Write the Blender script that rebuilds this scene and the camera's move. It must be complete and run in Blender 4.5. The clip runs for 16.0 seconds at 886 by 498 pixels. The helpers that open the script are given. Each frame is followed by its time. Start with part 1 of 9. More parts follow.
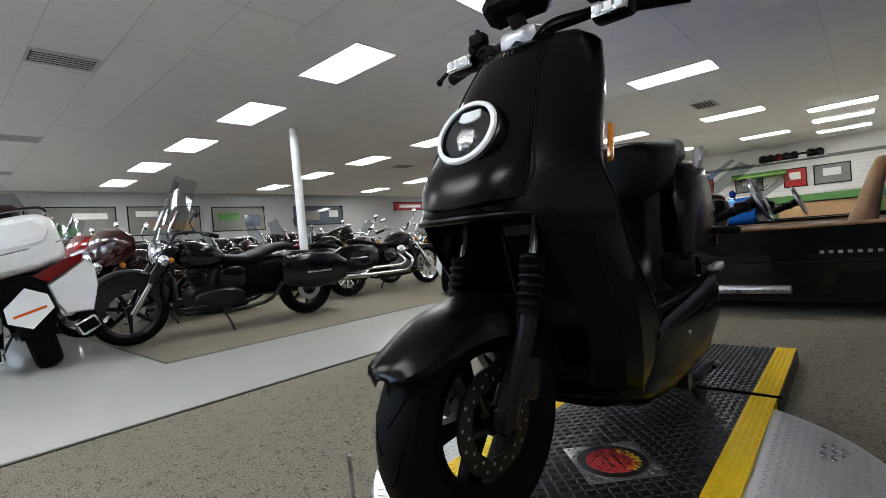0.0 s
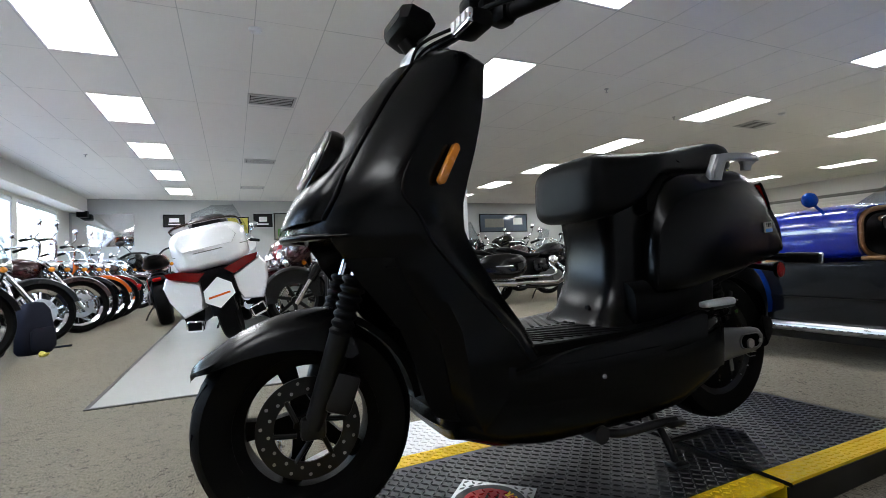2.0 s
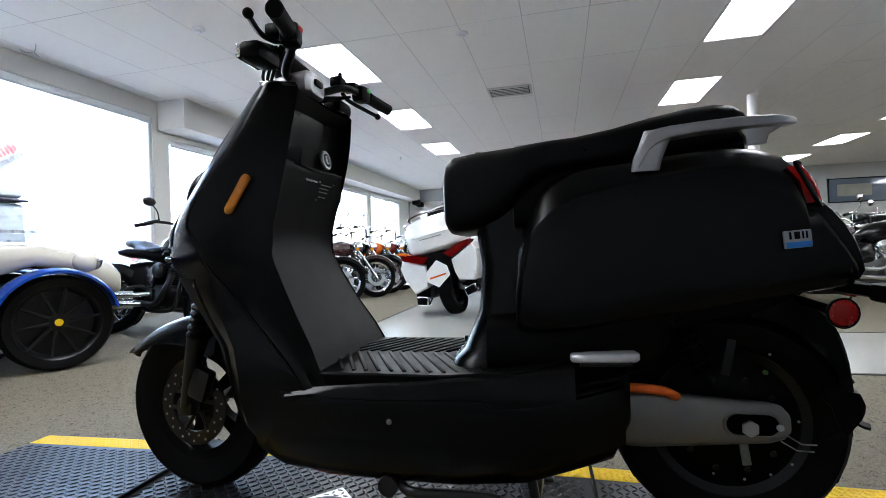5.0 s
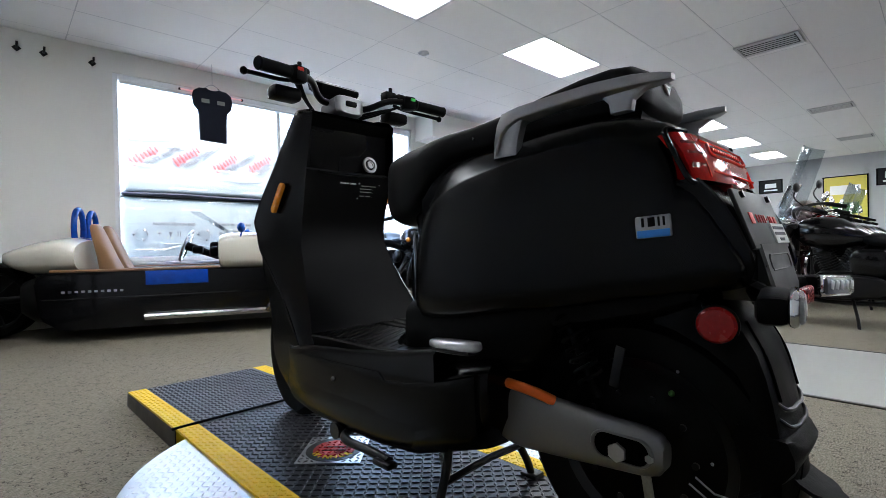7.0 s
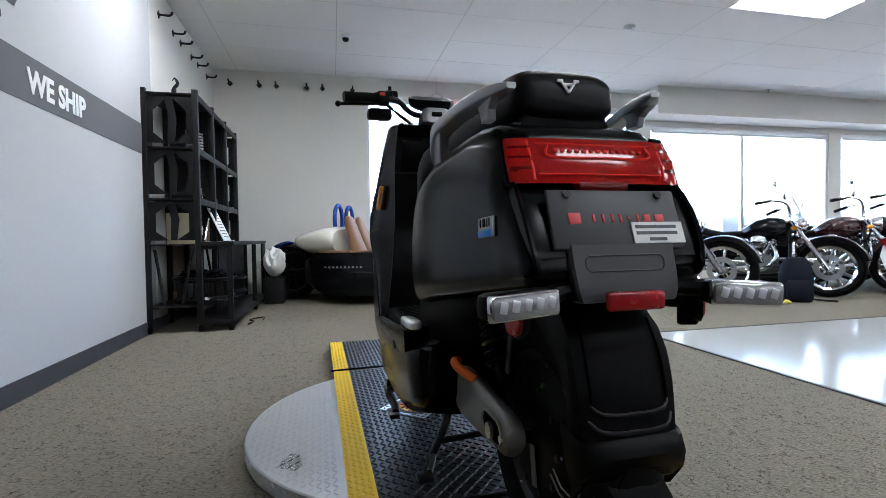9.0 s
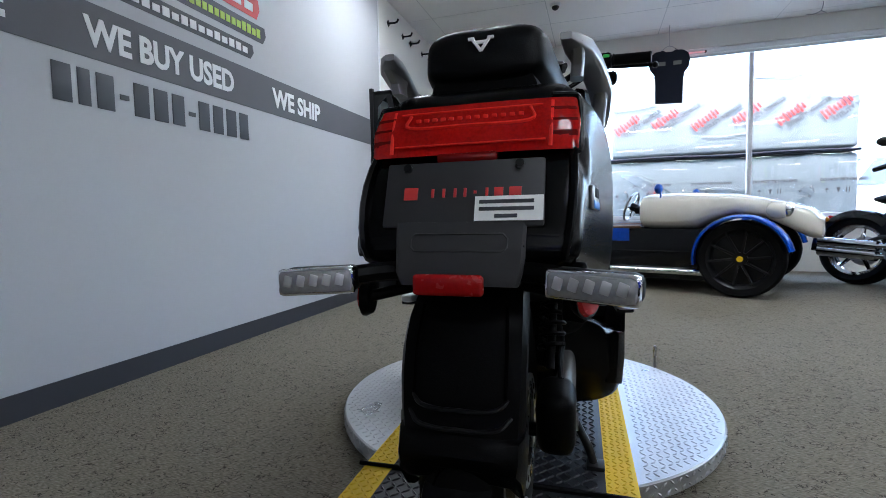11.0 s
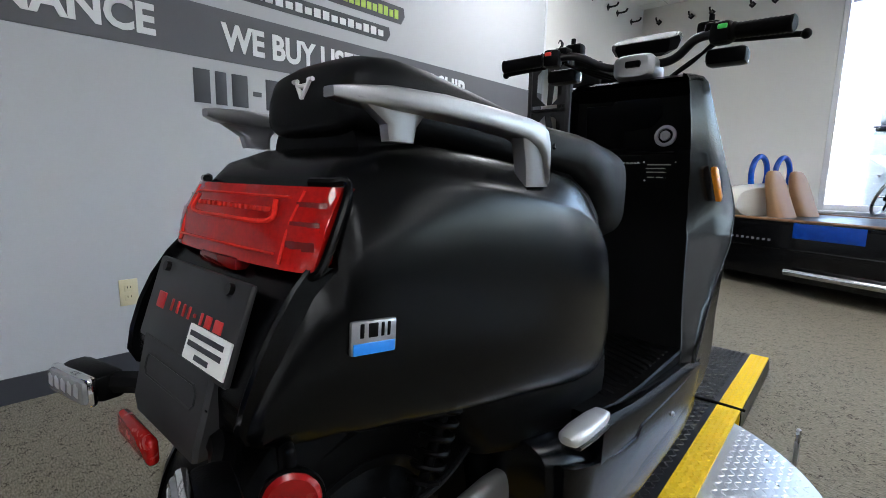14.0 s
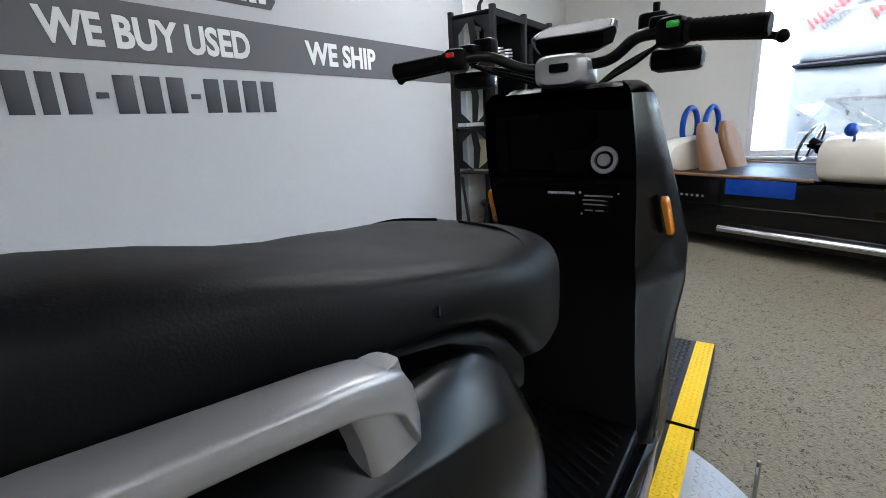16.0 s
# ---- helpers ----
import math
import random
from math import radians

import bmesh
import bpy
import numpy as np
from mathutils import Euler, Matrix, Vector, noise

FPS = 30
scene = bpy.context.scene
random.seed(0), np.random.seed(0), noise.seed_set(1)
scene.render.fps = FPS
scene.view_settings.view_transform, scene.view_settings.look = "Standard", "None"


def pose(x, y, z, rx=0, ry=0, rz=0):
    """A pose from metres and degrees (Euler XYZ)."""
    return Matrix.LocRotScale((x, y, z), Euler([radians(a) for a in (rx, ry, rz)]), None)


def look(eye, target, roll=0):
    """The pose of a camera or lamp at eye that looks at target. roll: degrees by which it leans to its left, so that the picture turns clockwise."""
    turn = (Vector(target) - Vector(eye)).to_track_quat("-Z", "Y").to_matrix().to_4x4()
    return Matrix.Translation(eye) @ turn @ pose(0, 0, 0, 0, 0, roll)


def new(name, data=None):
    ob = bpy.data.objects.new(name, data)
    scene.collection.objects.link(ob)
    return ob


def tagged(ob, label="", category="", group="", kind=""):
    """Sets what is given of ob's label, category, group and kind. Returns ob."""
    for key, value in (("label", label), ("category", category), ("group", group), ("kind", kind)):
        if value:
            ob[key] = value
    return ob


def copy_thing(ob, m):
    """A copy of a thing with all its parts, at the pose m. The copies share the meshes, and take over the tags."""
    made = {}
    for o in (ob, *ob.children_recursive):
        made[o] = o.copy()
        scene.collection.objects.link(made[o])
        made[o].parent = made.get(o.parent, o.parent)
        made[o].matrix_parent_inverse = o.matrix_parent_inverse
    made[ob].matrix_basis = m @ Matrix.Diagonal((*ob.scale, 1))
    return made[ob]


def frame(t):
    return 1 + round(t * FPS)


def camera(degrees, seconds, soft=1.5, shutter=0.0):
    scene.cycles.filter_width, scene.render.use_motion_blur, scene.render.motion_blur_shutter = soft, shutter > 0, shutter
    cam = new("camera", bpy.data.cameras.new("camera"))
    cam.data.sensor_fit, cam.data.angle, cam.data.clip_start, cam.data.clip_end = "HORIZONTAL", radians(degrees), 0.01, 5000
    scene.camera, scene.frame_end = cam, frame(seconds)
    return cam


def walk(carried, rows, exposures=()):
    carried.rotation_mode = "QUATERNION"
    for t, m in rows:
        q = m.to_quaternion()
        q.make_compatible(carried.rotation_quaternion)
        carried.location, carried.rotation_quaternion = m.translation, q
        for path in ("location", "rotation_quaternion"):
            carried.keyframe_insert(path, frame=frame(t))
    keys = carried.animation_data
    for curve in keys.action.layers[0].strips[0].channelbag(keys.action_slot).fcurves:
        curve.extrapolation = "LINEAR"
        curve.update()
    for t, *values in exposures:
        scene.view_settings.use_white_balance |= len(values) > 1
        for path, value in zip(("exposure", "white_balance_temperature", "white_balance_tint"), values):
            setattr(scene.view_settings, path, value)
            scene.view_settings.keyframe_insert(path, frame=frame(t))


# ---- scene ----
cam = camera(86.0, 16.0, soft=0.5)
PATH = [
    (0, (-0.507, 1.213, 0.691), (0.835, -0.269, 0.656), -5.0),
    (0.5, (-0.646, 1.115, 0.690), (0.848, -0.214, 0.677), -4.5),
    (1, (-0.791, 0.948, 0.692), (0.822, -0.235, 0.683), -3.1),
    (1.5, (-0.889, 0.800, 0.696), (0.828, -0.226, 0.690), -2.3),
    (2, (-1.002, 0.594, 0.670), (0.826, -0.216, 0.720), -2.5),
    (2.5, (-1.075, 0.390, 0.700), (0.839, -0.191, 0.729), -2.5),
    (3, (-1.103, 0.185, 0.713), (0.852, -0.237, 0.737), -1.6),
    (3.5, (-1.097, 0.002, 0.736), (0.895, -0.184, 0.735), -2.0),
    (6, (-0.925, -0.959, 0.735), (0.809, 0.036, 0.740), -1.4),
    (6.5, (-0.831, -1.152, 0.729), (0.711, 0.122, 0.728), -1.6),
    (7, (-0.739, -1.284, 0.709), (0.632, 0.173, 0.703), -1.3),
    (7.5, (-0.655, -1.397, 0.688), (0.508, 0.230, 0.676), -2.6),
    (8, (-0.549, -1.523, 0.691), (0.404, 0.235, 0.685), -2.0),
    (8.5, (-0.407, -1.639, 0.717), (0.282, 0.238, 0.727), -1.6),
    (9, (-0.273, -1.724, 0.717), (0.180, 0.224, 0.670), -0.9),
    (9.5, (-0.117, -1.733, 0.707), (0.111, 0.251, 0.608), -1.5),
    (10, (0.021, -1.744, 0.692), (-0.016, 0.254, 0.596), -1.6),
    (12.5, (0.654, -1.514, 0.758), (-0.543, 0.071, 0.525), -0.8),
    (13, (0.678, -1.430, 0.769), (-0.594, 0.091, 0.510), -0.4),
    (13.5, (0.678, -1.344, 0.803), (-0.659, 0.110, 0.491), 0.4),
    (14, (0.659, -1.258, 0.886), (-0.672, 0.203, 0.582), 1.1),
    (14.5, (0.631, -1.185, 0.943), (-0.682, 0.282, 0.593), -0.7),
    (15, (0.589, -1.100, 1.006), (-0.645, 0.419, 0.593), -2.6),
    (15.5, (0.568, -1.031, 1.054), (-0.639, 0.496, 0.594), -2.9),
    (16, (0.523, -0.921, 1.093), (-0.606, 0.649, 0.584), -3.0),
]
EXPOSURE = [(0, -0.12, 6700, 10), (1.5, 0.03, 6600, 10), (3.5, 0.12, 6400, 10), (6, 0.16, 6400, 10), (7, 0.13, 6400, 10), (8.5, 0.17, 6350, 10), (9.5, -0.12, 6100, 10), (10, -0.26, 6000, 10), (12.5, -0.3, 6050, 10), (14, 0.06, 6400, 10), (16, 0.1, 6500, 10)]
walk(cam, [(t, look(eye, target, roll)) for t, eye, target, roll in PATH], EXPOSURE)


# ---- world, lamps, exposure ----
CEIL = 2.90
world = bpy.data.worlds.new("world")
world.use_nodes = True
scene.world = world
wn = world.node_tree.nodes
sky = wn.new("ShaderNodeTexSky")
sky.sky_type, sky.sun_disc = "NISHITA", False
sky.sun_elevation, sky.sun_rotation = radians(65), radians(180)
sky.air_density, sky.dust_density, sky.ozone_density = 1.0, 4.0, 0.6
wn["Background"].inputs["Strength"].default_value = SKY = 4.2
world.node_tree.links.new(sky.outputs["Color"], wn["Background"].inputs["Color"])
sun = new("sun", bpy.data.lights.new("sun", "SUN"))
sun.data.energy, sun.data.angle, sun.data.color = 2.0, radians(20), (1.0, 0.98, 0.95)
sun.matrix_world = look((4, -14, 41), (2, 5, 0))
PANEL_POWER = 21.0


# ---- mesh helpers ----
def finish(name, bm, mat, smooth=True, angle=38):
    bmesh.ops.recalc_face_normals(bm, faces=bm.faces)
    me = bpy.data.meshes.new(name)
    for e in bm.edges:
        e.smooth = len(e.link_faces) != 2 or e.calc_face_angle(0.0) < radians(angle)
    for f in bm.faces:
        f.smooth = smooth
    bm.to_mesh(me)
    bm.free()
    if mat:
        me.materials.append(mat)
    return me


def part(name, bm, material, parent, label="", smooth=True, angle=38):
    """One mesh object under a thing or under a part."""
    ob = new(name, finish(name, bm, material, smooth, angle))
    ob.parent = parent
    if label:
        ob["label"] = label
    return ob


def thing(name, m, label, category, group="", kind=""):
    ob = new(name)
    ob.empty_display_size = 0.1
    ob.matrix_world = m
    return tagged(ob, label, category, group, kind)


def solo(name, bm, material, m, label="", category="", group="", kind="", smooth=True, angle=38):
    ob = new(name, finish(name, bm, material, smooth, angle))
    ob.matrix_world = m
    return tagged(ob, label, category, group, kind)


def box(bm, c, s, bevel=0.0, m=None, seg=2):
    """A bevelled box of size s round c; m turns it about its centre."""
    r = bmesh.ops.create_cube(bm, size=1.0)["verts"]
    t = Matrix.Translation(c) @ (m or Matrix()) @ Matrix.Diagonal((*s, 1))
    bmesh.ops.transform(bm, matrix=t, verts=r)
    if bevel:
        es = list({e for v in r for e in v.link_edges})
        bmesh.ops.bevel(bm, geom=es, offset=min(bevel, min(s) * 0.49), segments=seg, affect="EDGES", profile=0.5)


def rod(bm, a, b, r, r2=None, n=14, caps=True):
    a, b = Vector(a), Vector(b)
    d = b - a
    m = Matrix.Translation((a + b) / 2) @ d.to_track_quat("Z", "Y").to_matrix().to_4x4()
    bmesh.ops.create_cone(bm, cap_ends=caps, segments=n, radius1=r, radius2=r if r2 is None else r2, depth=d.length, matrix=m)


def ball(bm, c, r, u=16, v=10):
    s = (r, r, r) if isinstance(r, (int, float)) else r
    bmesh.ops.create_uvsphere(bm, u_segments=u, v_segments=v, radius=1.0, matrix=Matrix.Translation(c) @ Matrix.Diagonal((*s, 1)))


def smooth_path(pts, n=6):
    pts = [Vector(p) for p in pts]
    out = []
    for i in range(len(pts) - 1):
        a, b = pts[i], pts[i + 1]
        ta = (b - pts[i - 1]) / 2 if i else (b - a)
        tb = (pts[i + 2] - a) / 2 if i + 2 < len(pts) else (b - a)
        for k in range(n):
            t = k / n
            out.append((2 * t**3 - 3 * t**2 + 1) * a + (t**3 - 2 * t**2 + t) * ta + (-2 * t**3 + 3 * t**2) * b + (t**3 - t**2) * tb)
    return out + [pts[-1]]


def tube(bm, pts, r, n=10, curve=5, flat=1.0):
    """A round (or flattened) tube along a path."""
    p = smooth_path(pts, curve) if curve else [Vector(q) for q in pts]
    rings, side = [], None
    for i, c in enumerate(p):
        d = (p[min(i + 1, len(p) - 1)] - p[max(i - 1, 0)]).normalized()
        if side is None:
            side = d.orthogonal().normalized() if abs(d.z) > 0.95 else d.cross(Vector((0, 0, 1))).normalized()
        side = (side - d * side.dot(d)).normalized()
        up = side.cross(d)
        rad = r[min(i * len(r) // len(p), len(r) - 1)] if isinstance(r, (list, tuple)) else r
        rings.append([c + side * math.cos(a) * rad + up * math.sin(a) * rad * flat for a in (2 * math.pi * k / n for k in range(n))])
    loft(bm, rings)


def loft(bm, rings, caps=True, closed=False):
    vs = [[bm.verts.new(p) for p in ring] for ring in rings]
    n = len(vs[0])
    pairs = list(zip(vs, vs[1:])) + ([(vs[-1], vs[0])] if closed else [])
    for a, b in pairs:
        for k in range(n):
            q = (a[k], a[(k + 1) % n], b[(k + 1) % n], b[k])
            bm.faces.new(q)
    if caps and not closed:
        bm.faces.new(list(reversed(vs[0])))
        bm.faces.new(vs[-1])
    return vs


def sring(y, w, z0, z1, n=28, p=3.5, wt=None, cx=0.0):
    """A superellipse ring in the x-z plane at y; wt: half width at the top."""
    out = []
    for k in range(n):
        a = 2 * math.pi * k / n
        c, s = math.cos(a), math.sin(a)
        u = math.copysign(abs(c) ** (2 / p), c)
        v = math.copysign(abs(s) ** (2 / p), s)
        ww = w if wt is None else w + (wt - w) * (v + 1) / 2
        out.append(Vector((cx + u * ww, y, (z0 + z1) / 2 + v * (z1 - z0) / 2)))
    return out


def lathe(bm, profile, m=None, n=32, closed=False):
    """Turns (radius, along) pairs about the z axis of m."""
    m = m or Matrix()
    rings = [[m @ Vector((r * math.cos(2 * math.pi * k / n), r * math.sin(2 * math.pi * k / n), h)) for k in range(n)] for r, h in profile]
    loft(bm, rings, caps=not closed and False, closed=closed)


AXLE = Matrix.Rotation(math.pi / 2, 4, "Y")


def lerp_table(tab, x):
    for (x0, *a), (x1, *b) in zip(tab, tab[1:]):
        if x0 <= x <= x1 or x1 <= x <= x0:
            t = (x - x0) / (x1 - x0)
            return [p + (q - p) * t for p, q in zip(a, b)]
    return list(tab[0][1:]) if abs(x - tab[0][0]) < abs(x - tab[-1][0]) else list(tab[-1][1:])


def prism(bm, outline, axis, a, b):
    """An outline of (u, v) pairs extruded along an axis from a to b."""
    f = {"x": lambda u, v, w: (w, u, v), "y": lambda u, v, w: (u, w, v), "z": lambda u, v, w: (u, v, w)}[axis]
    loft(bm, [[Vector(f(u, v, w)) for u, v in outline] for w in (a, b)])


def text_mesh(bm, words, size, m, depth=0.002, align="LEFT", squeeze=1.0, bold=0.0):
    cu = bpy.data.curves.new("words", "FONT")
    cu.body, cu.size, cu.extrude, cu.align_x, cu.offset, cu.resolution_u = words, size, depth, align, bold, 3
    tmp = bpy.data.objects.new("words", cu)
    me = bpy.data.meshes.new_from_object(tmp)
    me.transform(m @ Matrix.Diagonal((squeeze, 1, 1, 1)))
    bm.from_mesh(me)
    bpy.data.objects.remove(tmp)
    bpy.data.curves.remove(cu)
    bpy.data.meshes.remove(me)


# ---- materials ----
def material(name, colour, rough=0.5, metal=0.0, vary=0.15, scale=12.0, bump=0.0, bscale=200.0, coat=0.0, spec=0.5, rvary=0.1):
    m = bpy.data.materials.new(name)
    m.use_nodes = True
    nt = m.node_tree
    b = nt.nodes["Principled BSDF"]
    b.inputs["Metallic"].default_value = metal
    b.inputs["Coat Weight"].default_value = coat
    b.inputs["Coat Roughness"].default_value = 0.06
    b.inputs["Specular IOR Level"].default_value = spec
    geo = nt.nodes.new("ShaderNodeTexCoord")
    big, fine = nt.nodes.new("ShaderNodeTexNoise"), nt.nodes.new("ShaderNodeTexNoise")
    for n, sc, det in ((big, scale, 4), (fine, bscale, 3)):
        n.inputs["Scale"].default_value, n.inputs["Detail"].default_value = sc, det
        nt.links.new(geo.outputs["Object"], n.inputs["Vector"])
    mix = nt.nodes.new("ShaderNodeMix")
    mix.data_type = "RGBA"
    c = Vector(colour)
    hi = c * (1 + vary)
    mix.inputs["A"].default_value = (*(c * (1 - vary)), 1)
    mix.inputs["B"].default_value = (*[min(x, 1) for x in hi], 1)
    add = nt.nodes.new("ShaderNodeMath")
    add.operation = "MULTIPLY_ADD"
    nt.links.new(fine.outputs["Fac"], add.inputs[0])
    add.inputs[1].default_value = 0.5
    half = nt.nodes.new("ShaderNodeMath")
    half.operation = "MULTIPLY"
    half.inputs[1].default_value = 0.5
    nt.links.new(big.outputs["Fac"], half.inputs[0])
    nt.links.new(half.outputs[0], add.inputs[2])
    nt.links.new(add.outputs[0], mix.inputs["Factor"])
    nt.links.new(mix.outputs["Result"], b.inputs["Base Color"])
    rr = nt.nodes.new("ShaderNodeMapRange")
    nt.links.new(big.outputs["Fac"], rr.inputs["Value"])
    rr.inputs["To Min"].default_value, rr.inputs["To Max"].default_value = max(0.02, rough - rvary), min(1, rough + rvary)
    nt.links.new(rr.outputs["Result"], b.inputs["Roughness"])
    if bump:
        bp = nt.nodes.new("ShaderNodeBump")
        bp.inputs["Strength"].default_value, bp.inputs["Distance"].default_value = bump, 0.002
        nt.links.new(fine.outputs["Fac"], bp.inputs["Height"])
        nt.links.new(bp.outputs["Normal"], b.inputs["Normal"])
    return m


def glass(name, colour=(1, 1, 1), rough=0.0, alpha=0.12):
    """Thin clear sheet: mostly see-through with a sharp sheen."""
    m = bpy.data.materials.new(name)
    m.use_nodes = True
    nt = m.node_tree
    nt.nodes.clear()
    out, mixs = nt.nodes.new("ShaderNodeOutputMaterial"), nt.nodes.new("ShaderNodeMixShader")
    tr, gl, fr = nt.nodes.new("ShaderNodeBsdfTransparent"), nt.nodes.new("ShaderNodeBsdfGlossy"), nt.nodes.new("ShaderNodeLayerWeight")
    fr.inputs["Blend"].default_value = 0.35
    tr.inputs["Color"].default_value = (*colour, 1)
    gl.inputs["Roughness"].default_value = rough
    mx = nt.nodes.new("ShaderNodeMath")
    mx.operation = "POWER"
    mx.inputs[1].default_value = 3.0
    md = nt.nodes.new("ShaderNodeMath")
    md.operation = "MULTIPLY_ADD"
    md.inputs[1].default_value, md.inputs[2].default_value = 0.6, alpha * 0.25
    nt.links.new(fr.outputs["Facing"], mx.inputs[0])
    nt.links.new(mx.outputs[0], md.inputs[0])
    nt.links.new(md.outputs[0], mixs.inputs[0])
    nt.links.new(tr.outputs[0], mixs.inputs[1])
    nt.links.new(gl.outputs[0], mixs.inputs[2])
    nt.links.new(mixs.outputs[0], out.inputs[0])
    return m


def lamp_material(name, colour, strength):
    m = bpy.data.materials.new(name)
    m.use_nodes = True
    b = m.node_tree.nodes["Principled BSDF"]
    b.inputs["Base Color"].default_value = (0.8, 0.8, 0.8, 1)
    b.inputs["Emission Color"].default_value = (*colour, 1)
    b.inputs["Emission Strength"].default_value = strength
    return m


def carpet_material():
    m = material("carpet", (0.19, 0.175, 0.145), 0.95, vary=0.25, scale=1.3, spec=0.1)
    nt = m.node_tree
    b = nt.nodes["Principled BSDF"]
    tc = nt.nodes.new("ShaderNodeTexCoord")
    vo = nt.nodes.new("ShaderNodeTexVoronoi")
    vo.inputs["Scale"].default_value = 90
    no = nt.nodes.new("ShaderNodeTexNoise")
    no.inputs["Scale"].default_value, no.inputs["Detail"].default_value = 150, 5
    big = nt.nodes.new("ShaderNodeTexNoise")
    big.inputs["Scale"].default_value, big.inputs["Detail"].default_value = 0.8, 3
    mp = nt.nodes.new("ShaderNodeMapping")
    mp.inputs["Scale"].default_value = (0.45, 1.5, 1)
    mp.inputs["Rotation"].default_value = (0, 0, 0.5)
    for n in (vo, big):
        nt.links.new(tc.outputs["Object"], n.inputs["Vector"])
    nt.links.new(tc.outputs["Object"], mp.inputs["Vector"])
    nt.links.new(mp.outputs["Vector"], no.inputs["Vector"])
    ramp = nt.nodes.new("ShaderNodeValToRGB")
    r = ramp.color_ramp
    r.elements[0].position, r.elements[0].color = 0.34, (0.128, 0.112, 0.082, 1)
    r.elements[1].position, r.elements[1].color = 0.66, (0.262, 0.238, 0.186, 1)
    nt.links.new(no.outputs["Fac"], ramp.inputs["Fac"])
    # sparse dark squiggles of the loop pile
    sq = nt.nodes.new("ShaderNodeTexNoise")
    sq.inputs["Scale"].default_value, sq.inputs["Detail"].default_value = 34, 3
    mask = nt.nodes.new("ShaderNodeTexNoise")
    mask.inputs["Scale"].default_value, mask.inputs["Detail"].default_value = 21, 2
    for n in (sq, mask):
        nt.links.new(tc.outputs["Object"], n.inputs["Vector"])
    off, ab, thin, some, both_ = (nt.nodes.new("ShaderNodeMath") for _ in range(5))
    off.operation, off.inputs[1].default_value = "SUBTRACT", 0.5
    ab.operation = "ABSOLUTE"
    thin.operation, thin.inputs[1].default_value = "LESS_THAN", 0.012
    some.operation, some.inputs[1].default_value = "GREATER_THAN", 0.50
    both_.operation = "MULTIPLY"
    nt.links.new(sq.outputs["Fac"], off.inputs[0])
    nt.links.new(off.outputs[0], ab.inputs[0])
    nt.links.new(ab.outputs[0], thin.inputs[0])
    nt.links.new(mask.outputs["Fac"], some.inputs[0])
    nt.links.new(thin.outputs[0], both_.inputs[0])
    nt.links.new(some.outputs[0], both_.inputs[1])
    dark = nt.nodes.new("ShaderNodeMix")
    dark.data_type = "RGBA"
    dark.inputs["B"].default_value = (0.055, 0.047, 0.035, 1)
    nt.links.new(both_.outputs[0], dark.inputs["Factor"])
    nt.links.new(ramp.outputs["Color"], dark.inputs["A"])
    mix = nt.nodes.new("ShaderNodeMix")
    mix.data_type, mix.blend_type = "RGBA", "MULTIPLY"
    mr = nt.nodes.new("ShaderNodeMapRange")
    mr.inputs["To Min"].default_value, mr.inputs["To Max"].default_value = 0.86, 1.12
    nt.links.new(big.outputs["Fac"], mr.inputs["Value"])
    mix.inputs["Factor"].default_value = 1
    nt.links.new(dark.outputs["Result"], mix.inputs["A"])
    nt.links.new(mr.outputs["Result"], mix.inputs["B"])
    nt.links.new(mix.outputs["Result"], b.inputs["Base Color"])
    bp = nt.nodes.new("ShaderNodeBump")
    bp.inputs["Strength"].default_value, bp.inputs["Distance"].default_value = 0.4, 0.003
    ad = nt.nodes.new("ShaderNodeMath")
    nt.links.new(no.outputs["Fac"], ad.inputs[0])
    nt.links.new(vo.outputs["Distance"], ad.inputs[1])
    nt.links.new(ad.outputs[0], bp.inputs["Height"])
    nt.links.new(bp.outputs["Normal"], b.inputs["Normal"])
    return m


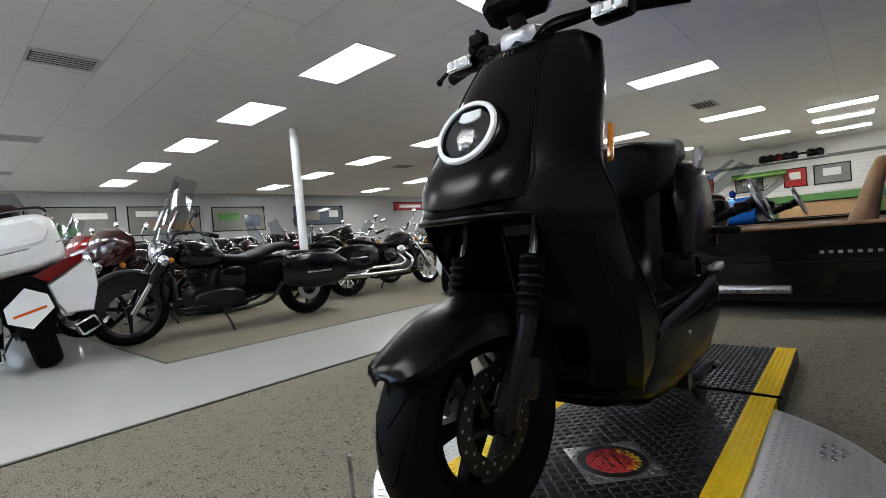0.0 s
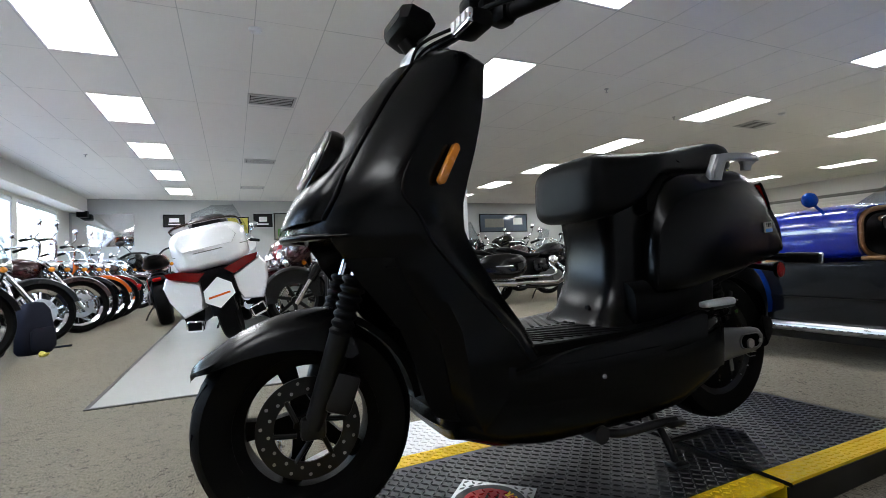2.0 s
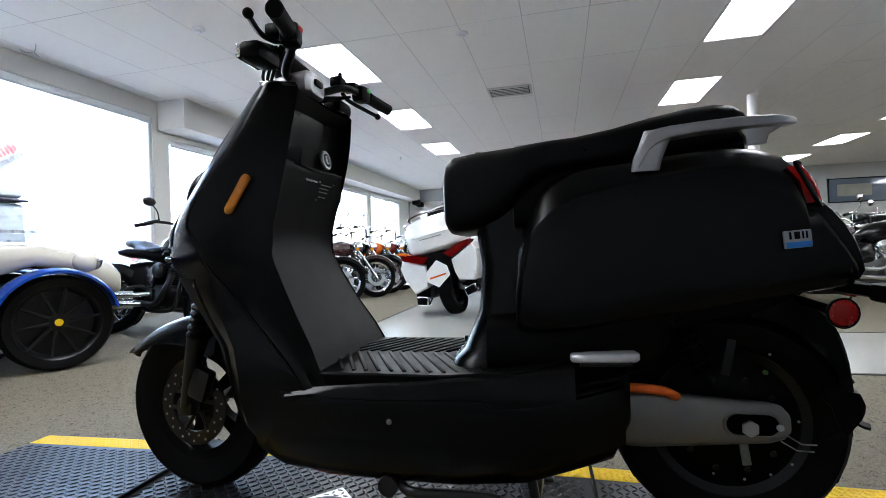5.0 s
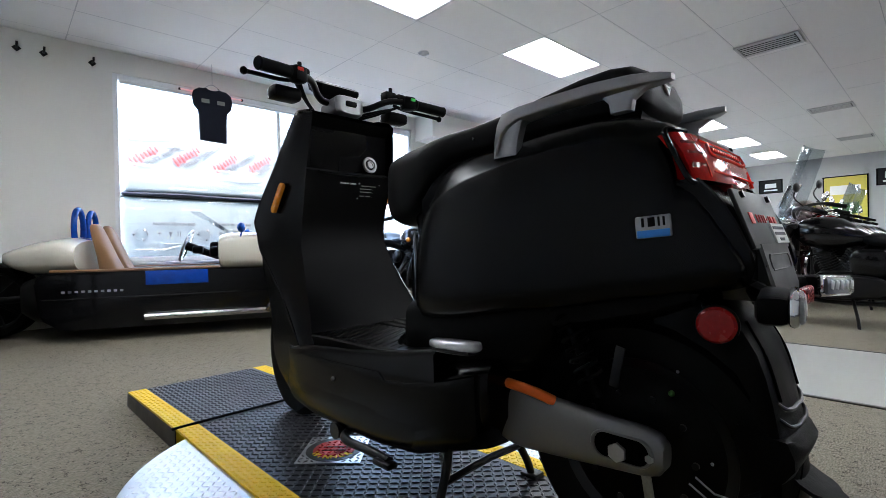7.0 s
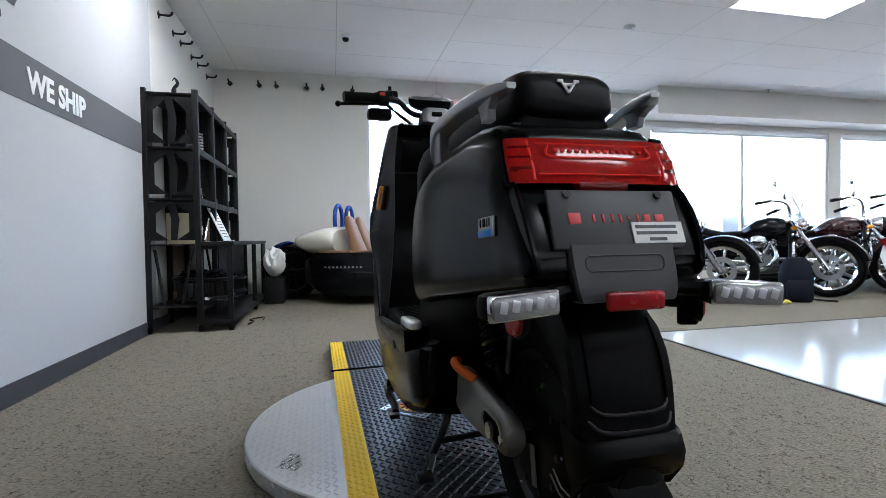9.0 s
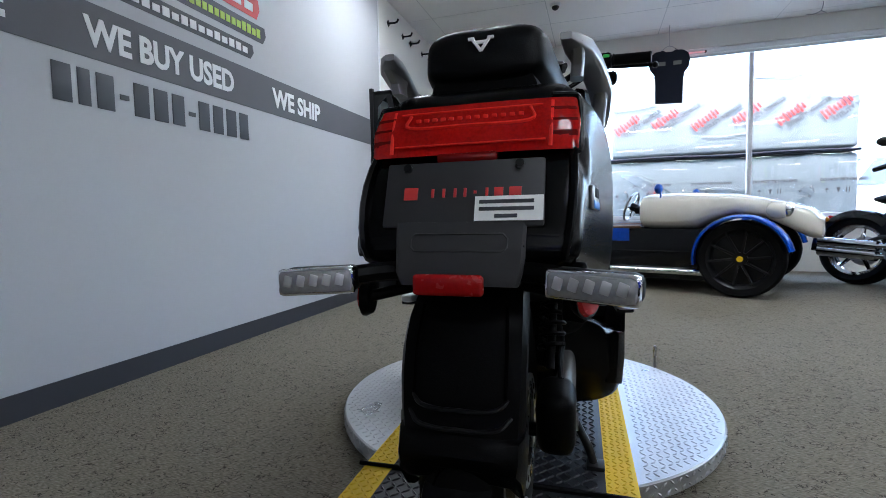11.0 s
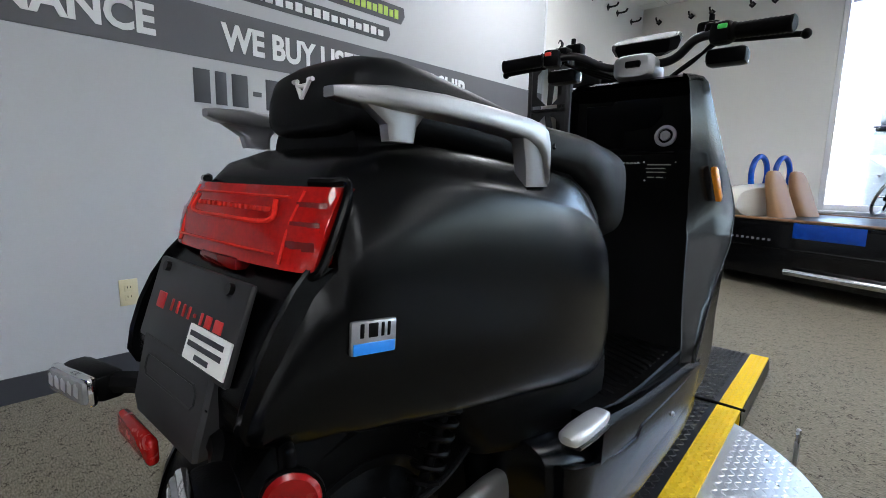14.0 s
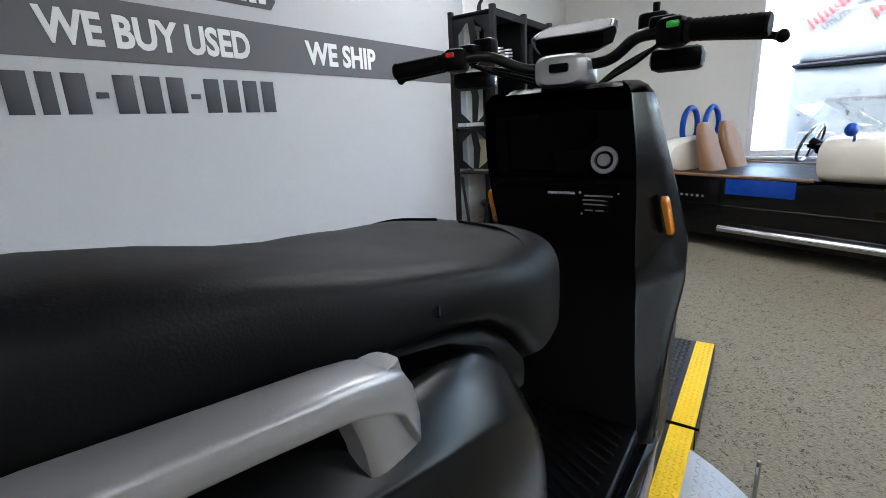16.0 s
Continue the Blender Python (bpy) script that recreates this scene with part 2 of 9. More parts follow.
M = {
    "carpet": carpet_material(),
    "tile": material("polished_tile", (0.46, 0.455, 0.42), 0.13, vary=0.10, scale=1.6, rvary=0.06),
    "trimdark": material("floor_trim", (0.06, 0.055, 0.045), 0.6),
    "ceiling": material("ceiling_tile", (0.78, 0.77, 0.745), 0.95, vary=0.05, scale=1.5, bump=0.4, bscale=90, spec=0.1),
    "tbar": material("ceiling_grid", (0.52, 0.52, 0.51), 0.6, vary=0.05),
    "greywall": material("grey_wall", (0.485, 0.492, 0.508), 0.75, vary=0.04, scale=2, bump=0.15, bscale=120),
    "band": material("dark_grey_band", (0.115, 0.115, 0.125), 0.7, vary=0.05, scale=3),
    "letter_white": material("white_lettering", (0.82, 0.82, 0.82), 0.5, vary=0.02),
    "letter_dark": material("charcoal_lettering", (0.035, 0.037, 0.045), 0.5, vary=0.05),
    "letter_green": material("lime_lettering", (0.45, 0.62, 0.08), 0.5, vary=0.05),
    "letter_red": material("red_lettering", (0.55, 0.03, 0.03), 0.5, vary=0.05),
    "whitewall": material("white_wall", (0.72, 0.71, 0.67), 0.8, vary=0.05, scale=1.5, bump=0.15, bscale=100),
    "farwall": material("grey_far_wall", (0.40, 0.405, 0.40), 0.85, vary=0.08, scale=1.2, bump=0.15, bscale=100),
    "baseboard": material("baseboard_vinyl", (0.045, 0.047, 0.055), 0.45, vary=0.1),
    "frame_white": material("white_frame", (0.74, 0.75, 0.76), 0.4, vary=0.05),
    "matte": material("matte_black_paint", (0.0006, 0.0007, 0.0009), 0.25, vary=0.15, scale=3, bump=0.02, bscale=700, spec=0.17, rvary=0.04),
    "plastic": material("black_plastic", (0.0015, 0.0015, 0.0017), 0.42, vary=0.2, scale=20, bump=0.15, bscale=500, spec=0.07),
    "rubber": material("tyre_rubber", (0.002, 0.002, 0.0021), 0.6, vary=0.25, scale=30, bump=0.2, bscale=300, spec=0.09),
    "treadblack": material("tread_groove", (0.0005, 0.0005, 0.0005), 0.9, vary=0.1, spec=0.02),
    "vinyl": material("black_seat_vinyl", (0.0025, 0.0027, 0.0032), 0.45, vary=0.2, scale=8, bump=0.12, bscale=420, spec=0.12),
    "blackmetal": material("black_metal", (0.0045, 0.0045, 0.005), 0.34, spec=0.3, vary=0.2),
    "silver": material("silver_paint", (0.34, 0.34, 0.35), 0.34, metal=0.75, vary=0.08, scale=15, bump=0.03, bscale=600),
    "grey_cast": material("grey_cast_alloy", (0.17, 0.17, 0.165), 0.42, metal=0.6, vary=0.12, scale=20),
    "chrome": material("chrome", (0.78, 0.78, 0.80), 0.08, metal=1.0, vary=0.05, rvary=0.03),
    "steel": material("steel", (0.45, 0.45, 0.46), 0.3, metal=1.0, vary=0.15),
    "tread": material("bright_tread_plate", (0.50, 0.51, 0.52), 0.32, metal=0.9, vary=0.15, scale=6, bump=0.1, bscale=300, rvary=0.12),
    "blackmat": material("black_tread_mat", (0.008, 0.008, 0.010), 0.36, vary=0.25, scale=6, bump=0.1, bscale=300, spec=0.36),
    "foil": material("clear_foil", (0.36, 0.36, 0.36), 0.2, metal=0.5, vary=0.3, scale=40, bump=0.3, bscale=120),
    "yellow": material("yellow_edge_paint", (0.83, 0.54, 0.010), 0.5, vary=0.18, scale=9, bump=0.1, bscale=200, spec=0.25),
    "amber": material("amber_reflector", (0.62, 0.20, 0.01), 0.25, vary=0.2, scale=60, coat=0.6),
    "redlens": material("red_lens", (0.36, 0.005, 0.004), 0.06, vary=0.75, scale=22, spec=0.3),
    "clearlens": material("clear_lens", (0.30, 0.30, 0.31), 0.22, metal=0.4, vary=0.5, scale=60, spec=0.5),
    "brightalloy": material("bright_alloy", (0.62, 0.62, 0.63), 0.34, metal=0.6, vary=0.03, scale=30),
    "redglow": material("bright_red_lens", (0.80, 0.022, 0.014), 0.22, vary=0.35, scale=60, spec=0.2),
    "reddeep": material("deep_red_lens", (0.13, 0.002, 0.002), 0.10, vary=0.3, scale=50, spec=0.4),
    "redrefl": material("red_reflector", (0.26, 0.005, 0.005), 0.25, vary=0.3, scale=80, coat=0.15, spec=0.3),
    "clear": glass("clear_plastic", (0.95, 0.96, 0.97), 0.03, 0.25),
    "windscreen": glass("windscreen", (0.80, 0.83, 0.85), 0.0, 0.2),
    "pane": glass("window_pane", (0.97, 0.99, 0.99), 0.0, 0.1),
    "white": material("white_gloss", (0.78, 0.78, 0.77), 0.25, vary=0.04, coat=0.5),
    "cream": material("cream_bodywork", (0.72, 0.68, 0.58), 0.2, vary=0.04, coat=0.8),
    "blackgloss": material("black_gloss_paint", (0.0025, 0.0025, 0.003), 0.2, vary=0.1, coat=0.3, spec=0.2),
    "blue": material("blue_bodywork", (0.006, 0.02, 0.33), 0.18, vary=0.1, coat=0.9),
    "maroon": material("maroon_paint", (0.028, 0.002, 0.003), 0.2, vary=0.1, coat=0.9),
    "redpaint": material("red_paint", (0.22, 0.008, 0.008), 0.2, vary=0.1, coat=0.9),
    "orangepaint": material("orange_paint", (0.70, 0.12, 0.01), 0.2, vary=0.1, coat=0.9),
    "bluegrey": material("grey_blue_paint", (0.10, 0.13, 0.17), 0.2, vary=0.1, coat=0.9),
    "skyblue": material("bright_blue_paint", (0.01, 0.16, 0.62), 0.2, vary=0.1, coat=0.6),
    "tan": material("tan_leather", (0.25, 0.125, 0.052), 0.5, vary=0.25, scale=10, bump=0.2, bscale=300),
    "bluewrap": material("blue_protective_film", (0.004, 0.05, 0.33), 0.22, vary=0.45, scale=14, bump=1.0, bscale=28, spec=0.35),
    "paper": material("white_paper", (0.80, 0.80, 0.77), 0.8, vary=0.04, scale=20),
    "plate": material("black_plate", (0.02, 0.02, 0.021), 0.5, vary=0.15),
    "badgeblue": material("badge_blue", (0.02, 0.22, 0.70), 0.3, vary=0.1),
    "orangecable": material("orange_cable", (0.75, 0.13, 0.01), 0.5, vary=0.1),
    "greenbtn": material("green_button", (0.05, 0.65, 0.10), 0.4, vary=0.1),
    "redbtn": material("red_button", (0.75, 0.03, 0.02), 0.4, vary=0.1),
    "shelfblack": material("black_powder_coat", (0.007, 0.007, 0.0075), 0.5, spec=0.25, vary=0.2, scale=10),
    "ivory": material("ivory_plastic", (0.62, 0.55, 0.36), 0.45, vary=0.05),
    "fabric": material("dark_fabric", (0.016, 0.018, 0.028), 0.9, vary=0.3, scale=15, bump=0.5, bscale=300, spec=0.1),
    "wrapwhite": material("pale_shrink_wrap", (0.155, 0.185, 0.208), 0.3, vary=0.3, scale=3.0, bump=0.9, bscale=11),
    "asphalt": material("pale_concrete", (0.24, 0.24, 0.235), 0.9, vary=0.2, scale=3, bump=0.4, bscale=120),
    "panel": lamp_material("light_panel", (0.93, 0.96, 1.0), PANEL_POWER),
    "ledwhite": lamp_material("led_panel", (0.95, 0.97, 1.0), 3.0),
    "redneon": lamp_material("red_sign_glow", (1.0, 0.05, 0.04), 1.2),
    "brown": material("brown_card", (0.30, 0.19, 0.10), 0.8, vary=0.2),
    "screenblack": material("dark_screen", (0.004, 0.004, 0.005), 0.5, vary=0.1, spec=0.2),
    "signyellow": material("sign_yellow", (0.65, 0.55, 0.10), 0.6, vary=0.1),
    "signgreen": material("sign_green", (0.06, 0.20, 0.035), 0.6, vary=0.15),
    "signred": material("sign_red", (0.45, 0.02, 0.02), 0.6, vary=0.1),
    "signgrey": material("sign_grey", (0.21, 0.215, 0.19), 0.7, vary=0.6, scale=2.5),
    "wood": material("wood", (0.34, 0.20, 0.09), 0.55, vary=0.3, scale=5),
}

# ---- the room ----
X0, X1, Y0, Y1 = -1.695, 15.6, -18.4, 4.82
WALL_T = 0.2

bm = bmesh.new()
box(bm, ((X0 + X1) / 2, (Y0 + Y1) / 2, -0.05), (X1 - X0 + 0.4, Y1 - Y0 + 0.4, 0.1))
solo("floor", bm, M["carpet"], Matrix(), kind="structure")


def slab(name, x0, x1, y0, y1, z0, z1, mat, **tags):
    b = bmesh.new()
    box(b, ((x0 + x1) / 2, (y0 + y1) / 2, (z0 + z1) / 2), (x1 - x0, y1 - y0, z1 - z0))
    return solo(name, b, mat, Matrix(), kind="structure", **tags)


# polished aisle of large tiles, set into the carpet, with a dark edge strip
aisle = tagged(new("tile_aisle"), kind="structure")
TX0, TX1, TY1, TY0 = 1.93, 3.18, 1.275, 0.11
bm = bmesh.new()
box(bm, ((TX0 + TX1) / 2, (TY1 + Y0) / 2, 0.002), (TX1 - TX0, TY1 - Y0, 0.004))
part("aisle_strip", bm, M["tile"], aisle)
bm = bmesh.new()
box(bm, ((TX1 + X1) / 2, (TY1 + TY0) / 2, 0.002), (X1 - TX1, TY1 - TY0, 0.004))
part("aisle_strip", bm, M["tile"], aisle)
for x0, x1, y0, y1 in ((TX0 - 0.022, TX0, Y0, TY1 + 0.022), (TX0, X1, TY1, TY1 + 0.022), (TX1, TX1 + 0.022, Y0, TY0), (TX1 + 0.022, X1, TY0 - 0.022, TY0)):
    bm = bmesh.new()
    box(bm, ((x0 + x1) / 2, (y0 + y1) / 2, 0.004), (x1 - x0, y1 - y0, 0.008), 0.003)
    part("edge_strip", bm, M["trimdark"], aisle)

# ceiling: tiles between grid bars, one mesh, with openings for the lights
LIGHT_X = [-0.80 + 2.45 * i for i in range(7)]
LIGHT_Y = [1.885 - 4.30 * i for i in range(5)]
LW, LD = 1.16, 0.56
bm = bmesh.new()
box(bm, ((X0 + X1) / 2, (Y0 + Y1) / 2, CEIL + 0.09), (X1 - X0 + 0.4, Y1 - Y0 + 0.4, 0.06))
rng = random.Random(4)
gx = [LIGHT_X[0] - 0.6125 + 1.225 * i for i in range(-1, 15)]
gy = [LIGHT_Y[0] + 0.307 + 0.6143 * 6 - 0.6143 * i for i in range(0, 42)]
for i, x in enumerate(gx):
    for j, y in enumerate(gy):
        cx, cy = x + 0.6125, y - 0.307
        if not (X0 - 0.7 < cx < X1 + 0.7 and Y0 - 0.4 < cy < Y1 + 0.4):
            continue
        if any(abs(cx - lx) < 0.3 for lx in LIGHT_X) and any(abs(cy - ly) < 0.2 for ly in LIGHT_Y) and not (cx < 0 and cy < 0):
            continue
        box(bm, (cx, cy, CEIL + 0.03 + rng.uniform(-0.0015, 0.0015)), (1.217, 0.606, 0.06))
solo("ceiling", bm, M["ceiling"], Matrix(), kind="structure", smooth=False)
bm = bmesh.new()
for x in gx:
    box(bm, (x, (Y0 + Y1) / 2, CEIL + 0.003), (0.012, Y1 - Y0, 0.004))
for y in gy:
    box(bm, ((X0 + X1) / 2, y, CEIL + 0.0032), (X1 - X0, 0.012, 0.004))
solo("ceiling_grid", bm, M["tbar"], Matrix(), kind="structure", smooth=False)

# recessed light panels
bm = bmesh.new()
for sx, sy, w, d in ((-1, 0, 0.022, LD + 0.044), (1, 0, 0.022, LD + 0.044), (0, -1, LW, 0.022), (0, 1, LW, 0.022)):
    box(bm, (sx * (LW / 2 + 0.011), sy * (LD / 2 + 0.011), 0.012), (w, d, 0.03), 0.003)
fixture = None
for lx in LIGHT_X:
    for ly in LIGHT_Y:
        if lx < 0 and ly < 0:
            continue
        at = pose(lx, ly, CEIL)
        if fixture is None:
            fixture = thing("ceiling_light", at, "white recessed fluorescent ceiling light panel, lit", "ceiling light", "ceiling light panels")
            part("frame", bm, M["frame_white"], fixture)
            b2 = bmesh.new()
            box(b2, (0, 0, 0.02), (LW, LD, 0.012), 0.002)
            part("diffuser", b2, M["panel"], fixture, "glowing white diffuser")
        else:
            copy_thing(fixture, at)
# three panels hung just under the ceiling near the back wall
for lx, ly in ((-0.15, -12.4), (-0.10, -14.3), (-0.05, -16.6)):
    copy_thing(fixture, pose(lx, ly, CEIL - 0.03))

# walls
slab("wall_west", X0 - WALL_T, X0, Y0, Y1 + WALL_T, 0, CEIL + 0.06, M["whitewall"])
slab("wall_south", X0 - WALL_T, X1 + WALL_T, Y0 - WALL_T, Y0, 0, CEIL + 0.06, M["whitewall"])
slab("wall_east", X1, X1 + WALL_T, Y0, Y1 + WALL_T, 0, CEIL + 0.06, M["farwall"])

# grey feature panel with lettering on the west wall
PX = X0 + 0.012
slab("feature_wall", X0 + 0.0005, PX, -6.0, 2.58, 0.1, CEIL, M["greywall"])
slab("panel_edge_trim", X0 + 0.0005, PX + 0.004, 2.58, 2.61, 0.1, CEIL, M["frame_white"])
slab("baseboard", X0 + 0.0005, X0 + 0.018, -6.0, 2.61, 0, 0.1, M["baseboard"])
slab("baseboard.001", X0 + 0.0005, X0 + 0.012, 2.61, Y1, 0, 0.09, M["baseboard"])

sign = thing("wall_lettering", pose(PX, 0, 1.2), "dark grey band with white slogans on a grey feature wall", "wall sign")


def on_wall(y, z, dx=0.003):
    """Text lies on the west wall, reading towards +y."""
    return Matrix.Translation((dx, y, z - 1.2)) @ Matrix.Rotation(math.pi / 2, 4, "Z") @ Matrix.Rotation(math.pi / 2, 4, "X")


bm = bmesh.new()
box(bm, (0.0015, -1.71, 0.312), (0.003, 8.58, 0.230))
part("band", bm, M["band"], sign)
def letters(bm, mat, parent):
    """Every separate character becomes a part of its own."""
    left = set(bm.verts)
    while left:
        stack, isle = [left.pop()], set()
        while stack:
            v = stack.pop()
            isle.add(v)
            for e in v.link_edges:
                o = e.other_vert(v)
                if o in left:
                    left.discard(o)
                    stack.append(o)
        one = bmesh.new()
        idx = {v: one.verts.new(v.co) for v in sorted(isle, key=lambda q: q.index)}
        for f in {f for v in isle for f in v.link_faces}:
            one.faces.new([idx[v] for v in f.verts])
        part("letter", one, M[mat], parent, smooth=False)
    bm.free()


for words, y, width in (("WE FINANCE", -1.44, 0.92), ("WE BUY USED", -0.245, 0.85), ("WE SHIP", 0.95, 0.56)):
    bm = bmesh.new()
    text_mesh(bm, words, 0.165, on_wall(0, 1.453, 0.0045), 0.0012, bold=0.0055)
    ys = [v.co.y for v in bm.verts]
    k = width / (max(ys) - min(ys))
    for v in bm.verts:
        v.co.y = y + (v.co.y - min(ys)) * k
    bm.verts.index_update()
    letters(bm, "letter_white", sign)
# phone line and web lines as plain bars
x = -0.385
rng = random.Random(2)
for k, w in enumerate((0.085, 0.06, 0.09, -0.05, 0.09, 0.09, 0.085, -0.05, 0.085, 0.085, 0.09, 0.085)):
    bm = bmesh.new()
    if w < 0:
        box(bm, (0.0015, x + 0.028, 0.068), (0.003, 0.043, 0.022))
        x += 0.067
    else:
        box(bm, (0.0015, x + w / 2, 0.072), (0.003, w * 0.86, 0.150), 0.001)
        x += w * 0.95 + 0.018
    part("number_bar", bm, M["letter_dark"], sign)
for z, y0, y1, h, mat, wmat, n in ((1.735, -0.52, 0.79, 0.085, "letter_dark", "letter_white", 22), (1.868, -0.30, 0.91, 0.10, "letter_dark", "letter_green", 26), (2.01, -0.45, 0.86, 0.12, "letter_red", "letter_white", 12), (2.19, -0.42, 0.77, 0.22, "letter_dark", "letter_white", 9)):
    bm = bmesh.new()
    prism(bm, [(y0, z - h / 2 - 1.2), (y1 - 0.03, z - h / 2 - 1.2), (y1, z - 1.2), (y1 - 0.01, z + h / 2 - 1.2), (y0 - 0.05, z + h / 2 - 1.2)], "x", 0.0005, 0.003)
    part("logo_plate", bm, M[mat], sign)
    step = (y1 - y0 - 0.1) / n
    for k in range(n):
        bm = bmesh.new()
        hh = h * rng.choice((0.40, 0.40, 0.52))
        box(bm, (0.0045, y0 + 0.05 + step * (k + 0.5), z - 1.2 - (0.52 * h - hh) * 0.3), (0.003, step * 0.72, hh))
        part("letter_bar", bm, M[wmat], sign)

outlet = thing("wall_outlet", pose(PX, -0.695, 0.365), "ivory duplex power outlet on the grey wall", "outlet")
bm = bmesh.new()
box(bm, (0.003, 0, 0), (0.006, 0.070, 0.114), 0.002)
part("cover_plate", bm, M["ivory"], outlet)
for dz in (-0.02, 0.02):
    bm = bmesh.new()
    box(bm, (0.007, 0, dz), (0.004, 0.034, 0.028), 0.006)
    soc = part("socket", bm, M["ivory"], outlet)
    for dy in (-0.006, 0.006):
        bm = bmesh.new()
        box(bm, (0.0094, dy, dz + 0.003), (0.001, 0.0022, 0.009))
        part("slot", bm, M["plastic"], soc)

# north wall with window openings
W1 = (0.20, 4.33, 0.62, 2.67)
W2 = [(4.58, 8.15, 0.45, 2.42), (8.40, 11.8, 0.45, 2.42), (12.05, 14.6, 0.45, 2.42)]
north = tagged(new("wall_north"), kind="structure")


def wall_piece(x0, x1, z0, z1, mat=None):
    b = bmesh.new()
    box(b, ((x0 + x1) / 2, Y1 + WALL_T / 2, (z0 + z1) / 2), (x1 - x0, WALL_T, z1 - z0))
    part("wall_section", b, mat or M["whitewall"], north)


wall_piece(X0, W1[0], 0, CEIL + 0.06)
wall_piece(W1[0], W1[1], 0, W1[2])
wall_piece(W1[0], W1[1], W1[3], CEIL + 0.06)
wall_piece(W1[1], W2[0][0], 0, CEIL + 0.06)
for i, (a, b_, z0, z1) in enumerate(W2):
    wall_piece(a, b_, 0, z0)
    wall_piece(a, b_, z1, CEIL + 0.06)
    wall_piece(b_, W2[i + 1][0] if i < 2 else X1 + WALL_T, 0, CEIL + 0.06)
slab("soffit", 4.42, X1, 4.38, Y1 - 0.001, 2.50, CEIL - 0.001, M["whitewall"])


def window(name, x0, x1, z0, z1, mullions):
    w = tagged(new(name), kind="structure")
    yc = Y1 + 0.05
    for cx, cz, sx, sz in ((x0 + 0.025, (z0 + z1) / 2, 0.05, z1 - z0), (x1 - 0.025, (z0 + z1) / 2, 0.05, z1 - z0), ((x0 + x1) / 2, z1 - 0.03, x1 - x0 - 0.1, 0.06), ((x0 + x1) / 2, z0 + 0.03, x1 - x0 - 0.1, 0.06)):
        b = bmesh.new()
        box(b, (cx, yc, cz), (sx, 0.07, sz), 0.006)
        part("window_frame", b, M["frame_white"], w)
    for mx in mullions:
        b = bmesh.new()
        box(b, (mx, yc, (z0 + z1) / 2), (0.05, 0.065, z1 - z0 - 0.12), 0.006)
        part("mullion", b, M["frame_white"], w)
    b = bmesh.new()
    box(b, ((x0 + x1) / 2, Y1 - 0.005, z0 - 0.012), (x1 - x0 + 0.06, 0.12, 0.024), 0.005)
    part("window_sill", b, M["frame_white"], w)
    edges = [x0 + 0.05, *mullions, x1 - 0.05]
    for a, c in zip(edges, edges[1:]):
        b = bmesh.new()
        box(b, ((a + c) / 2, yc, (z0 + z1) / 2), (c - a - 0.03, 0.006, z1 - z0 - 0.1))
        p = part("pane", b, M["pane"], w)
        p.visible_shadow = False
    # rolled blind at the head
    b = bmesh.new()
    rod(b, (x0 + 0.06, Y1 - 0.01, z1 - 0.09), (x1 - 0.06, Y1 - 0.01, z1 - 0.09), 0.022)
    part("rolled_blind", b, M["frame_white"], w)


window("window_1", *W1[:2], *W1[2:], [2.05])
for i, w in enumerate(W2):
    window(f"window_{i + 2}", *w[:2], *w[2:], [(w[0] + w[1]) / 2])

# round column in the showroom
col = solo("column", (lambda b: (rod(b, (0, 0, 0), (0, 0, CEIL), 0.075, n=28), b)[1])(bmesh.new()), M["frame_white"], pose(7.02, -3.42, 0), kind="structure")

# outdoors
bm = bmesh.new()
box(bm, (0, 40 + Y1, -0.2), (600, 80, 0.2))
solo("ground", bm, M["asphalt"], Matrix(), kind="structure")

# ---- turntable with ramps ----
PC = (0.068, -0.01)
PR, PTOP = 0.635, 0.072
MX0, MX1 = -0.262, 0.398
YJ0, YJ1, YE0, YE1 = -0.632, 0.628, -1.405, 1.36
# the ramps lie a little askew in the room
ASKEW = Matrix.Translation((*PC, 0)) @ Matrix.Rotation(radians(1.6), 4, "Z") @ Matrix.Translation((-PC[0], -PC[1], 0))


def treads(bm, test, x0, x1, y0, y1, z, pitch=0.0205, long=0.0108, wide=0.0040, h=0.0020, zf=None):
    """Raised lozenges in alternating directions."""
    nx, ny = int((x1 - x0) / pitch), int((y1 - y0) / pitch)
    for i in range(nx + 1):
        for j in range(ny + 1):
            x, y = x0 + (i + 0.5) * pitch, y0 + (j + 0.5) * pitch
            if not test(x, y):
                continue
            a = radians(45 if (i + j) % 2 else -45)
            c, s = math.cos(a), math.sin(a)
            zz = zf(y) if zf else z
            v = [bm.verts.new((x + u * c - w * s, y + u * s + w * c, zz + q)) for u, w, q in ((-long, 0, 0), (0, -wide, 0), (long, 0, 0), (0, wide, 0), (-long * 0.5, 0, h), (long * 0.5, 0, h))]
            for f in ((0, 1, 4), (1, 5, 4), (1, 2, 5), (2, 3, 5), (3, 4, 5), (3, 0, 4)):
                bm.faces.new([v[k] for k in f])


table = thing("turntable", ASKEW @ pose(PC[0], PC[1], 0), "round bright tread-plate display turntable on the carpet", "turntable")
bm = bmesh.new()
lathe(bm, [(0.0, 0.022), (PR - 0.006, 0.022), (PR, 0.028), (PR, PTOP - 0.004), (PR - 0.004, PTOP), (0.0, PTOP)], n=96)
bmesh.ops.remove_doubles(bm, verts=bm.verts, dist=1e-5)
part("disc", bm, M["tread"], table)
bm = bmesh.new()
lathe(bm, [(0.0, 0.0), (0.5, 0.0), (0.5, 0.022), (0.0, 0.022)], n=64)
bmesh.ops.remove_doubles(bm, verts=bm.verts, dist=1e-5)
part("base", bm, M["blackmetal"], table)
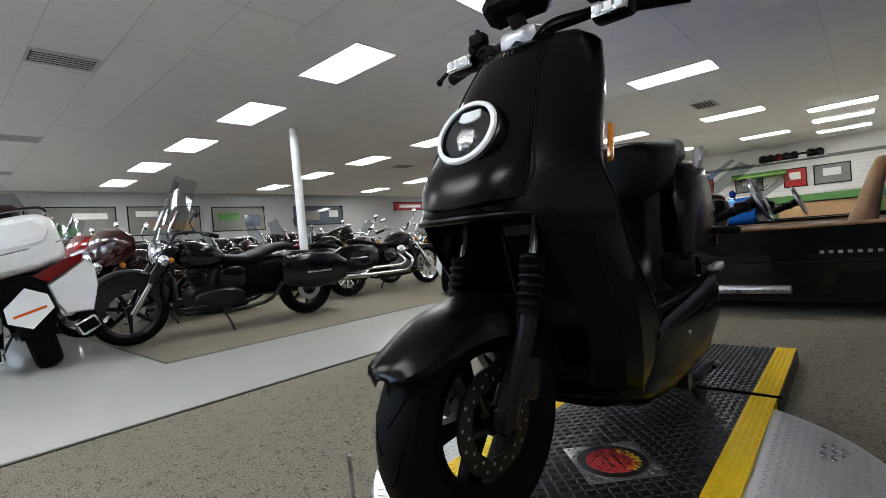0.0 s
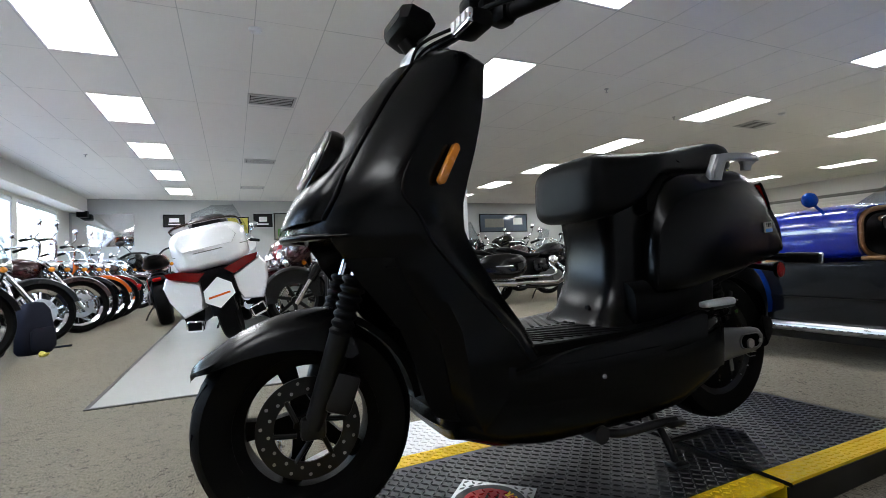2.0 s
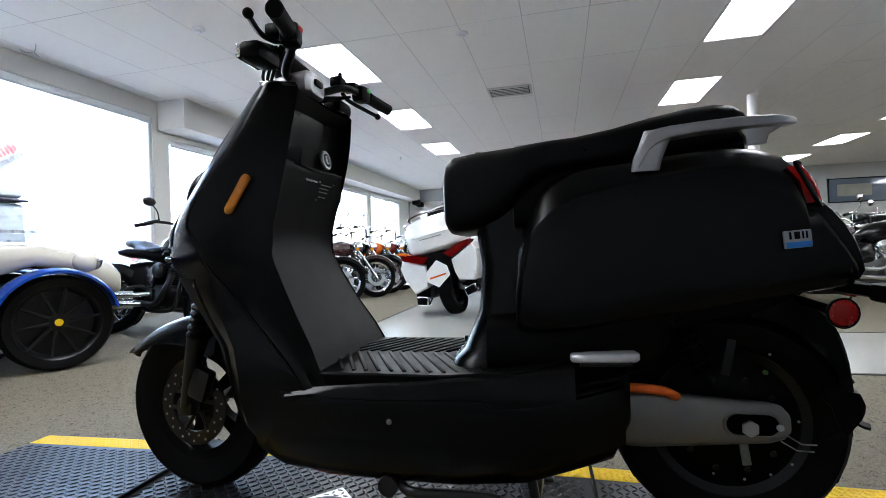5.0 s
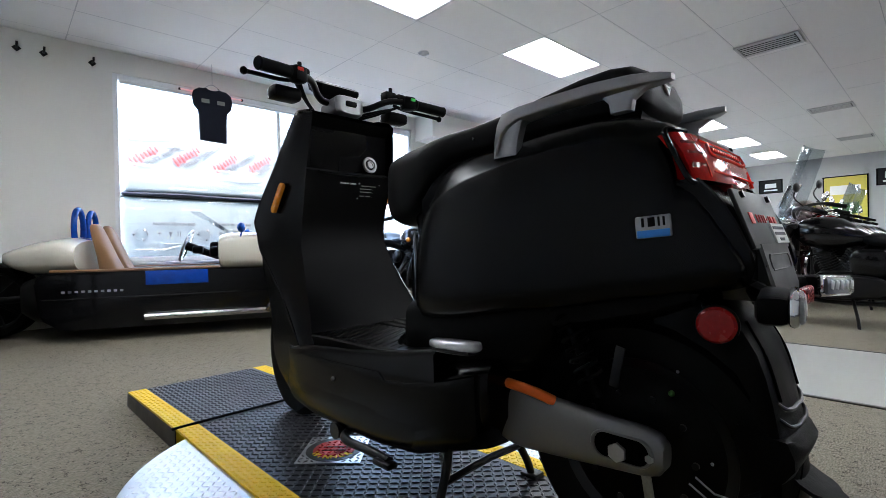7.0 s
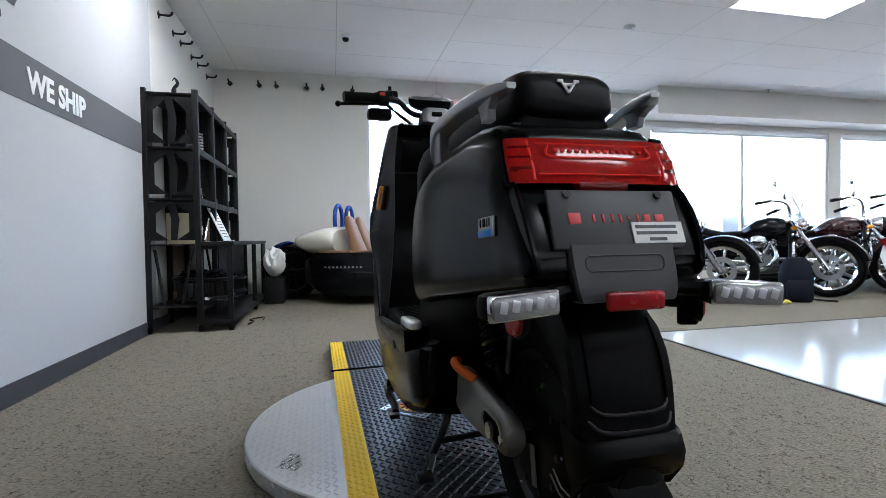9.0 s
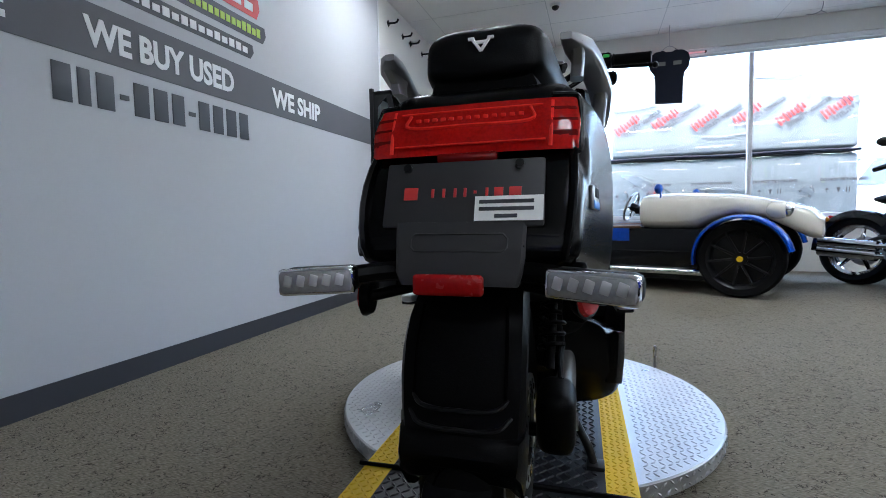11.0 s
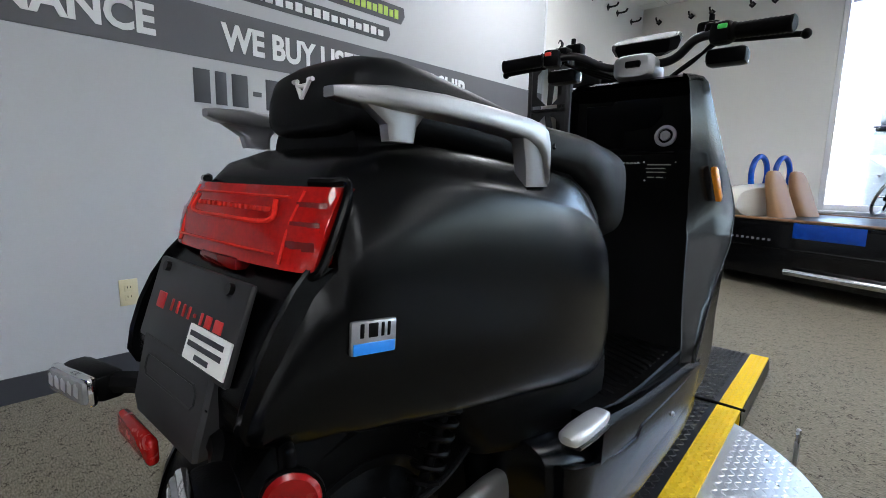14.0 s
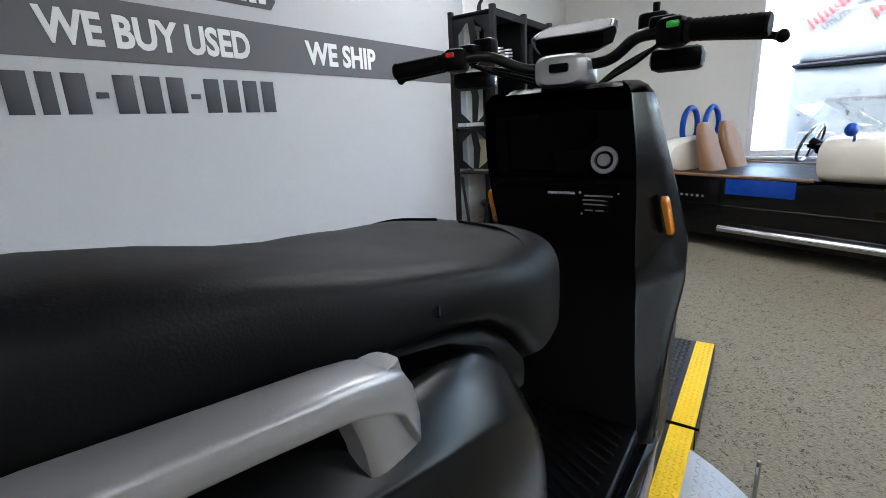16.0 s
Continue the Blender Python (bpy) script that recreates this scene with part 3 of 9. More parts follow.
bm = bmesh.new()
lx0, lx1 = MX0 - PC[0], MX1 - PC[0]
treads(bm, lambda x, y: x * x + y * y < (PR - 0.016) ** 2 and not lx0 - 0.012 < x < lx1 + 0.012, -PR, PR, -PR, PR, PTOP)
tagged(part("tread_pattern", bm, M["tread"], table, smooth=False), kind="stuff")
bm = bmesh.new()
n = 150
for k in range(n):
    a = 2 * math.pi * k / n
    for row, z in enumerate((0.037, 0.059)):
        b = a + row * math.pi / n
        q = 0.7 if (k + row) % 2 else -0.7
        c, s = math.cos(b), math.sin(b)
        vs = []
        for u, w, p in ((-0.010, 0, 0), (0, -0.0035, 0), (0.010, 0, 0), (0, 0.0035, 0), (-0.005, 0, 0.0032), (0.005, 0, 0.0032)):
            uu, ww = u * math.cos(q) - w * math.sin(q), u * math.sin(q) + w * math.cos(q)
            vs.append(bm.verts.new(((PR + p) * c - uu * s, (PR + p) * s + uu * c, z + ww)))
        for f in ((0, 1, 4), (1, 5, 4), (1, 2, 5), (2, 3, 5), (3, 4, 5), (3, 0, 4)):
            bm.faces.new([vs[i] for i in f])
tagged(part("rim_pattern", bm, M["tread"], table, smooth=False), kind="stuff")
bm = bmesh.new()
rod(bm, (0.505, 0.475, 0.01), (0.505, 0.475, 0.140), 0.0065, n=16)
ball(bm, (0.505, 0.475, 0.141), (0.0066, 0.0066, 0.004))
part("locking_pin", bm, M["steel"], table, "upright steel locking pin at the rim")

EDGE = 0.072


def lane(name, y0, y1, ztop, label, m_side=True):
    """A black tread mat with yellow edges; ztop gives the height along y."""
    yc = (y0 + y1) / 2
    t = thing(name, ASKEW @ pose((MX0 + MX1) / 2, yc, 0), label, "ramp")
    hw = (MX1 - MX0) / 2
    zb = PTOP + 0.0005 if not m_side else 0.0
    for nm, a, b_, mat, up in (("mat", -hw + EDGE, hw - EDGE, "blackmat", 0.0), ("yellow_edge", -hw, -hw + EDGE, "yellow", 0.001), ("yellow_edge", hw - EDGE, hw, "yellow", 0.001)):
        bm = bmesh.new()
        ring = lambda y: [Vector((a, y, zb)), Vector((b_, y, zb)), Vector((b_, y, ztop(y + yc) + up)), Vector((a, y, ztop(y + yc) + up))]
        ys = [y0 - yc, y1 - yc]
        loft(bm, [ring(y) for y in ys])
        p = part(nm, bm, M[mat], t, smooth=False)
        bm = bmesh.new()
        treads(bm, lambda x, y: a + 0.008 < x < b_ - 0.008 and y0 - yc + 0.01 < y < y1 - yc - 0.01, a, b_, y0 - yc, y1 - yc, 0, pitch=0.0200 if mat == "blackmat" else 0.0165, long=0.0125 if mat == "blackmat" else 0.0085, wide=0.0042 if mat == "blackmat" else 0.0034, h=0.0030 if mat == "blackmat" else 0.0022, zf=lambda y: ztop(y + yc) + up)
        tagged(part("tread_pattern", bm, M[mat], p, smooth=False), kind="stuff")
    if m_side:
        for sx in (-1, 1):
            bm = bmesh.new()
            loft(bm, [[Vector((sx * (hw + 0.001), y, 0.0)), Vector((sx * (hw + 0.006), y, 0.0)), Vector((sx * (hw + 0.004), y, ztop(y + yc) - 0.006)), Vector((sx * (hw + 0.001), y, ztop(y + yc) - 0.006))] for y in (y0 - yc, y1 - yc)])
            part("side_skirt", bm, M["blackmetal"], t, smooth=False)
    return t


lane("turntable_mat", YJ0 + 0.004, YJ1 - 0.004, lambda y: PTOP + 0.008, "black tread mat with yellow edges across the turntable", False)
lane("front_ramp", YJ1 + 0.004, YE1, lambda y: 0.078 - 0.012 * (y - YJ1) / (YE1 - YJ1), "low black ramp with yellow tread edges in front of the turntable")
lane("rear_ramp", YE0, YJ0 - 0.004, lambda y: 0.078 - 0.012 * (YJ0 - y) / (YJ0 - YE0), "low black ramp with yellow tread edges behind the turntable")

decal = thing("round_decal", pose(0.025, 0.045, PTOP + 0.0105, rz=-44), "clear square decal with a round red and yellow emblem", "decal")
bm = bmesh.new()
box(bm, (0, 0, 0.0006), (0.195, 0.195, 0.0012))
part("sheet", bm, M["tread"], decal)
bm = bmesh.new()
lathe(bm, [(0.0, 0.0012), (0.088, 0.0012), (0.088, 0.0020), (0.0, 0.0020)], n=40)
bmesh.ops.remove_doubles(bm, verts=bm.verts, dist=1e-5)
part("emblem_ring", bm, M["plate"], decal)
bm = bmesh.new()
lathe(bm, [(0.0, 0.0020), (0.066, 0.0020), (0.066, 0.0026), (0.0, 0.0026)], n=40)
bmesh.ops.remove_doubles(bm, verts=bm.verts, dist=1e-5)
part("emblem_centre", bm, M["signred"], decal)
for k, ch in enumerate("WINNER"):
    a = radians(-90 + (k - 2.5) * 21)
    bm = bmesh.new()
    text_mesh(bm, ch, 0.03, Matrix.Translation((0.07 * math.cos(a), 0.07 * math.sin(a), 0.0024)) @ Matrix.Rotation(a + math.pi / 2, 4, "Z"), 0.0004, "CENTER", bold=0.001)
    part("letter", bm, M["yellow"], decal, smooth=False)
for name, mat, r0, r1, z in (("emblem_relief", "redrefl", 0.0, 0.060, 0.0022), ("sheet_relief", "foil", 0.092, 0.2, 0.0010)):
    bm = bmesh.new()
    treads(bm, lambda x, y: r0 <= math.hypot(x, y) < r1 and max(abs(x), abs(y)) < 0.088, -0.095, 0.095, -0.095, 0.095, z, 0.019, 0.0096, 0.0042, 0.0028)
    tagged(part(name, bm, M[mat], decal, smooth=False), kind="stuff")
for k in range(2):
    bm = bmesh.new()
    box(bm, (0, -0.012 + 0.024 * k, 0.0032), (0.075, 0.006, 0.0010))
    part("emblem_bar", bm, M["plastic"], decal)

# ---- the electric scooter on the turntable ----
SK, SZ = 0.988, 0.080
scooter = thing("electric_scooter", pose(0.127, 0, SZ, rz=1.0), "matte black electric scooter on its centre stand on the turntable", "scooter")


def sp(name, bm, mat, parent=None, label="", smooth=True, angle=38):
    """A scooter part: body measures are scaled to size and set on the mat."""
    for v in bm.verts:
        v.co = (v.co.x * SK, v.co.y * SK, v.co.z * SK - SZ)
    return part(name, bm, M[mat], parent or scooter, label, smooth, angle)


# z: front, rear, half width of the leg shield
ZN = 0.745
SHIELD = [(1.172, 0.185, 0.085, 0.150), (1.16, 0.205, 0.050, 0.174), (1.145, 0.222, 0.038, 0.186), (1.07, 0.285, 0.048, 0.200), (1.0, 0.335, 0.062, 0.212), (0.93, 0.380, 0.080, 0.222), (0.87, 0.416, 0.098, 0.232), (0.81, 0.452, 0.114, 0.242), (ZN, 0.488, 0.116, 0.248)]
LOWER = [(ZN, 0.488, 0.116, 0.248), (0.722, 0.470, 0.108, 0.249), (0.67, 0.420, 0.082, 0.249), (0.60, 0.350, 0.044, 0.250), (0.53, 0.292, 0.0, 0.252), (0.46, 0.258, -0.035, 0.254), (0.40, 0.240, -0.06, 0.252), (0.35, 0.222, -0.10, 0.244), (0.30, 0.188, -0.14, 0.228), (0.258, 0.138, -0.16, 0.205), (0.232, 0.07, -0.17, 0.165)]
# z: the side crease ahead of the rear edge, and the half width there
CREASE = [(1.172, 0.045), (1.145, 0.065), (1.0, 0.125), (0.94, 0.155), (0.87, 0.180), (0.82, 0.180), (0.775, 0.145), (0.72, 0.125), (0.62, 0.09), (0.5, 0.055), (0.42, 0.04), (0.2, 0.03)]
REAR_FACE = [(1.172, 0.85), (1.04, 0.81), (0.93, 0.75), (0.85, 0.69), (0.775, 0.66), (0.70, 0.69), (0.60, 0.75), (0.48, 0.84), (0.2, 0.92)]
# z: how far the front face sweeps back at most, and how square it is
SWEEP = [(1.172, 0.5, 2.6), (ZN, 0.30, 2.6), (0.67, 0.19, 3.4), (0.60, 0.145, 3.8), (0.53, 0.12, 3.8), (0.44, 0.09, 4.2), (0.34, 0.075, 4.0), (0.2, 0.06, 3.4)]


def shield_at(z):
    return lerp_table(SHIELD if z > ZN else LOWER, z)


def front_y(z, x):
    """The front face of the shield at a height, sweeping back to the crease."""
    yf, yr, w = shield_at(z)
    deep, square = lerp_table(SWEEP, z)
    edge = max(min(yr + lerp_table(CREASE, z)[0] + 0.02, yf - 0.02), yf - deep)
    return yf - (yf - edge) * min(1.0, abs(x) / (w * 0.965)) ** square


def hollow(z, x):
    """How far the wheel well under the nose is cut back."""
    deep = max(0.0, min(1.0, (z - 0.30) / 0.2)) * max(0.0, min(1.0, (ZN + 0.001 - z) / 0.02))
    return deep * 0.20 * max(0.0, 1 - (abs(x) / 0.148) ** 8)


def shield_ring(z, sink=0.05):
    """Front arc, a crease at the widest line, flat panels running in to a sunk rear."""
    yf, yr, w = shield_at(z)
    n = 16
    out = [Vector((w * 0.965 * u, front_y(z, w * 0.965 * u), z)) for u in (-1 + 2 * k / n for k in range(n + 1))]
    c, rf = lerp_table(CREASE, z)[0], lerp_table(REAR_FACE, z)[0]
    mid = (1.0 + rf) / 2 + 0.012
    cf = 1.0 - 0.045 * max(0.0, min(1.0, (0.74 - z) / 0.12))
    mid = min(mid, cf)
    half = [(0.993 * cf, yr + c + 0.006), (0.995 * cf, yr + c - 0.006), (mid, yr + c * 0.48), (rf + 0.012, yr + 0.008), (rf, yr), (rf - 0.04, yr + sink)]
    out += [Vector((w * f, y, z)) for f, y in half]
    out += [Vector((-w * f, y, z)) for f, y in reversed(half)]
    return out


zs = [1.172, 1.166, 1.16, 1.145, 1.11, 1.07, 1.035, 1.0, 0.965, 0.93, 0.90, 0.87, 0.84, 0.81, 0.79, 0.775, 0.76, ZN, 0.732, 0.72, 0.70, 0.67, 0.635, 0.60, 0.565, 0.53, 0.495, 0.46, 0.43, 0.40, 0.37, 0.345, 0.32, 0.30, 0.28, 0.262, 0.246, 0.232]
bm = bmesh.new()
rings = []
for z in zs:
    yf, yr, w = shield_at(z)
    ring = shield_ring(z, 0.05 if 0.8 < z < 1.15 else 0.02)
    for v in ring[:17]:
        v.y -= hollow(z, v.x)
    rings.append(ring)
loft(bm, rings)
sp("front_shield", bm, "matte", label="matte black front leg shield", angle=32)

# raised centre panel of the shield with a seam on both sides
bm = bmesh.new()
CENTRE = [(1.150, 0.088), (1.07, 0.100), (1.0, 0.112), (0.93, 0.124), (0.87, 0.134), (0.82, 0.141), (0.775, 0.128)]
rings = []
for z in [1.150, 1.12, 1.07, 1.03, 1.0, 0.96, 0.93, 0.90, 0.87, 0.84, 0.815, 0.79, 0.772]:
    hw = lerp_table([(a, b) for a, b in CENTRE], z)[0]
    lift = 0.011 + 0.022 * math.exp(-((z - 0.815) / 0.06) ** 2)
    front = [Vector((hw * u, front_y(z, hw * u) + lift * (1 - 0.75 * abs(u) ** 6), z - 0.012 * (1 - abs(u)) * (z < 0.82))) for u in [-1 + 2 * k / 14 for k in range(15)]]
    back = [Vector((hw * u, front_y(z, hw * u) - 0.012, z)) for u in (1, 0.5, 0, -0.5, -1)]
    rings.append(front + back)
loft(bm, rings)
sp("centre_panel", bm, "matte", angle=50)
# dark seams beside it
for sx in (-1, 1):
    bm = bmesh.new()
    pts = []
    for z in [1.152, 1.07, 1.0, 0.93, 0.87, 0.82, 0.775]:
        hw = lerp_table(CENTRE, z)[0] + 0.004
        pts.append((sx * hw, front_y(z, hw) + 0.001, z))
    tube(bm, pts, 0.0045, 8)
    sp("panel_seam", bm, "plastic")

# raised lip along the crease from the knee down to the floor
for sx in (-1, 1):
    bm = bmesh.new()
    pts = []
    for z in (0.93, 0.88, 0.82, 0.775, 0.72, 0.66, 0.60, 0.54, 0.48, 0.445):
        yf, yr, w = shield_at(z)
        cf = 1.0 - 0.045 * max(0.0, min(1.0, (0.74 - z) / 0.12))
        pts.append((sx * w * 0.994 * cf, yr + lerp_table(CREASE, z)[0], z))
    tube(bm, pts, [0.001, 0.002, 0.003, 0.0035, 0.004, 0.004, 0.004, 0.004, 0.004, 0.003], 8)
    sp("edge_lip", bm, "matte", angle=60)
# nose lip and the dark hollow under it
bm = bmesh.new()
tube(bm, [(0.248 * u, front_y(ZN, 0.248 * u) + 0.004, ZN - 0.006) for u in (-0.72, -0.6, -0.45, -0.25, 0, 0.25, 0.45, 0.6, 0.72)], [0.004, 0.008, 0.010, 0.011, 0.011, 0.011, 0.010, 0.008, 0.004], 10, flat=0.8)
sp("nose_lip", bm, "matte", angle=55)

# inner panel facing the rider, with a storage pocket
bm = bmesh.new()
INNER = [(1.145, 0.042), (1.115, 0.080), (1.0, 0.100), (0.985, 0.098), (0.975, 0.080), (0.93, 0.084), (0.87, 0.102), (0.81, 0.118), (ZN, 0.120), (0.67, 0.086), (0.60, 0.048), (0.53, 0.004), (0.46, -0.03)]
us = [-0.87, -0.78, -0.72, -0.12, -0.06, 0.0, 0.3, 0.6, 0.8, 0.87]
vz = [1.145, 1.115, 1.105, 0.985, 0.975, 0.93, 0.87, 0.81, ZN, 0.67, 0.60, 0.53, 0.46]
W = lambda z: shield_at(z)[2] * lerp_table(REAR_FACE, z)[0] / 0.875
Y = lambda z, u: lerp_table(INNER, z)[0] + 0.014 * (1 - (abs(u) / 0.87) ** 3) * (1 if z > 0.8 else 0.2)
grid = [[bm.verts.new((u * W(z), Y(z, u), z)) for u in us] for z in vz]
for i in range(len(vz) - 1):
    for j in range(len(us) - 1):
        if i == 2 and us[j] in (-0.72,):
            continue
        bm.faces.new((grid[i][j], grid[i][j + 1], grid[i + 1][j + 1], grid[i + 1][j]))
hole = [grid[2][2], grid[2][3], grid[3][3], grid[3][2]]
deep = [bm.verts.new((v.co.x * 0.97, v.co.y + 0.07, v.co.z)) for v in hole]
for k in range(4):
    bm.faces.new((hole[k], hole[(k + 1) % 4], deep[(k + 1) % 4], deep[k]))
bm.faces.new(deep)
inner = sp("inner_panel", bm, "plastic", label="black inner panel with a storage pocket", angle=30)
bm = bmesh.new()
tube(bm, [(-0.13, 0.066, 0.968), (-0.02, 0.078, 0.966), (0.13, 0.066, 0.968)], 0.004, 8)
sp("pocket_lip", bm, "matte")
KM = Matrix.Translation((0.094, 0.102, 1.014)) @ Matrix.Rotation(radians(82), 4, "X")
bm = bmesh.new()
lathe(bm, [(0.020, 0.0), (0.027, 0.0), (0.029, 0.005), (0.027, 0.010), (0.020, 0.010), (0.019, 0.002)], KM, 28, closed=True)
ring = sp("key_switch", bm, "silver", label="ring-lit round key switch")
bm = bmesh.new()
lathe(bm, [(0.0, 0.006), (0.013, 0.006), (0.013, 0.012), (0.009, 0.012), (0.009, 0.009), (0.0, 0.009)], KM, 24)
sp("key_barrel", bm, "silver", ring)
# small print plates on the inner panel
bm = bmesh.new()
text_mesh(bm, "MADE IN CHINA", 0.0085, Matrix.Translation((-0.03, 0.0925, 0.940)) @ Matrix.Rotation(radians(76), 4, "X"), 0.0004)
sp("made_in_text", bm, "letter_white", smooth=False)
for k, (w, x) in enumerate(((0.062, 0.085), (0.07, 0.085), (0.062, 0.082), (0.0, 0), (0.018, 0.062), (0.018, 0.086), (0.018, 0.110))):
    if w:
        z = 0.938 - 0.010 * min(k, 3) - 0.004 * (k > 3)
        bm = bmesh.new()
        box(bm, (x, 0.0930 + (0.938 - z) * 0.30, z), (w, 0.002, 0.003))
        sp("print_bar", bm, "signgrey")
for x, z in ((0.045, 0.945), (0.128, 0.945), (0.045, 0.895), (0.128, 0.895)):
    bm = bmesh.new()
    ball(bm, (x, 0.0915 + (0.945 - z) * 0.32, z), 0.0028, 10, 6)
    sp("rivet", bm, "silver")

# headlight
HM = Matrix.Translation((0, 0.402, 0.917)) @ Matrix.Rotation(radians(-64), 4, "X") @ Matrix.Scale(0.97, 4)
bm = bmesh.new()
lathe(bm, [(0.0, -0.05), (0.088, -0.05), (0.089, 0.0), (0.086, 0.014), (0.080, 0.018), (0.0, 0.016)], HM, 40)
head = sp("headlight", bm, "matte", label="round headlight with a white halo ring")
bm = bmesh.new()
lathe(bm, [(0.070, 0.019), (0.079, 0.018), (0.081, 0.022), (0.078, 0.027), (0.068, 0.027)], HM, 48, closed=True)
sp("halo_ring", bm, "white", head)
bm = bmesh.new()
lathe(bm, [(0.0, 0.0170), (0.066, 0.0170), (0.066, 0.0175), (0.0, 0.0175)], HM, 40)
sp("reflector_bowl", bm, "screenblack", head)
bm = bmesh.new()
lathe(bm, [(0.0, 0.022), (0.012, 0.024), (0.020, 0.019), (0.022, 0.017)], HM @ Matrix.Translation((0.0, 0.024, 0)), 24)
sp("projector_lens", bm, "chrome", head)
bm = bmesh.new()
prism(bm, [(-0.026, -0.056), (0.026, -0.056), (0.030, -0.036), (0.014, -0.028), (-0.014, -0.028), (-0.030, -0.036)], "z", 0.0175, 0.0215)
bmesh.ops.transform(bm, matrix=HM, verts=bm.verts)
sp("daylight_lamp", bm, "white", head)
bm = bmesh.new()
lathe(bm, [(0.0, 0.036), (0.03, 0.034), (0.055, 0.030), (0.067, 0.0275)], HM, 40)
cov = sp("lens_cover", bm, "pane", head)
cov.visible_shadow = False
# brand mark as plain strokes
bm = bmesh.new()
for k, (x, h) in enumerate(((-0.022, 0.012), (-0.010, 0.012), (0.001, 0.012), (0.013, 0.012), (0.024, 0.012))):
    box(bm, (x, front_y(1.135, x) + 0.012, 1.135), (0.003, 0.003, h), 0.0008, Matrix.Rotation(radians(38), 4, "X"))
sp("brand_strokes", bm, "silver")

for sx in (-1, 1):
    bm = bmesh.new()
    M1 = Matrix.Translation((sx * 0.214, 0.172, 0.888)) @ Matrix.Rotation(radians(-sx * 12), 4, "Z") @ Matrix.Rotation(radians(30), 4, "X")
    cap = [(0.0095 * math.cos(b), 0.0095 * math.sin(b) + (0.043 if math.sin(b) > 0 else -0.043)) for b in (2 * math.pi * (k + 0.5) / 24 for k in range(24))]
    loft(bm, [[Vector((sx * x, u * f, v * f)) for u, v in cap] for x, f in ((-0.006, 1.0), (0.003, 1.0), (0.0055, 0.93), (0.0065, 0.8))])
    bmesh.ops.transform(bm, matrix=M1, verts=bm.verts)
    sp("side_reflector", bm, "amber", label="amber side reflector")

# dull inner wheel arch, added on the lower shield's front to imitate shade there
bm = bmesh.new()
rings = []
for z in (0.69, 0.65, 0.61, 0.57, 0.53, 0.49, 0.45, 0.41, 0.37, 0.33):
    w = shield_at(z)[2]
    row = [(x, front_y(z, x) - hollow(z, x)) for x in (w * (-0.86 + 1.72 * k / 14) for k in range(15))]
    rings.append([Vector((x, y + 0.006, z)) for x, y in row] + [Vector((x * 0.97, y - 0.012, z)) for x, y in reversed(row)])
loft(bm, rings)
sp("wheel_arch", bm, "rubber", label="dull black inner wheel arch", angle=50)

# floor tray, belly and side rails
FLOOR = [(0.168, 0.145, 0.3, 0.42), (0.162, 0.187, 0.265, 0.432), (0.14, 0.217, 0.266, 0.445), (0.07, 0.237, 0.242, 0.452), (-0.05, 0.245, 0.229, 0.448), (-0.2, 0.247, 0.228, 0.444), (-0.34, 0.247, 0.23, 0.446), (-0.48, 0.245, 0.244, 0.46), (-0.58, 0.239, 0.278, 0.482), (-0.65, 0.227, 0.3, 0.498), (-0.685, 0.205, 0.37, 0.5)]
bm = bmesh.new()
loft(bm, [sring(y, w, z0, z1, 32, 4.5) for y, w, z0, z1 in FLOOR])
sp("belly_fairing", bm, "matte", angle=50)
for sx in (-1, 1):
    bm = bmesh.new()
    loft(bm, [[Vector((sx * 0.205, y, zt - 0.008)), Vector((sx * (x - 0.007), y, zt)), Vector((sx * (x - 0.001), y, zt - 0.003)), Vector((sx * x, y, zt - 0.010)), Vector((sx * (x - 0.0005), y, (zt + zb) / 2)), Vector((sx * (x - 0.0045), y, zb)), Vector((sx * 0.205, y, zb))] for y, x, zt, zb in ((0.095, 0.236, 0.460, 0.40), (0.055, 0.243, 0.442, 0.36), (0.0, 0.2475, 0.433, 0.345), (-0.17, 0.2505, 0.430, 0.335), (-0.395, 0.2505, 0.438, 0.335), (-0.415, 0.2505, 0.422, 0.335), (-0.50, 0.2495, 0.430, 0.338), (-0.60, 0.246, 0.452, 0.345), (-0.655, 0.240, 0.468, 0.352), (-0.672, 0.228, 0.472, 0.358))])
    sp("step_panel", bm, "matte", label="flat-faced side panel along the floor", angle=30)
    bm = bmesh.new()
    loft(bm, [[Vector((sx * 0.200, y, 0.43)), Vector((sx * 0.246, y, 0.418)), Vector((sx * 0.248, y, z)), Vector((sx * 0.236, y, z + 0.012)), Vector((sx * 0.206, y, z + 0.006))] for y, z in ((0.045, 0.428), (0.0, 0.434), (-0.08, 0.442), (-0.16, 0.449), (-0.26, 0.456), (-0.42, 0.472), (-0.58, 0.500))])
    sp("floor_edge", bm, "matte", angle=50)
bm = bmesh.new()
loft(bm, [[Vector((x, y, z)) for x, z in ((-w, zt - 0.026), (-w, zt - 0.004), (-w + 0.004, zt), (w - 0.004, zt), (w, zt - 0.004), (w, zt - 0.026))] for y, w, zt in ((0.040, 0.213, 0.471), (0.034, 0.215, 0.475), (-0.31, 0.215, 0.476), (-0.44, 0.214, 0.485), (-0.55, 0.210, 0.502))])
tray = sp("floor_mat", bm, "plastic", label="ribbed black floor mat", angle=30)
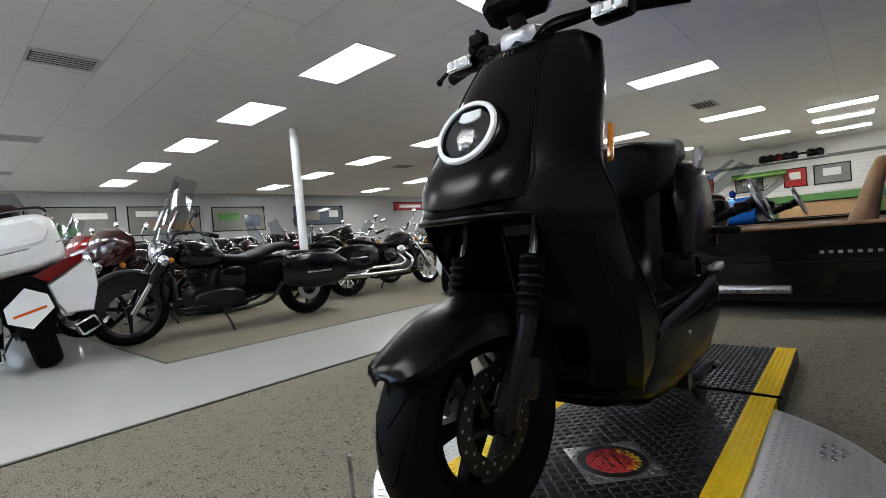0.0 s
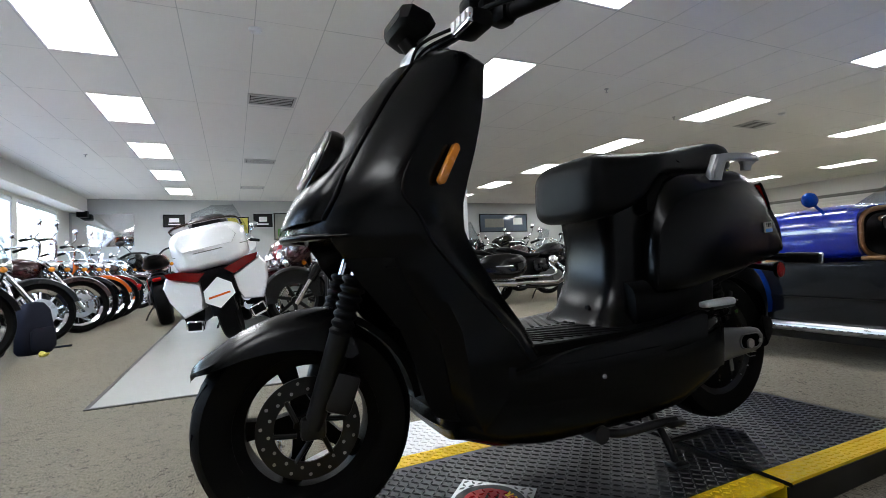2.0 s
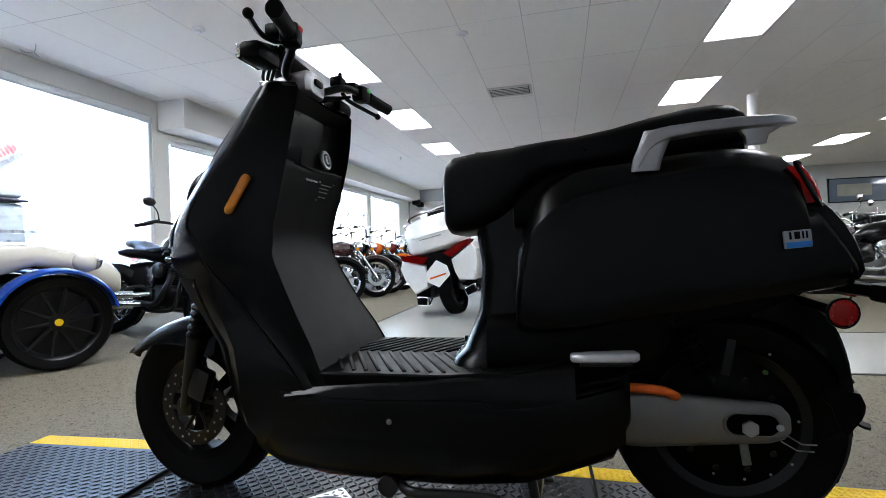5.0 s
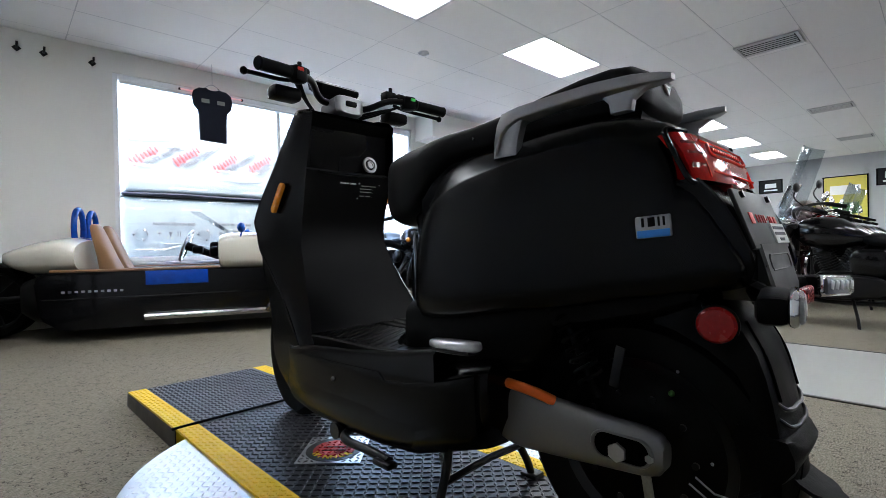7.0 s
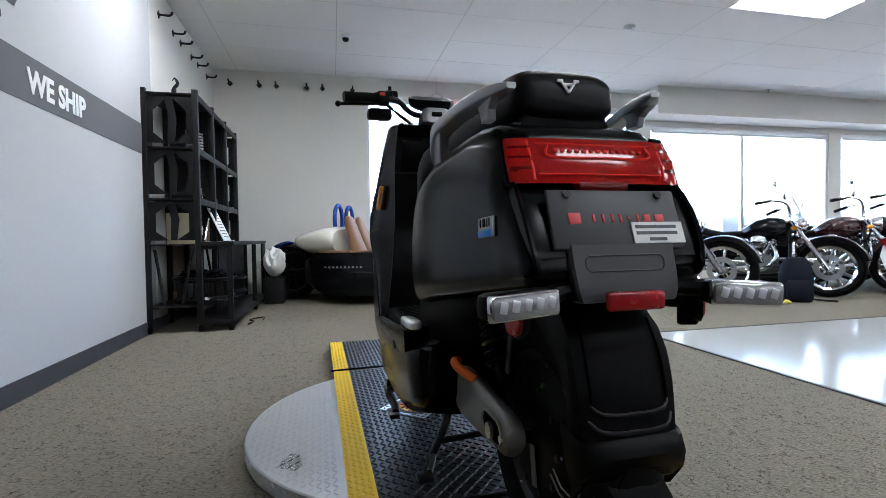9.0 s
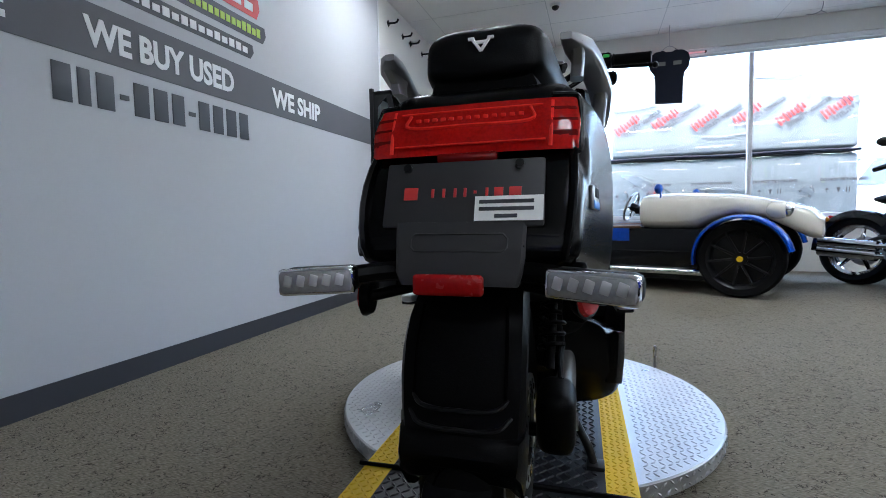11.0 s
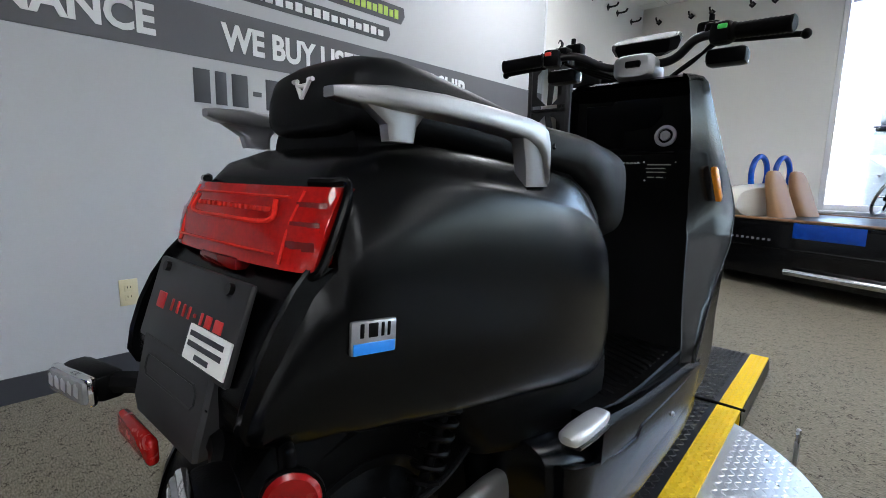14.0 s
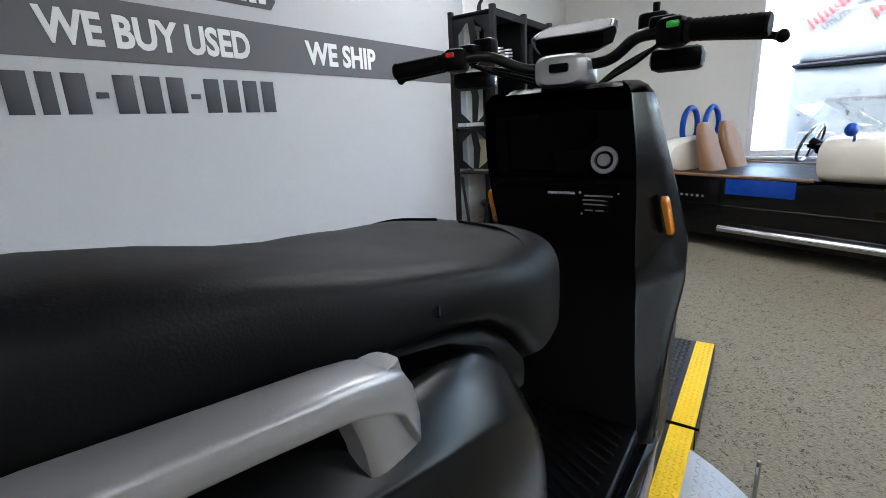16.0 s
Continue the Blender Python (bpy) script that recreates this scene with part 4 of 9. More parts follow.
for k in range(16):
    for sx in (-1, 1):
        bm = bmesh.new()
        y = 0.0 - k * 0.03
        box(bm, (sx * 0.100, y - 0.02, 0.476 + 0.068 * max(0.0, -0.28 - y)), (0.21, 0.009, 0.006), 0.002, Matrix.Rotation(sx * radians(-28), 4, "Z"))
        sp("rib", bm, "plastic", tray)
# battery pillar under the seat
bm = bmesh.new()
PILLAR = [(0.465, -0.300, -0.62, 0.172), (0.492, -0.310, -0.62, 0.160), (0.512, -0.332, -0.62, 0.146), (0.60, -0.370, -0.62, 0.138), (0.70, -0.379, -0.62, 0.134), (0.78, -0.368, -0.62, 0.136), (0.84, -0.345, -0.62, 0.136)]
rings = []
for z, yf, yr, w in PILLAR:
    yc, h = (yf + yr) / 2, (yf - yr) / 2
    rings.append([Vector((math.copysign(abs(math.cos(a)) ** 0.5, math.cos(a)) * w, yc + math.copysign(abs(math.sin(a)) ** 0.5, math.sin(a)) * h, z)) for a in (2 * math.pi * k / 32 for k in range(32))])
loft(bm, rings)
sp("seat_pillar", bm, "matte", angle=50)
bm = bmesh.new()
rod(bm, (-0.05, -0.350, 0.525), (-0.05, -0.331, 0.525), 0.006)
sp("pillar_screw", bm, "plastic")

# seat
SEAT = [(-0.300, 0.088, 0.804, 0.901), (-0.303, 0.120, 0.789, 0.926), (-0.312, 0.145, 0.778, 0.948), (-0.329, 0.158, 0.774, 0.960), (-0.360, 0.164, 0.776, 0.964), (-0.392, 0.171, 0.784, 0.966), (-0.432, 0.177, 0.799, 0.968), (-0.466, 0.179, 0.826, 0.969), (-0.498, 0.178, 0.866, 0.972), (-0.542, 0.17, 0.897, 0.976), (-0.601, 0.158, 0.906, 0.983), (-0.680, 0.142, 0.910, 0.998), (-0.758, 0.125, 0.918, 1.018), (-0.837, 0.116, 0.926, 1.033), (-0.886, 0.111, 0.932, 1.037), (-0.921, 0.105, 0.936, 1.033), (-0.942, 0.098, 0.940, 1.020), (-0.951, 0.088, 0.946, 1.001), (-0.955, 0.07, 0.954, 0.981)]
bm = bmesh.new()
rings = []
for y, w, z0, z1 in SEAT:
    r = sring(y, w, z0, z1, 40, 4.0, wt=w * (0.94 if y < -0.6 else 1.0))
    rings.append(r)
loft(bm, rings)
seat = sp("seat", bm, "vinyl", label="long black vinyl seat with raised rear pad", angle=60)
for y0, sx in ((-0.46, -1), (-0.46, 1)):
    bm = bmesh.new()
    tube(bm, [(sx * 0.02, -0.369, 0.9685), (sx * 0.095, -0.378, 0.964), (sx * 0.143, -0.417, 0.953), (sx * 0.150, -0.503, 0.956), (sx * 0.135, -0.582, 0.964), (sx * 0.155, -0.621, 0.941)], 0.0022, 6)
    sp("seat_stitching", bm, "plastic", seat)
# added filler that stops light from behind showing between seat and tail
bm = bmesh.new()
loft(bm, [sring(y, w * 0.93, 0.78, z0 + 0.02, 28, 4.5) for y, w, z0, z1 in SEAT[7:17]])
sp("seat_base", bm, "plastic", label="black seat pan over the storage box", angle=50)
bm = bmesh.new()
LM = Matrix.Translation((0, -0.9545, 0.996)) @ Matrix.Rotation(radians(84), 4, "X") @ Matrix.Scale(0.8, 4)
for a, b in (((-0.018, 0.012), (0.0, -0.014)), ((0.018, 0.012), (0.0, -0.014)), ((-0.012, 0.004), (0.012, 0.004)), ((-0.026, 0.012), (-0.014, 0.012)), ((0.014, 0.012), (0.026, 0.012))):
    rod(bm, LM @ Vector((*a, 0)), LM @ Vector((*b, 0)), 0.0028, n=6)
sp("seat_mark", bm, "letter_white", seat, "white mark on the seat's rear")

# tail bodywork
# y, half width, bottom, top, height of the shoulder crease
TAIL = [(-0.465, 0.18, 0.577, 0.66, 0.645), (-0.47, 0.196, 0.564, 0.71, 0.69), (-0.485, 0.205, 0.56, 0.79, 0.745), (-0.51, 0.212, 0.56, 0.845, 0.785), (-0.545, 0.216, 0.562, 0.882, 0.815), (-0.59, 0.218, 0.567, 0.9, 0.838), (-0.64, 0.218, 0.576, 0.907, 0.852), (-0.69, 0.216, 0.586, 0.911, 0.862), (-0.74, 0.211, 0.594, 0.918, 0.872), (-0.82, 0.199, 0.604, 0.928, 0.884), (-0.89, 0.189, 0.616, 0.932, 0.89), (-0.945, 0.18, 0.626, 0.926, 0.884), (-0.993, 0.173, 0.632, 0.91, 0.868), (-1.013, 0.17, 0.636, 0.89, 0.85), (-1.02, 0.169, 0.638, 0.815, 0.802), (-1.045, 0.165, 0.64, 0.806, 0.792), (-1.064, 0.162, 0.643, 0.786, 0.772), (-1.084, 0.159, 0.647, 0.752, 0.738), (-1.1, 0.157, 0.652, 0.718, 0.706), (-1.108, 0.146, 0.66, 0.698, 0.688)]


def shouldered_ring(y, w, z0, z1, zc):
    """A body section: flat top, sloping shoulder, crease, bellied side; corners cut round."""
    g = max(0.0, min(1.0, (z1 - zc - 0.012) / 0.03))
    lean = 0.010 + 0.012 * (1 - g) + 0.008 * max(0.0, min(1.0, (-0.84 - y) / 0.15))
    wi = w - 0.016 - 0.034 * g
    if y < -1.015:
        lean = 0.014
    zm = z0 + 0.45 * (zc - z0)
    half = [(wi * 0.5, z1 + 0.001), (wi - 0.012, z1), (wi + 0.006, z1 - 0.006), (w - lean - 0.004, zc + 0.005), (w - lean + 0.001, zc - 0.004), (w - 0.0025, zc - 0.36 * (zc - zm)), (w, zm), (w - 0.004, z0 + 0.18 * (zc - z0)), (w * 0.955, z0 + 0.016), (w * 0.90, z0), (w * 0.5, z0 - 0.001)]
    pts = half + [(-x, z) for x, z in reversed(half)]
    for k in range(2):
        out = []
        for (xa, za), (xb, zb) in zip(pts, pts[1:] + pts[:1]):
            out += [(xa * 0.75 + xb * 0.25, za * 0.75 + zb * 0.25), (xa * 0.25 + xb * 0.75, za * 0.25 + zb * 0.75)]
        pts = out
    return [Vector((x, y, z)) for x, z in pts]


bm = bmesh.new()
loft(bm, [shouldered_ring(*row) for row in TAIL])
tail = sp("tail_body", bm, "matte", label="matte black rear body panels", angle=50)
for sx in (-1, 1):
    bm = bmesh.new()
    tube(bm, [(sx * 0.186, -0.468, 0.585), (sx * 0.187, -0.472, 0.65), (sx * 0.190, -0.484, 0.73), (sx * 0.192, -0.510, 0.785)], 0.004, 8)
    sp("panel_edge", bm, "matte", tail)
for sx in (-1, 1):
    # the flank runs on past the sloping rear as a thin edge beside the plate
    bm = bmesh.new()
    loft(bm, [[Vector((sx * x, y + 0.040, z - 0.004)), Vector((sx * (x - 0.001), y, z)), Vector((sx * (x - 0.004), y - 0.003, z)), Vector((sx * (x - 0.010), y, z)), Vector((sx * (x - 0.012), y + 0.040, z - 0.004))] for x, y, z in ((0.152, -1.046, 0.812), (0.153, -1.062, 0.796), (0.154, -1.082, 0.768), (0.153, -1.098, 0.738), (0.150, -1.110, 0.706), (0.146, -1.116, 0.680), (0.142, -1.108, 0.662))])
    sp("rear_edge", bm, "matte", tail, angle=40)
# tail lamp wrapping round the rear corners
def lampart(name, bm, mat, parent=None, label="", **k):
    """Lamp pieces follow the raked rear of the body."""
    for v in bm.verts:
        v.co = (v.co.x * (0.995 + 0.9 * (0.866 - v.co.z)), v.co.y - 0.033 - (0.866 - v.co.z) * 0.10, 0.808 + (v.co.z - 0.792) * 1.03)
    return sp(name, bm, mat, parent, label, **k)


bm = bmesh.new()
rings = []
LTOP = [(-0.151, -0.976), (-0.148, -0.983), (-0.137, -0.990), (-0.115, -0.995), (-0.06, -0.999), (0.0, -1.0)]
LBOT = [(-0.144, -1.005), (-0.141, -1.009), (-0.131, -1.014), (-0.11, -1.018), (-0.06, -1.022), (0.0, -1.023)]
for tab in (LTOP, LBOT):
    tab += [(-x, y) for x, y in reversed(tab[:-1])]
for (x1, y1), (x0, y0) in zip(LTOP, LBOT):
    n = Vector((x0, y0 + 0.80)).normalized() * 0.007
    rings.append([Vector((x0, y0, 0.792)), Vector(((x0 + x1) / 2 + n.x, (y0 + y1) / 2 + n.y, 0.830)), Vector((x1, y1, 0.866)), Vector((x1 * 0.9, y1 + 0.05, 0.862)), Vector((x0 * 0.9, y0 + 0.05, 0.796))])
loft(bm, rings)
lamp = lampart("tail_lamp", bm, "redlens", label="wide wraparound red tail lamp", angle=50)
for sx in (-1, 1):
    bm = bmesh.new()
    tube(bm, [(sx * 0.118, -0.996, 0.862), (sx * 0.114, -1.011, 0.83), (sx * 0.110, -1.019, 0.797)], 0.0028, 8, flat=0.5)
    lampart("ribbed_divider", bm, "redglow", lamp)
    for zc in (0.848, 0.831, 0.814):
        bm = bmesh.new()
        f = (zc - 0.792) / 0.074
        row = [(xb + (xt - xb) * f, yb + (yt - yb) * f) for (xt, yt), (xb, yb) in zip(LTOP[1:4], LBOT[1:4])]
        bow = 0.007 * (1 - abs(2 * f - 1)) + 0.0004
        loft(bm, [[Vector((sx * (-x + (bow - d) * 0.575), y - (bow - d) * 0.818, zc + dz)) for d, dz in ((0.004, -0.0045), (0.0, -0.0040), (0.0, 0.0040), (0.004, 0.0045))] for x, y in row])
        lampart("side_cell", bm, "reddeep", lamp)
    bm = bmesh.new()
    tube(bm, [(sx * 0.118, -0.990, 0.870), (sx * 0.140, -0.984, 0.870), (sx * 0.1535, -0.972, 0.868), (sx * 0.1525, -0.985, 0.830), (sx * 0.1465, -0.999, 0.794), (sx * 0.138, -1.008, 0.788)], 0.0045, 8)
    lampart("bezel", bm, "matte", lamp, "black rim round the lamp's end")
for z, y in ((0.856, -1.004), (0.806, -1.0225)):
    bm = bmesh.new()
    tube(bm, [(-0.105, y + 0.001, z), (0, y - 0.001, z), (0.105, y + 0.001, z)], 0.0016, 6)
    lampart("light_guide", bm, "redglow", lamp)
bm = bmesh.new()
tube(bm, [(-0.088, -1.0085, 0.853), (-0.086, -1.0155, 0.834), (0, -1.0175, 0.8325), (0.086, -1.0155, 0.834), (0.088, -1.0085, 0.853)], 0.0026, 6)
lampart("light_guide", bm, "redglow", lamp)
for k in range(13):
    bm = bmesh.new()
    box(bm, (-0.075 + 0.0125 * k, -1.0115, 0.844), (0.007, 0.006, 0.005), 0.001)
    lampart("led_cell", bm, "redglow", lamp)
bm = bmesh.new()
box(bm, (0, -1.046, 0.803), (0.088, 0.04, 0.014), 0.004)
sp("plate_lamp", bm, "reddeep")
# number plate carrier
PM = Matrix.Translation((0, -1.094, 0.750)) @ Matrix.Rotation(radians(-19), 4, "X")
bm = bmesh.new()
box(bm, (0, 0, 0), (0.224, 0.008, 0.096), 0.004, None)
bmesh.ops.transform(bm, matrix=PM, verts=bm.verts)
plate = sp("rear_plate", bm, "plate", label="black rear plate with a red mark and a white sticker")
for sx in (-1, 1):
    bm = bmesh.new()
    rod(bm, PM @ Vector((sx * 0.079, -0.003, 0.038)), PM @ Vector((sx * 0.079, -0.009, 0.038)), 0.006, n=12)
    sp("screw", bm, "blackmetal", plate)
for k, (x, w, h) in enumerate(((-0.072, 0.020, 0.018), (-0.040, 0.004, 0.013), (-0.024, 0.004, 0.013), (-0.008, 0.004, 0.013), (0.006, 0.004, 0.013), (0.02, 0.004, 0.004), (0.036, 0.004, 0.012), (0.052, 0.012, 0.012), (0.074, 0.016, 0.012))):
    bm = bmesh.new()
    box(bm, (x, -0.0045, 0.0), (w, 0.002, h), 0.0005)
    bmesh.ops.transform(bm, matrix=PM, verts=bm.verts)
    sp("mark_bar", bm, "letter_red", plate)
bm = bmesh.new()
box(bm, (0.066, -0.0055, -0.024), (0.090, 0.002, 0.034))
bmesh.ops.transform(bm, matrix=PM, verts=bm.verts)
stick = sp("sticker", bm, "paper", plate, "white printed paper sticker")
for z in (-0.015, -0.025, -0.035):
    bm = bmesh.new()
    box(bm, (0.063, -0.0068, z), (0.072 if z > -0.03 else 0.03, 0.001, 0.005))
    bmesh.ops.transform(bm, matrix=PM, verts=bm.verts)
    sp("print_bar", bm, "letter_dark", stick)
bm = bmesh.new()
loft(bm, [[Vector((x, y, z)) for x, y in ((-w + 0.004, yf), (w - 0.004, yf), (w, yf + 0.004), (w, -1.06), (-w, -1.06), (-w, yf + 0.004))] for z, w, yf in ((0.712, 0.090, -1.113), (0.668, 0.088, -1.124), (0.645, 0.086, -1.130), (0.628, 0.080, -1.130))])
bracket = sp("plate_bracket", bm, "plate", angle=30)
bm = bmesh.new()
tube(bm, [(-0.060, -1.1175, 0.696), (0.060, -1.1175, 0.696), (0.066, -1.1185, 0.690), (0.066, -1.1215, 0.679), (0.060, -1.1228, 0.673), (-0.060, -1.1228, 0.673), (-0.066, -1.1215, 0.679), (-0.066, -1.1185, 0.690), (-0.060, -1.1175, 0.696)], 0.0014, 6, 1)
sp("relief", bm, "plate", bracket)
bm = bmesh.new()
box(bm, (-0.006, -1.150, 0.632), (0.094, 0.012, 0.028), 0.012, None, 3)
sp("rear_reflector", bm, "redrefl", label="red rear reflector bar")
bm = bmesh.new()
tube(bm, [(-0.15, -1.135, 0.640), (-0.08, -1.105, 0.645), (0.08, -1.105, 0.645), (0.15, -1.135, 0.640)], 0.014, 8)
sp("indicator_bar", bm, "plastic")
for sx in (-1, 1):
    IM = Matrix.Translation((0.171 if sx > 0 else -0.186, -1.158, 0.636)) @ Matrix.Rotation(radians(-15 if sx > 0 else 9), 4, "Z") @ Matrix.Rotation(radians(sx * 2.5), 4, "Y")
    bm = bmesh.new()
    box(bm, (0, 0.012, 0), (0.106, 0.036, 0.036), 0.010)
    bmesh.ops.transform(bm, matrix=IM, verts=bm.verts)
    ind = sp("rear_indicator", bm, "plastic", label="clear-lensed rear indicator")
    bm = bmesh.new()
    box(bm, (0, -0.013, 0), (0.102, 0.014, 0.031), 0.008)
    bmesh.ops.transform(bm, matrix=IM, verts=bm.verts)
    sp("lens", bm, "clearlens", ind, "clear ribbed lens")
    bm = bmesh.new()
    box(bm, (0, -0.009, 0), (0.108, 0.012, 0.037), 0.009)
    bmesh.ops.transform(bm, matrix=IM, verts=bm.verts)
    sp("bezel", bm, "chrome", ind)
    for k in range(5):
        bm = bmesh.new()
        box(bm, (-0.036 + 0.018 * k, -0.0188, 0.002), (0.012, 0.004, 0.016), 0.0019, Matrix.Rotation(radians(14), 4, "Y"))
        bmesh.ops.transform(bm, matrix=IM, verts=bm.verts)
        sp("led_cell", bm, "brightalloy", ind)
    bm = bmesh.new()
    rc = Vector((0.162, -1.078, 0.610)) if sx > 0 else Vector((-0.156, -1.072, 0.600))
    RM = Matrix.Translation(rc) @ Matrix.Rotation(radians(-32 if sx > 0 else 8), 4, "Z") @ Matrix.Rotation(radians(sx * 90), 4, "Y")
    lathe(bm, [(0.0, 0.0), (0.025, 0.0), (0.026, 0.005), (0.022, 0.009), (0.0, 0.010)], RM, 28)
    rr_ = sp("round_reflector", bm, "redrefl", label="round red side reflector")
    bm = bmesh.new()
    lathe(bm, [(0.0, -0.008), (0.025, -0.008), (0.029, 0.0), (0.029, 0.005), (0.0265, 0.005), (0.0265, 0.0), (0.0, -0.001)], RM, 28)
    sp("backing", bm, "plastic", rr_)
    bm = bmesh.new()
    rod(bm, (sx * 0.06, -1.03, 0.62), rc, 0.009)
    if sx > 0:
        box(bm, rc + Vector((-0.014, 0.004, 0.006)), (0.034, 0.012, 0.082), 0.015, Matrix.Rotation(radians(-20), 4, "Z"), 3)
    sp("reflector_stalk", bm, "plastic")
    # badge
    bm = bmesh.new()
    BM = Matrix.Translation((sx * 0.1745, -0.994, 0.742)) @ Matrix.Rotation(radians(sx * -9), 4, "Z") @ Matrix.Rotation(radians(sx * -2), 4, "Y") @ Matrix.Rotation(radians(-4), 4, "X") @ Matrix.Scale(0.88, 4)
    box(bm, (0, 0, 0), (0.007, 0.058, 0.038), 0.003)
    bmesh.ops.transform(bm, matrix=BM, verts=bm.verts)
    bd = sp("badge", bm, "silver", label="silver and blue model badge")
    bm = bmesh.new()
    box(bm, (sx * 0.0036, 0, -0.012), (0.002, 0.053, 0.013), 0.001)
    bmesh.ops.transform(bm, matrix=BM, verts=bm.verts)
    sp("blue_strip", bm, "badgeblue", bd)
    for k, (u, w) in enumerate(((-0.018, 0.004), (-0.010, 0.004), (0.002, 0.012), (0.016, 0.005))):
        bm = bmesh.new()
        box(bm, (sx * 0.0036, sx * -u, 0.008), (0.002, w, 0.016), 0.001)
        bmesh.ops.transform(bm, matrix=BM, verts=bm.verts)
        sp("letter_bar", bm, "plastic", bd)
    # grab rail
    bm = bmesh.new()
    loft(bm, [sring(y, t, z - h, z, 28, 6, cx=sx * cx) for y, z, t, h, cx in ((-0.713, 0.918, 0.011, 0.03, 0.190), (-0.723, 0.944, 0.015, 0.040, 0.191), (-0.733, 0.958, 0.018, 0.036, 0.190), (-0.748, 0.964, 0.020, 0.030, 0.189), (-0.773, 0.968, 0.021, 0.024, 0.186), (-0.833, 0.974, 0.021, 0.022, 0.177), (-0.903, 0.980, 0.022, 0.022, 0.164), (-0.963, 0.981, 0.021, 0.021, 0.152), (-0.998, 0.979, 0.014, 0.016, 0.142), (-1.013, 0.977, 0.008, 0.010, 0.135))])
    gr = sp("grab_rail", bm, "silver", label="silver passenger grab rail", angle=40)
    bm = bmesh.new()
    loft(bm, [[Vector((v.x + sx * (0.190 - 0.10 * max(0, 0.965 - z)), v.z, z)) for v in sring(0, 0.014, y1, y0, 16, 3.8)] for z, y0, y1 in ((0.962, -0.727, -0.785), (0.935, -0.717, -0.771), (0.910, -0.706, -0.761), (0.885, -0.701, -0.755))])
    sp("front_leg", bm, "silver", gr, angle=30)
    bm = bmesh.new()
    loft(bm, [[Vector((v.x + sx * (0.152 - 0.10 * (0.97 - z)), v.z, z)) for v in sring(0, 0.010, y1, y0, 16, 3.8)] for z, y0, y1 in ((0.968, -0.888, -0.998), (0.957, -0.908, -0.978), (0.946, -0.918, -0.960), (0.930, -0.920, -0.956))])
    sp("rear_leg", bm, "silver", gr, angle=30)
    # folded passenger peg: a tapered blade with a darker lower half
    bm = bmesh.new()
    loft(bm, [sring(y, w, z, z + h, 20, 3.2, cx=sx * 0.240) for y, w, z, h in ((-0.572, 0.008, 0.522, 0.008), (-0.576, 0.014, 0.518, 0.016), (-0.600, 0.018, 0.516, 0.020), (-0.660, 0.019, 0.518, 0.021), (-0.690, 0.016, 0.520, 0.020), (-0.698, 0.009, 0.524, 0.012))])
    peg = sp("passenger_peg", bm, "brightalloy", label="silver folding passenger footpeg", angle=50)
    bm = bmesh.new()
    loft(bm, [sring(y, w, z, z + h, 16, 3.2, cx=sx * 0.240) for y, w, z, h in ((-0.590, 0.0195, 0.511, 0.009), (-0.640, 0.0205, 0.512, 0.010), (-0.685, 0.0175, 0.514, 0.009))])
    sp("peg_underside", bm, "blackmetal", peg)
# dark frame and tray between body, belly and wheel
bm = bmesh.new()
loft(bm, [sring(y, w, z0, z1, 24, 4.5) for y, w, z0, z1 in ((-0.40, 0.17, 0.44, 0.60), (-0.56, 0.18, 0.44, 0.62), (-0.66, 0.17, 0.45, 0.63), (-0.74, 0.15, 0.47, 0.63), (-0.79, 0.12, 0.54, 0.63))])
sp("under_frame", bm, "plastic", angle=50)
bm = bmesh.new()
loft(bm, [sring(y, w, z0, z1, 20, 4) for y, w, z0, z1 in ((-0.42, 0.15, 0.50, 0.60), (-0.60, 0.15, 0.50, 0.61), (-0.75, 0.13, 0.54, 0.62), (-0.95, 0.11, 0.585, 0.66), (-1.02, 0.10, 0.61, 0.68))])
sp("under_tray", bm, "plastic")


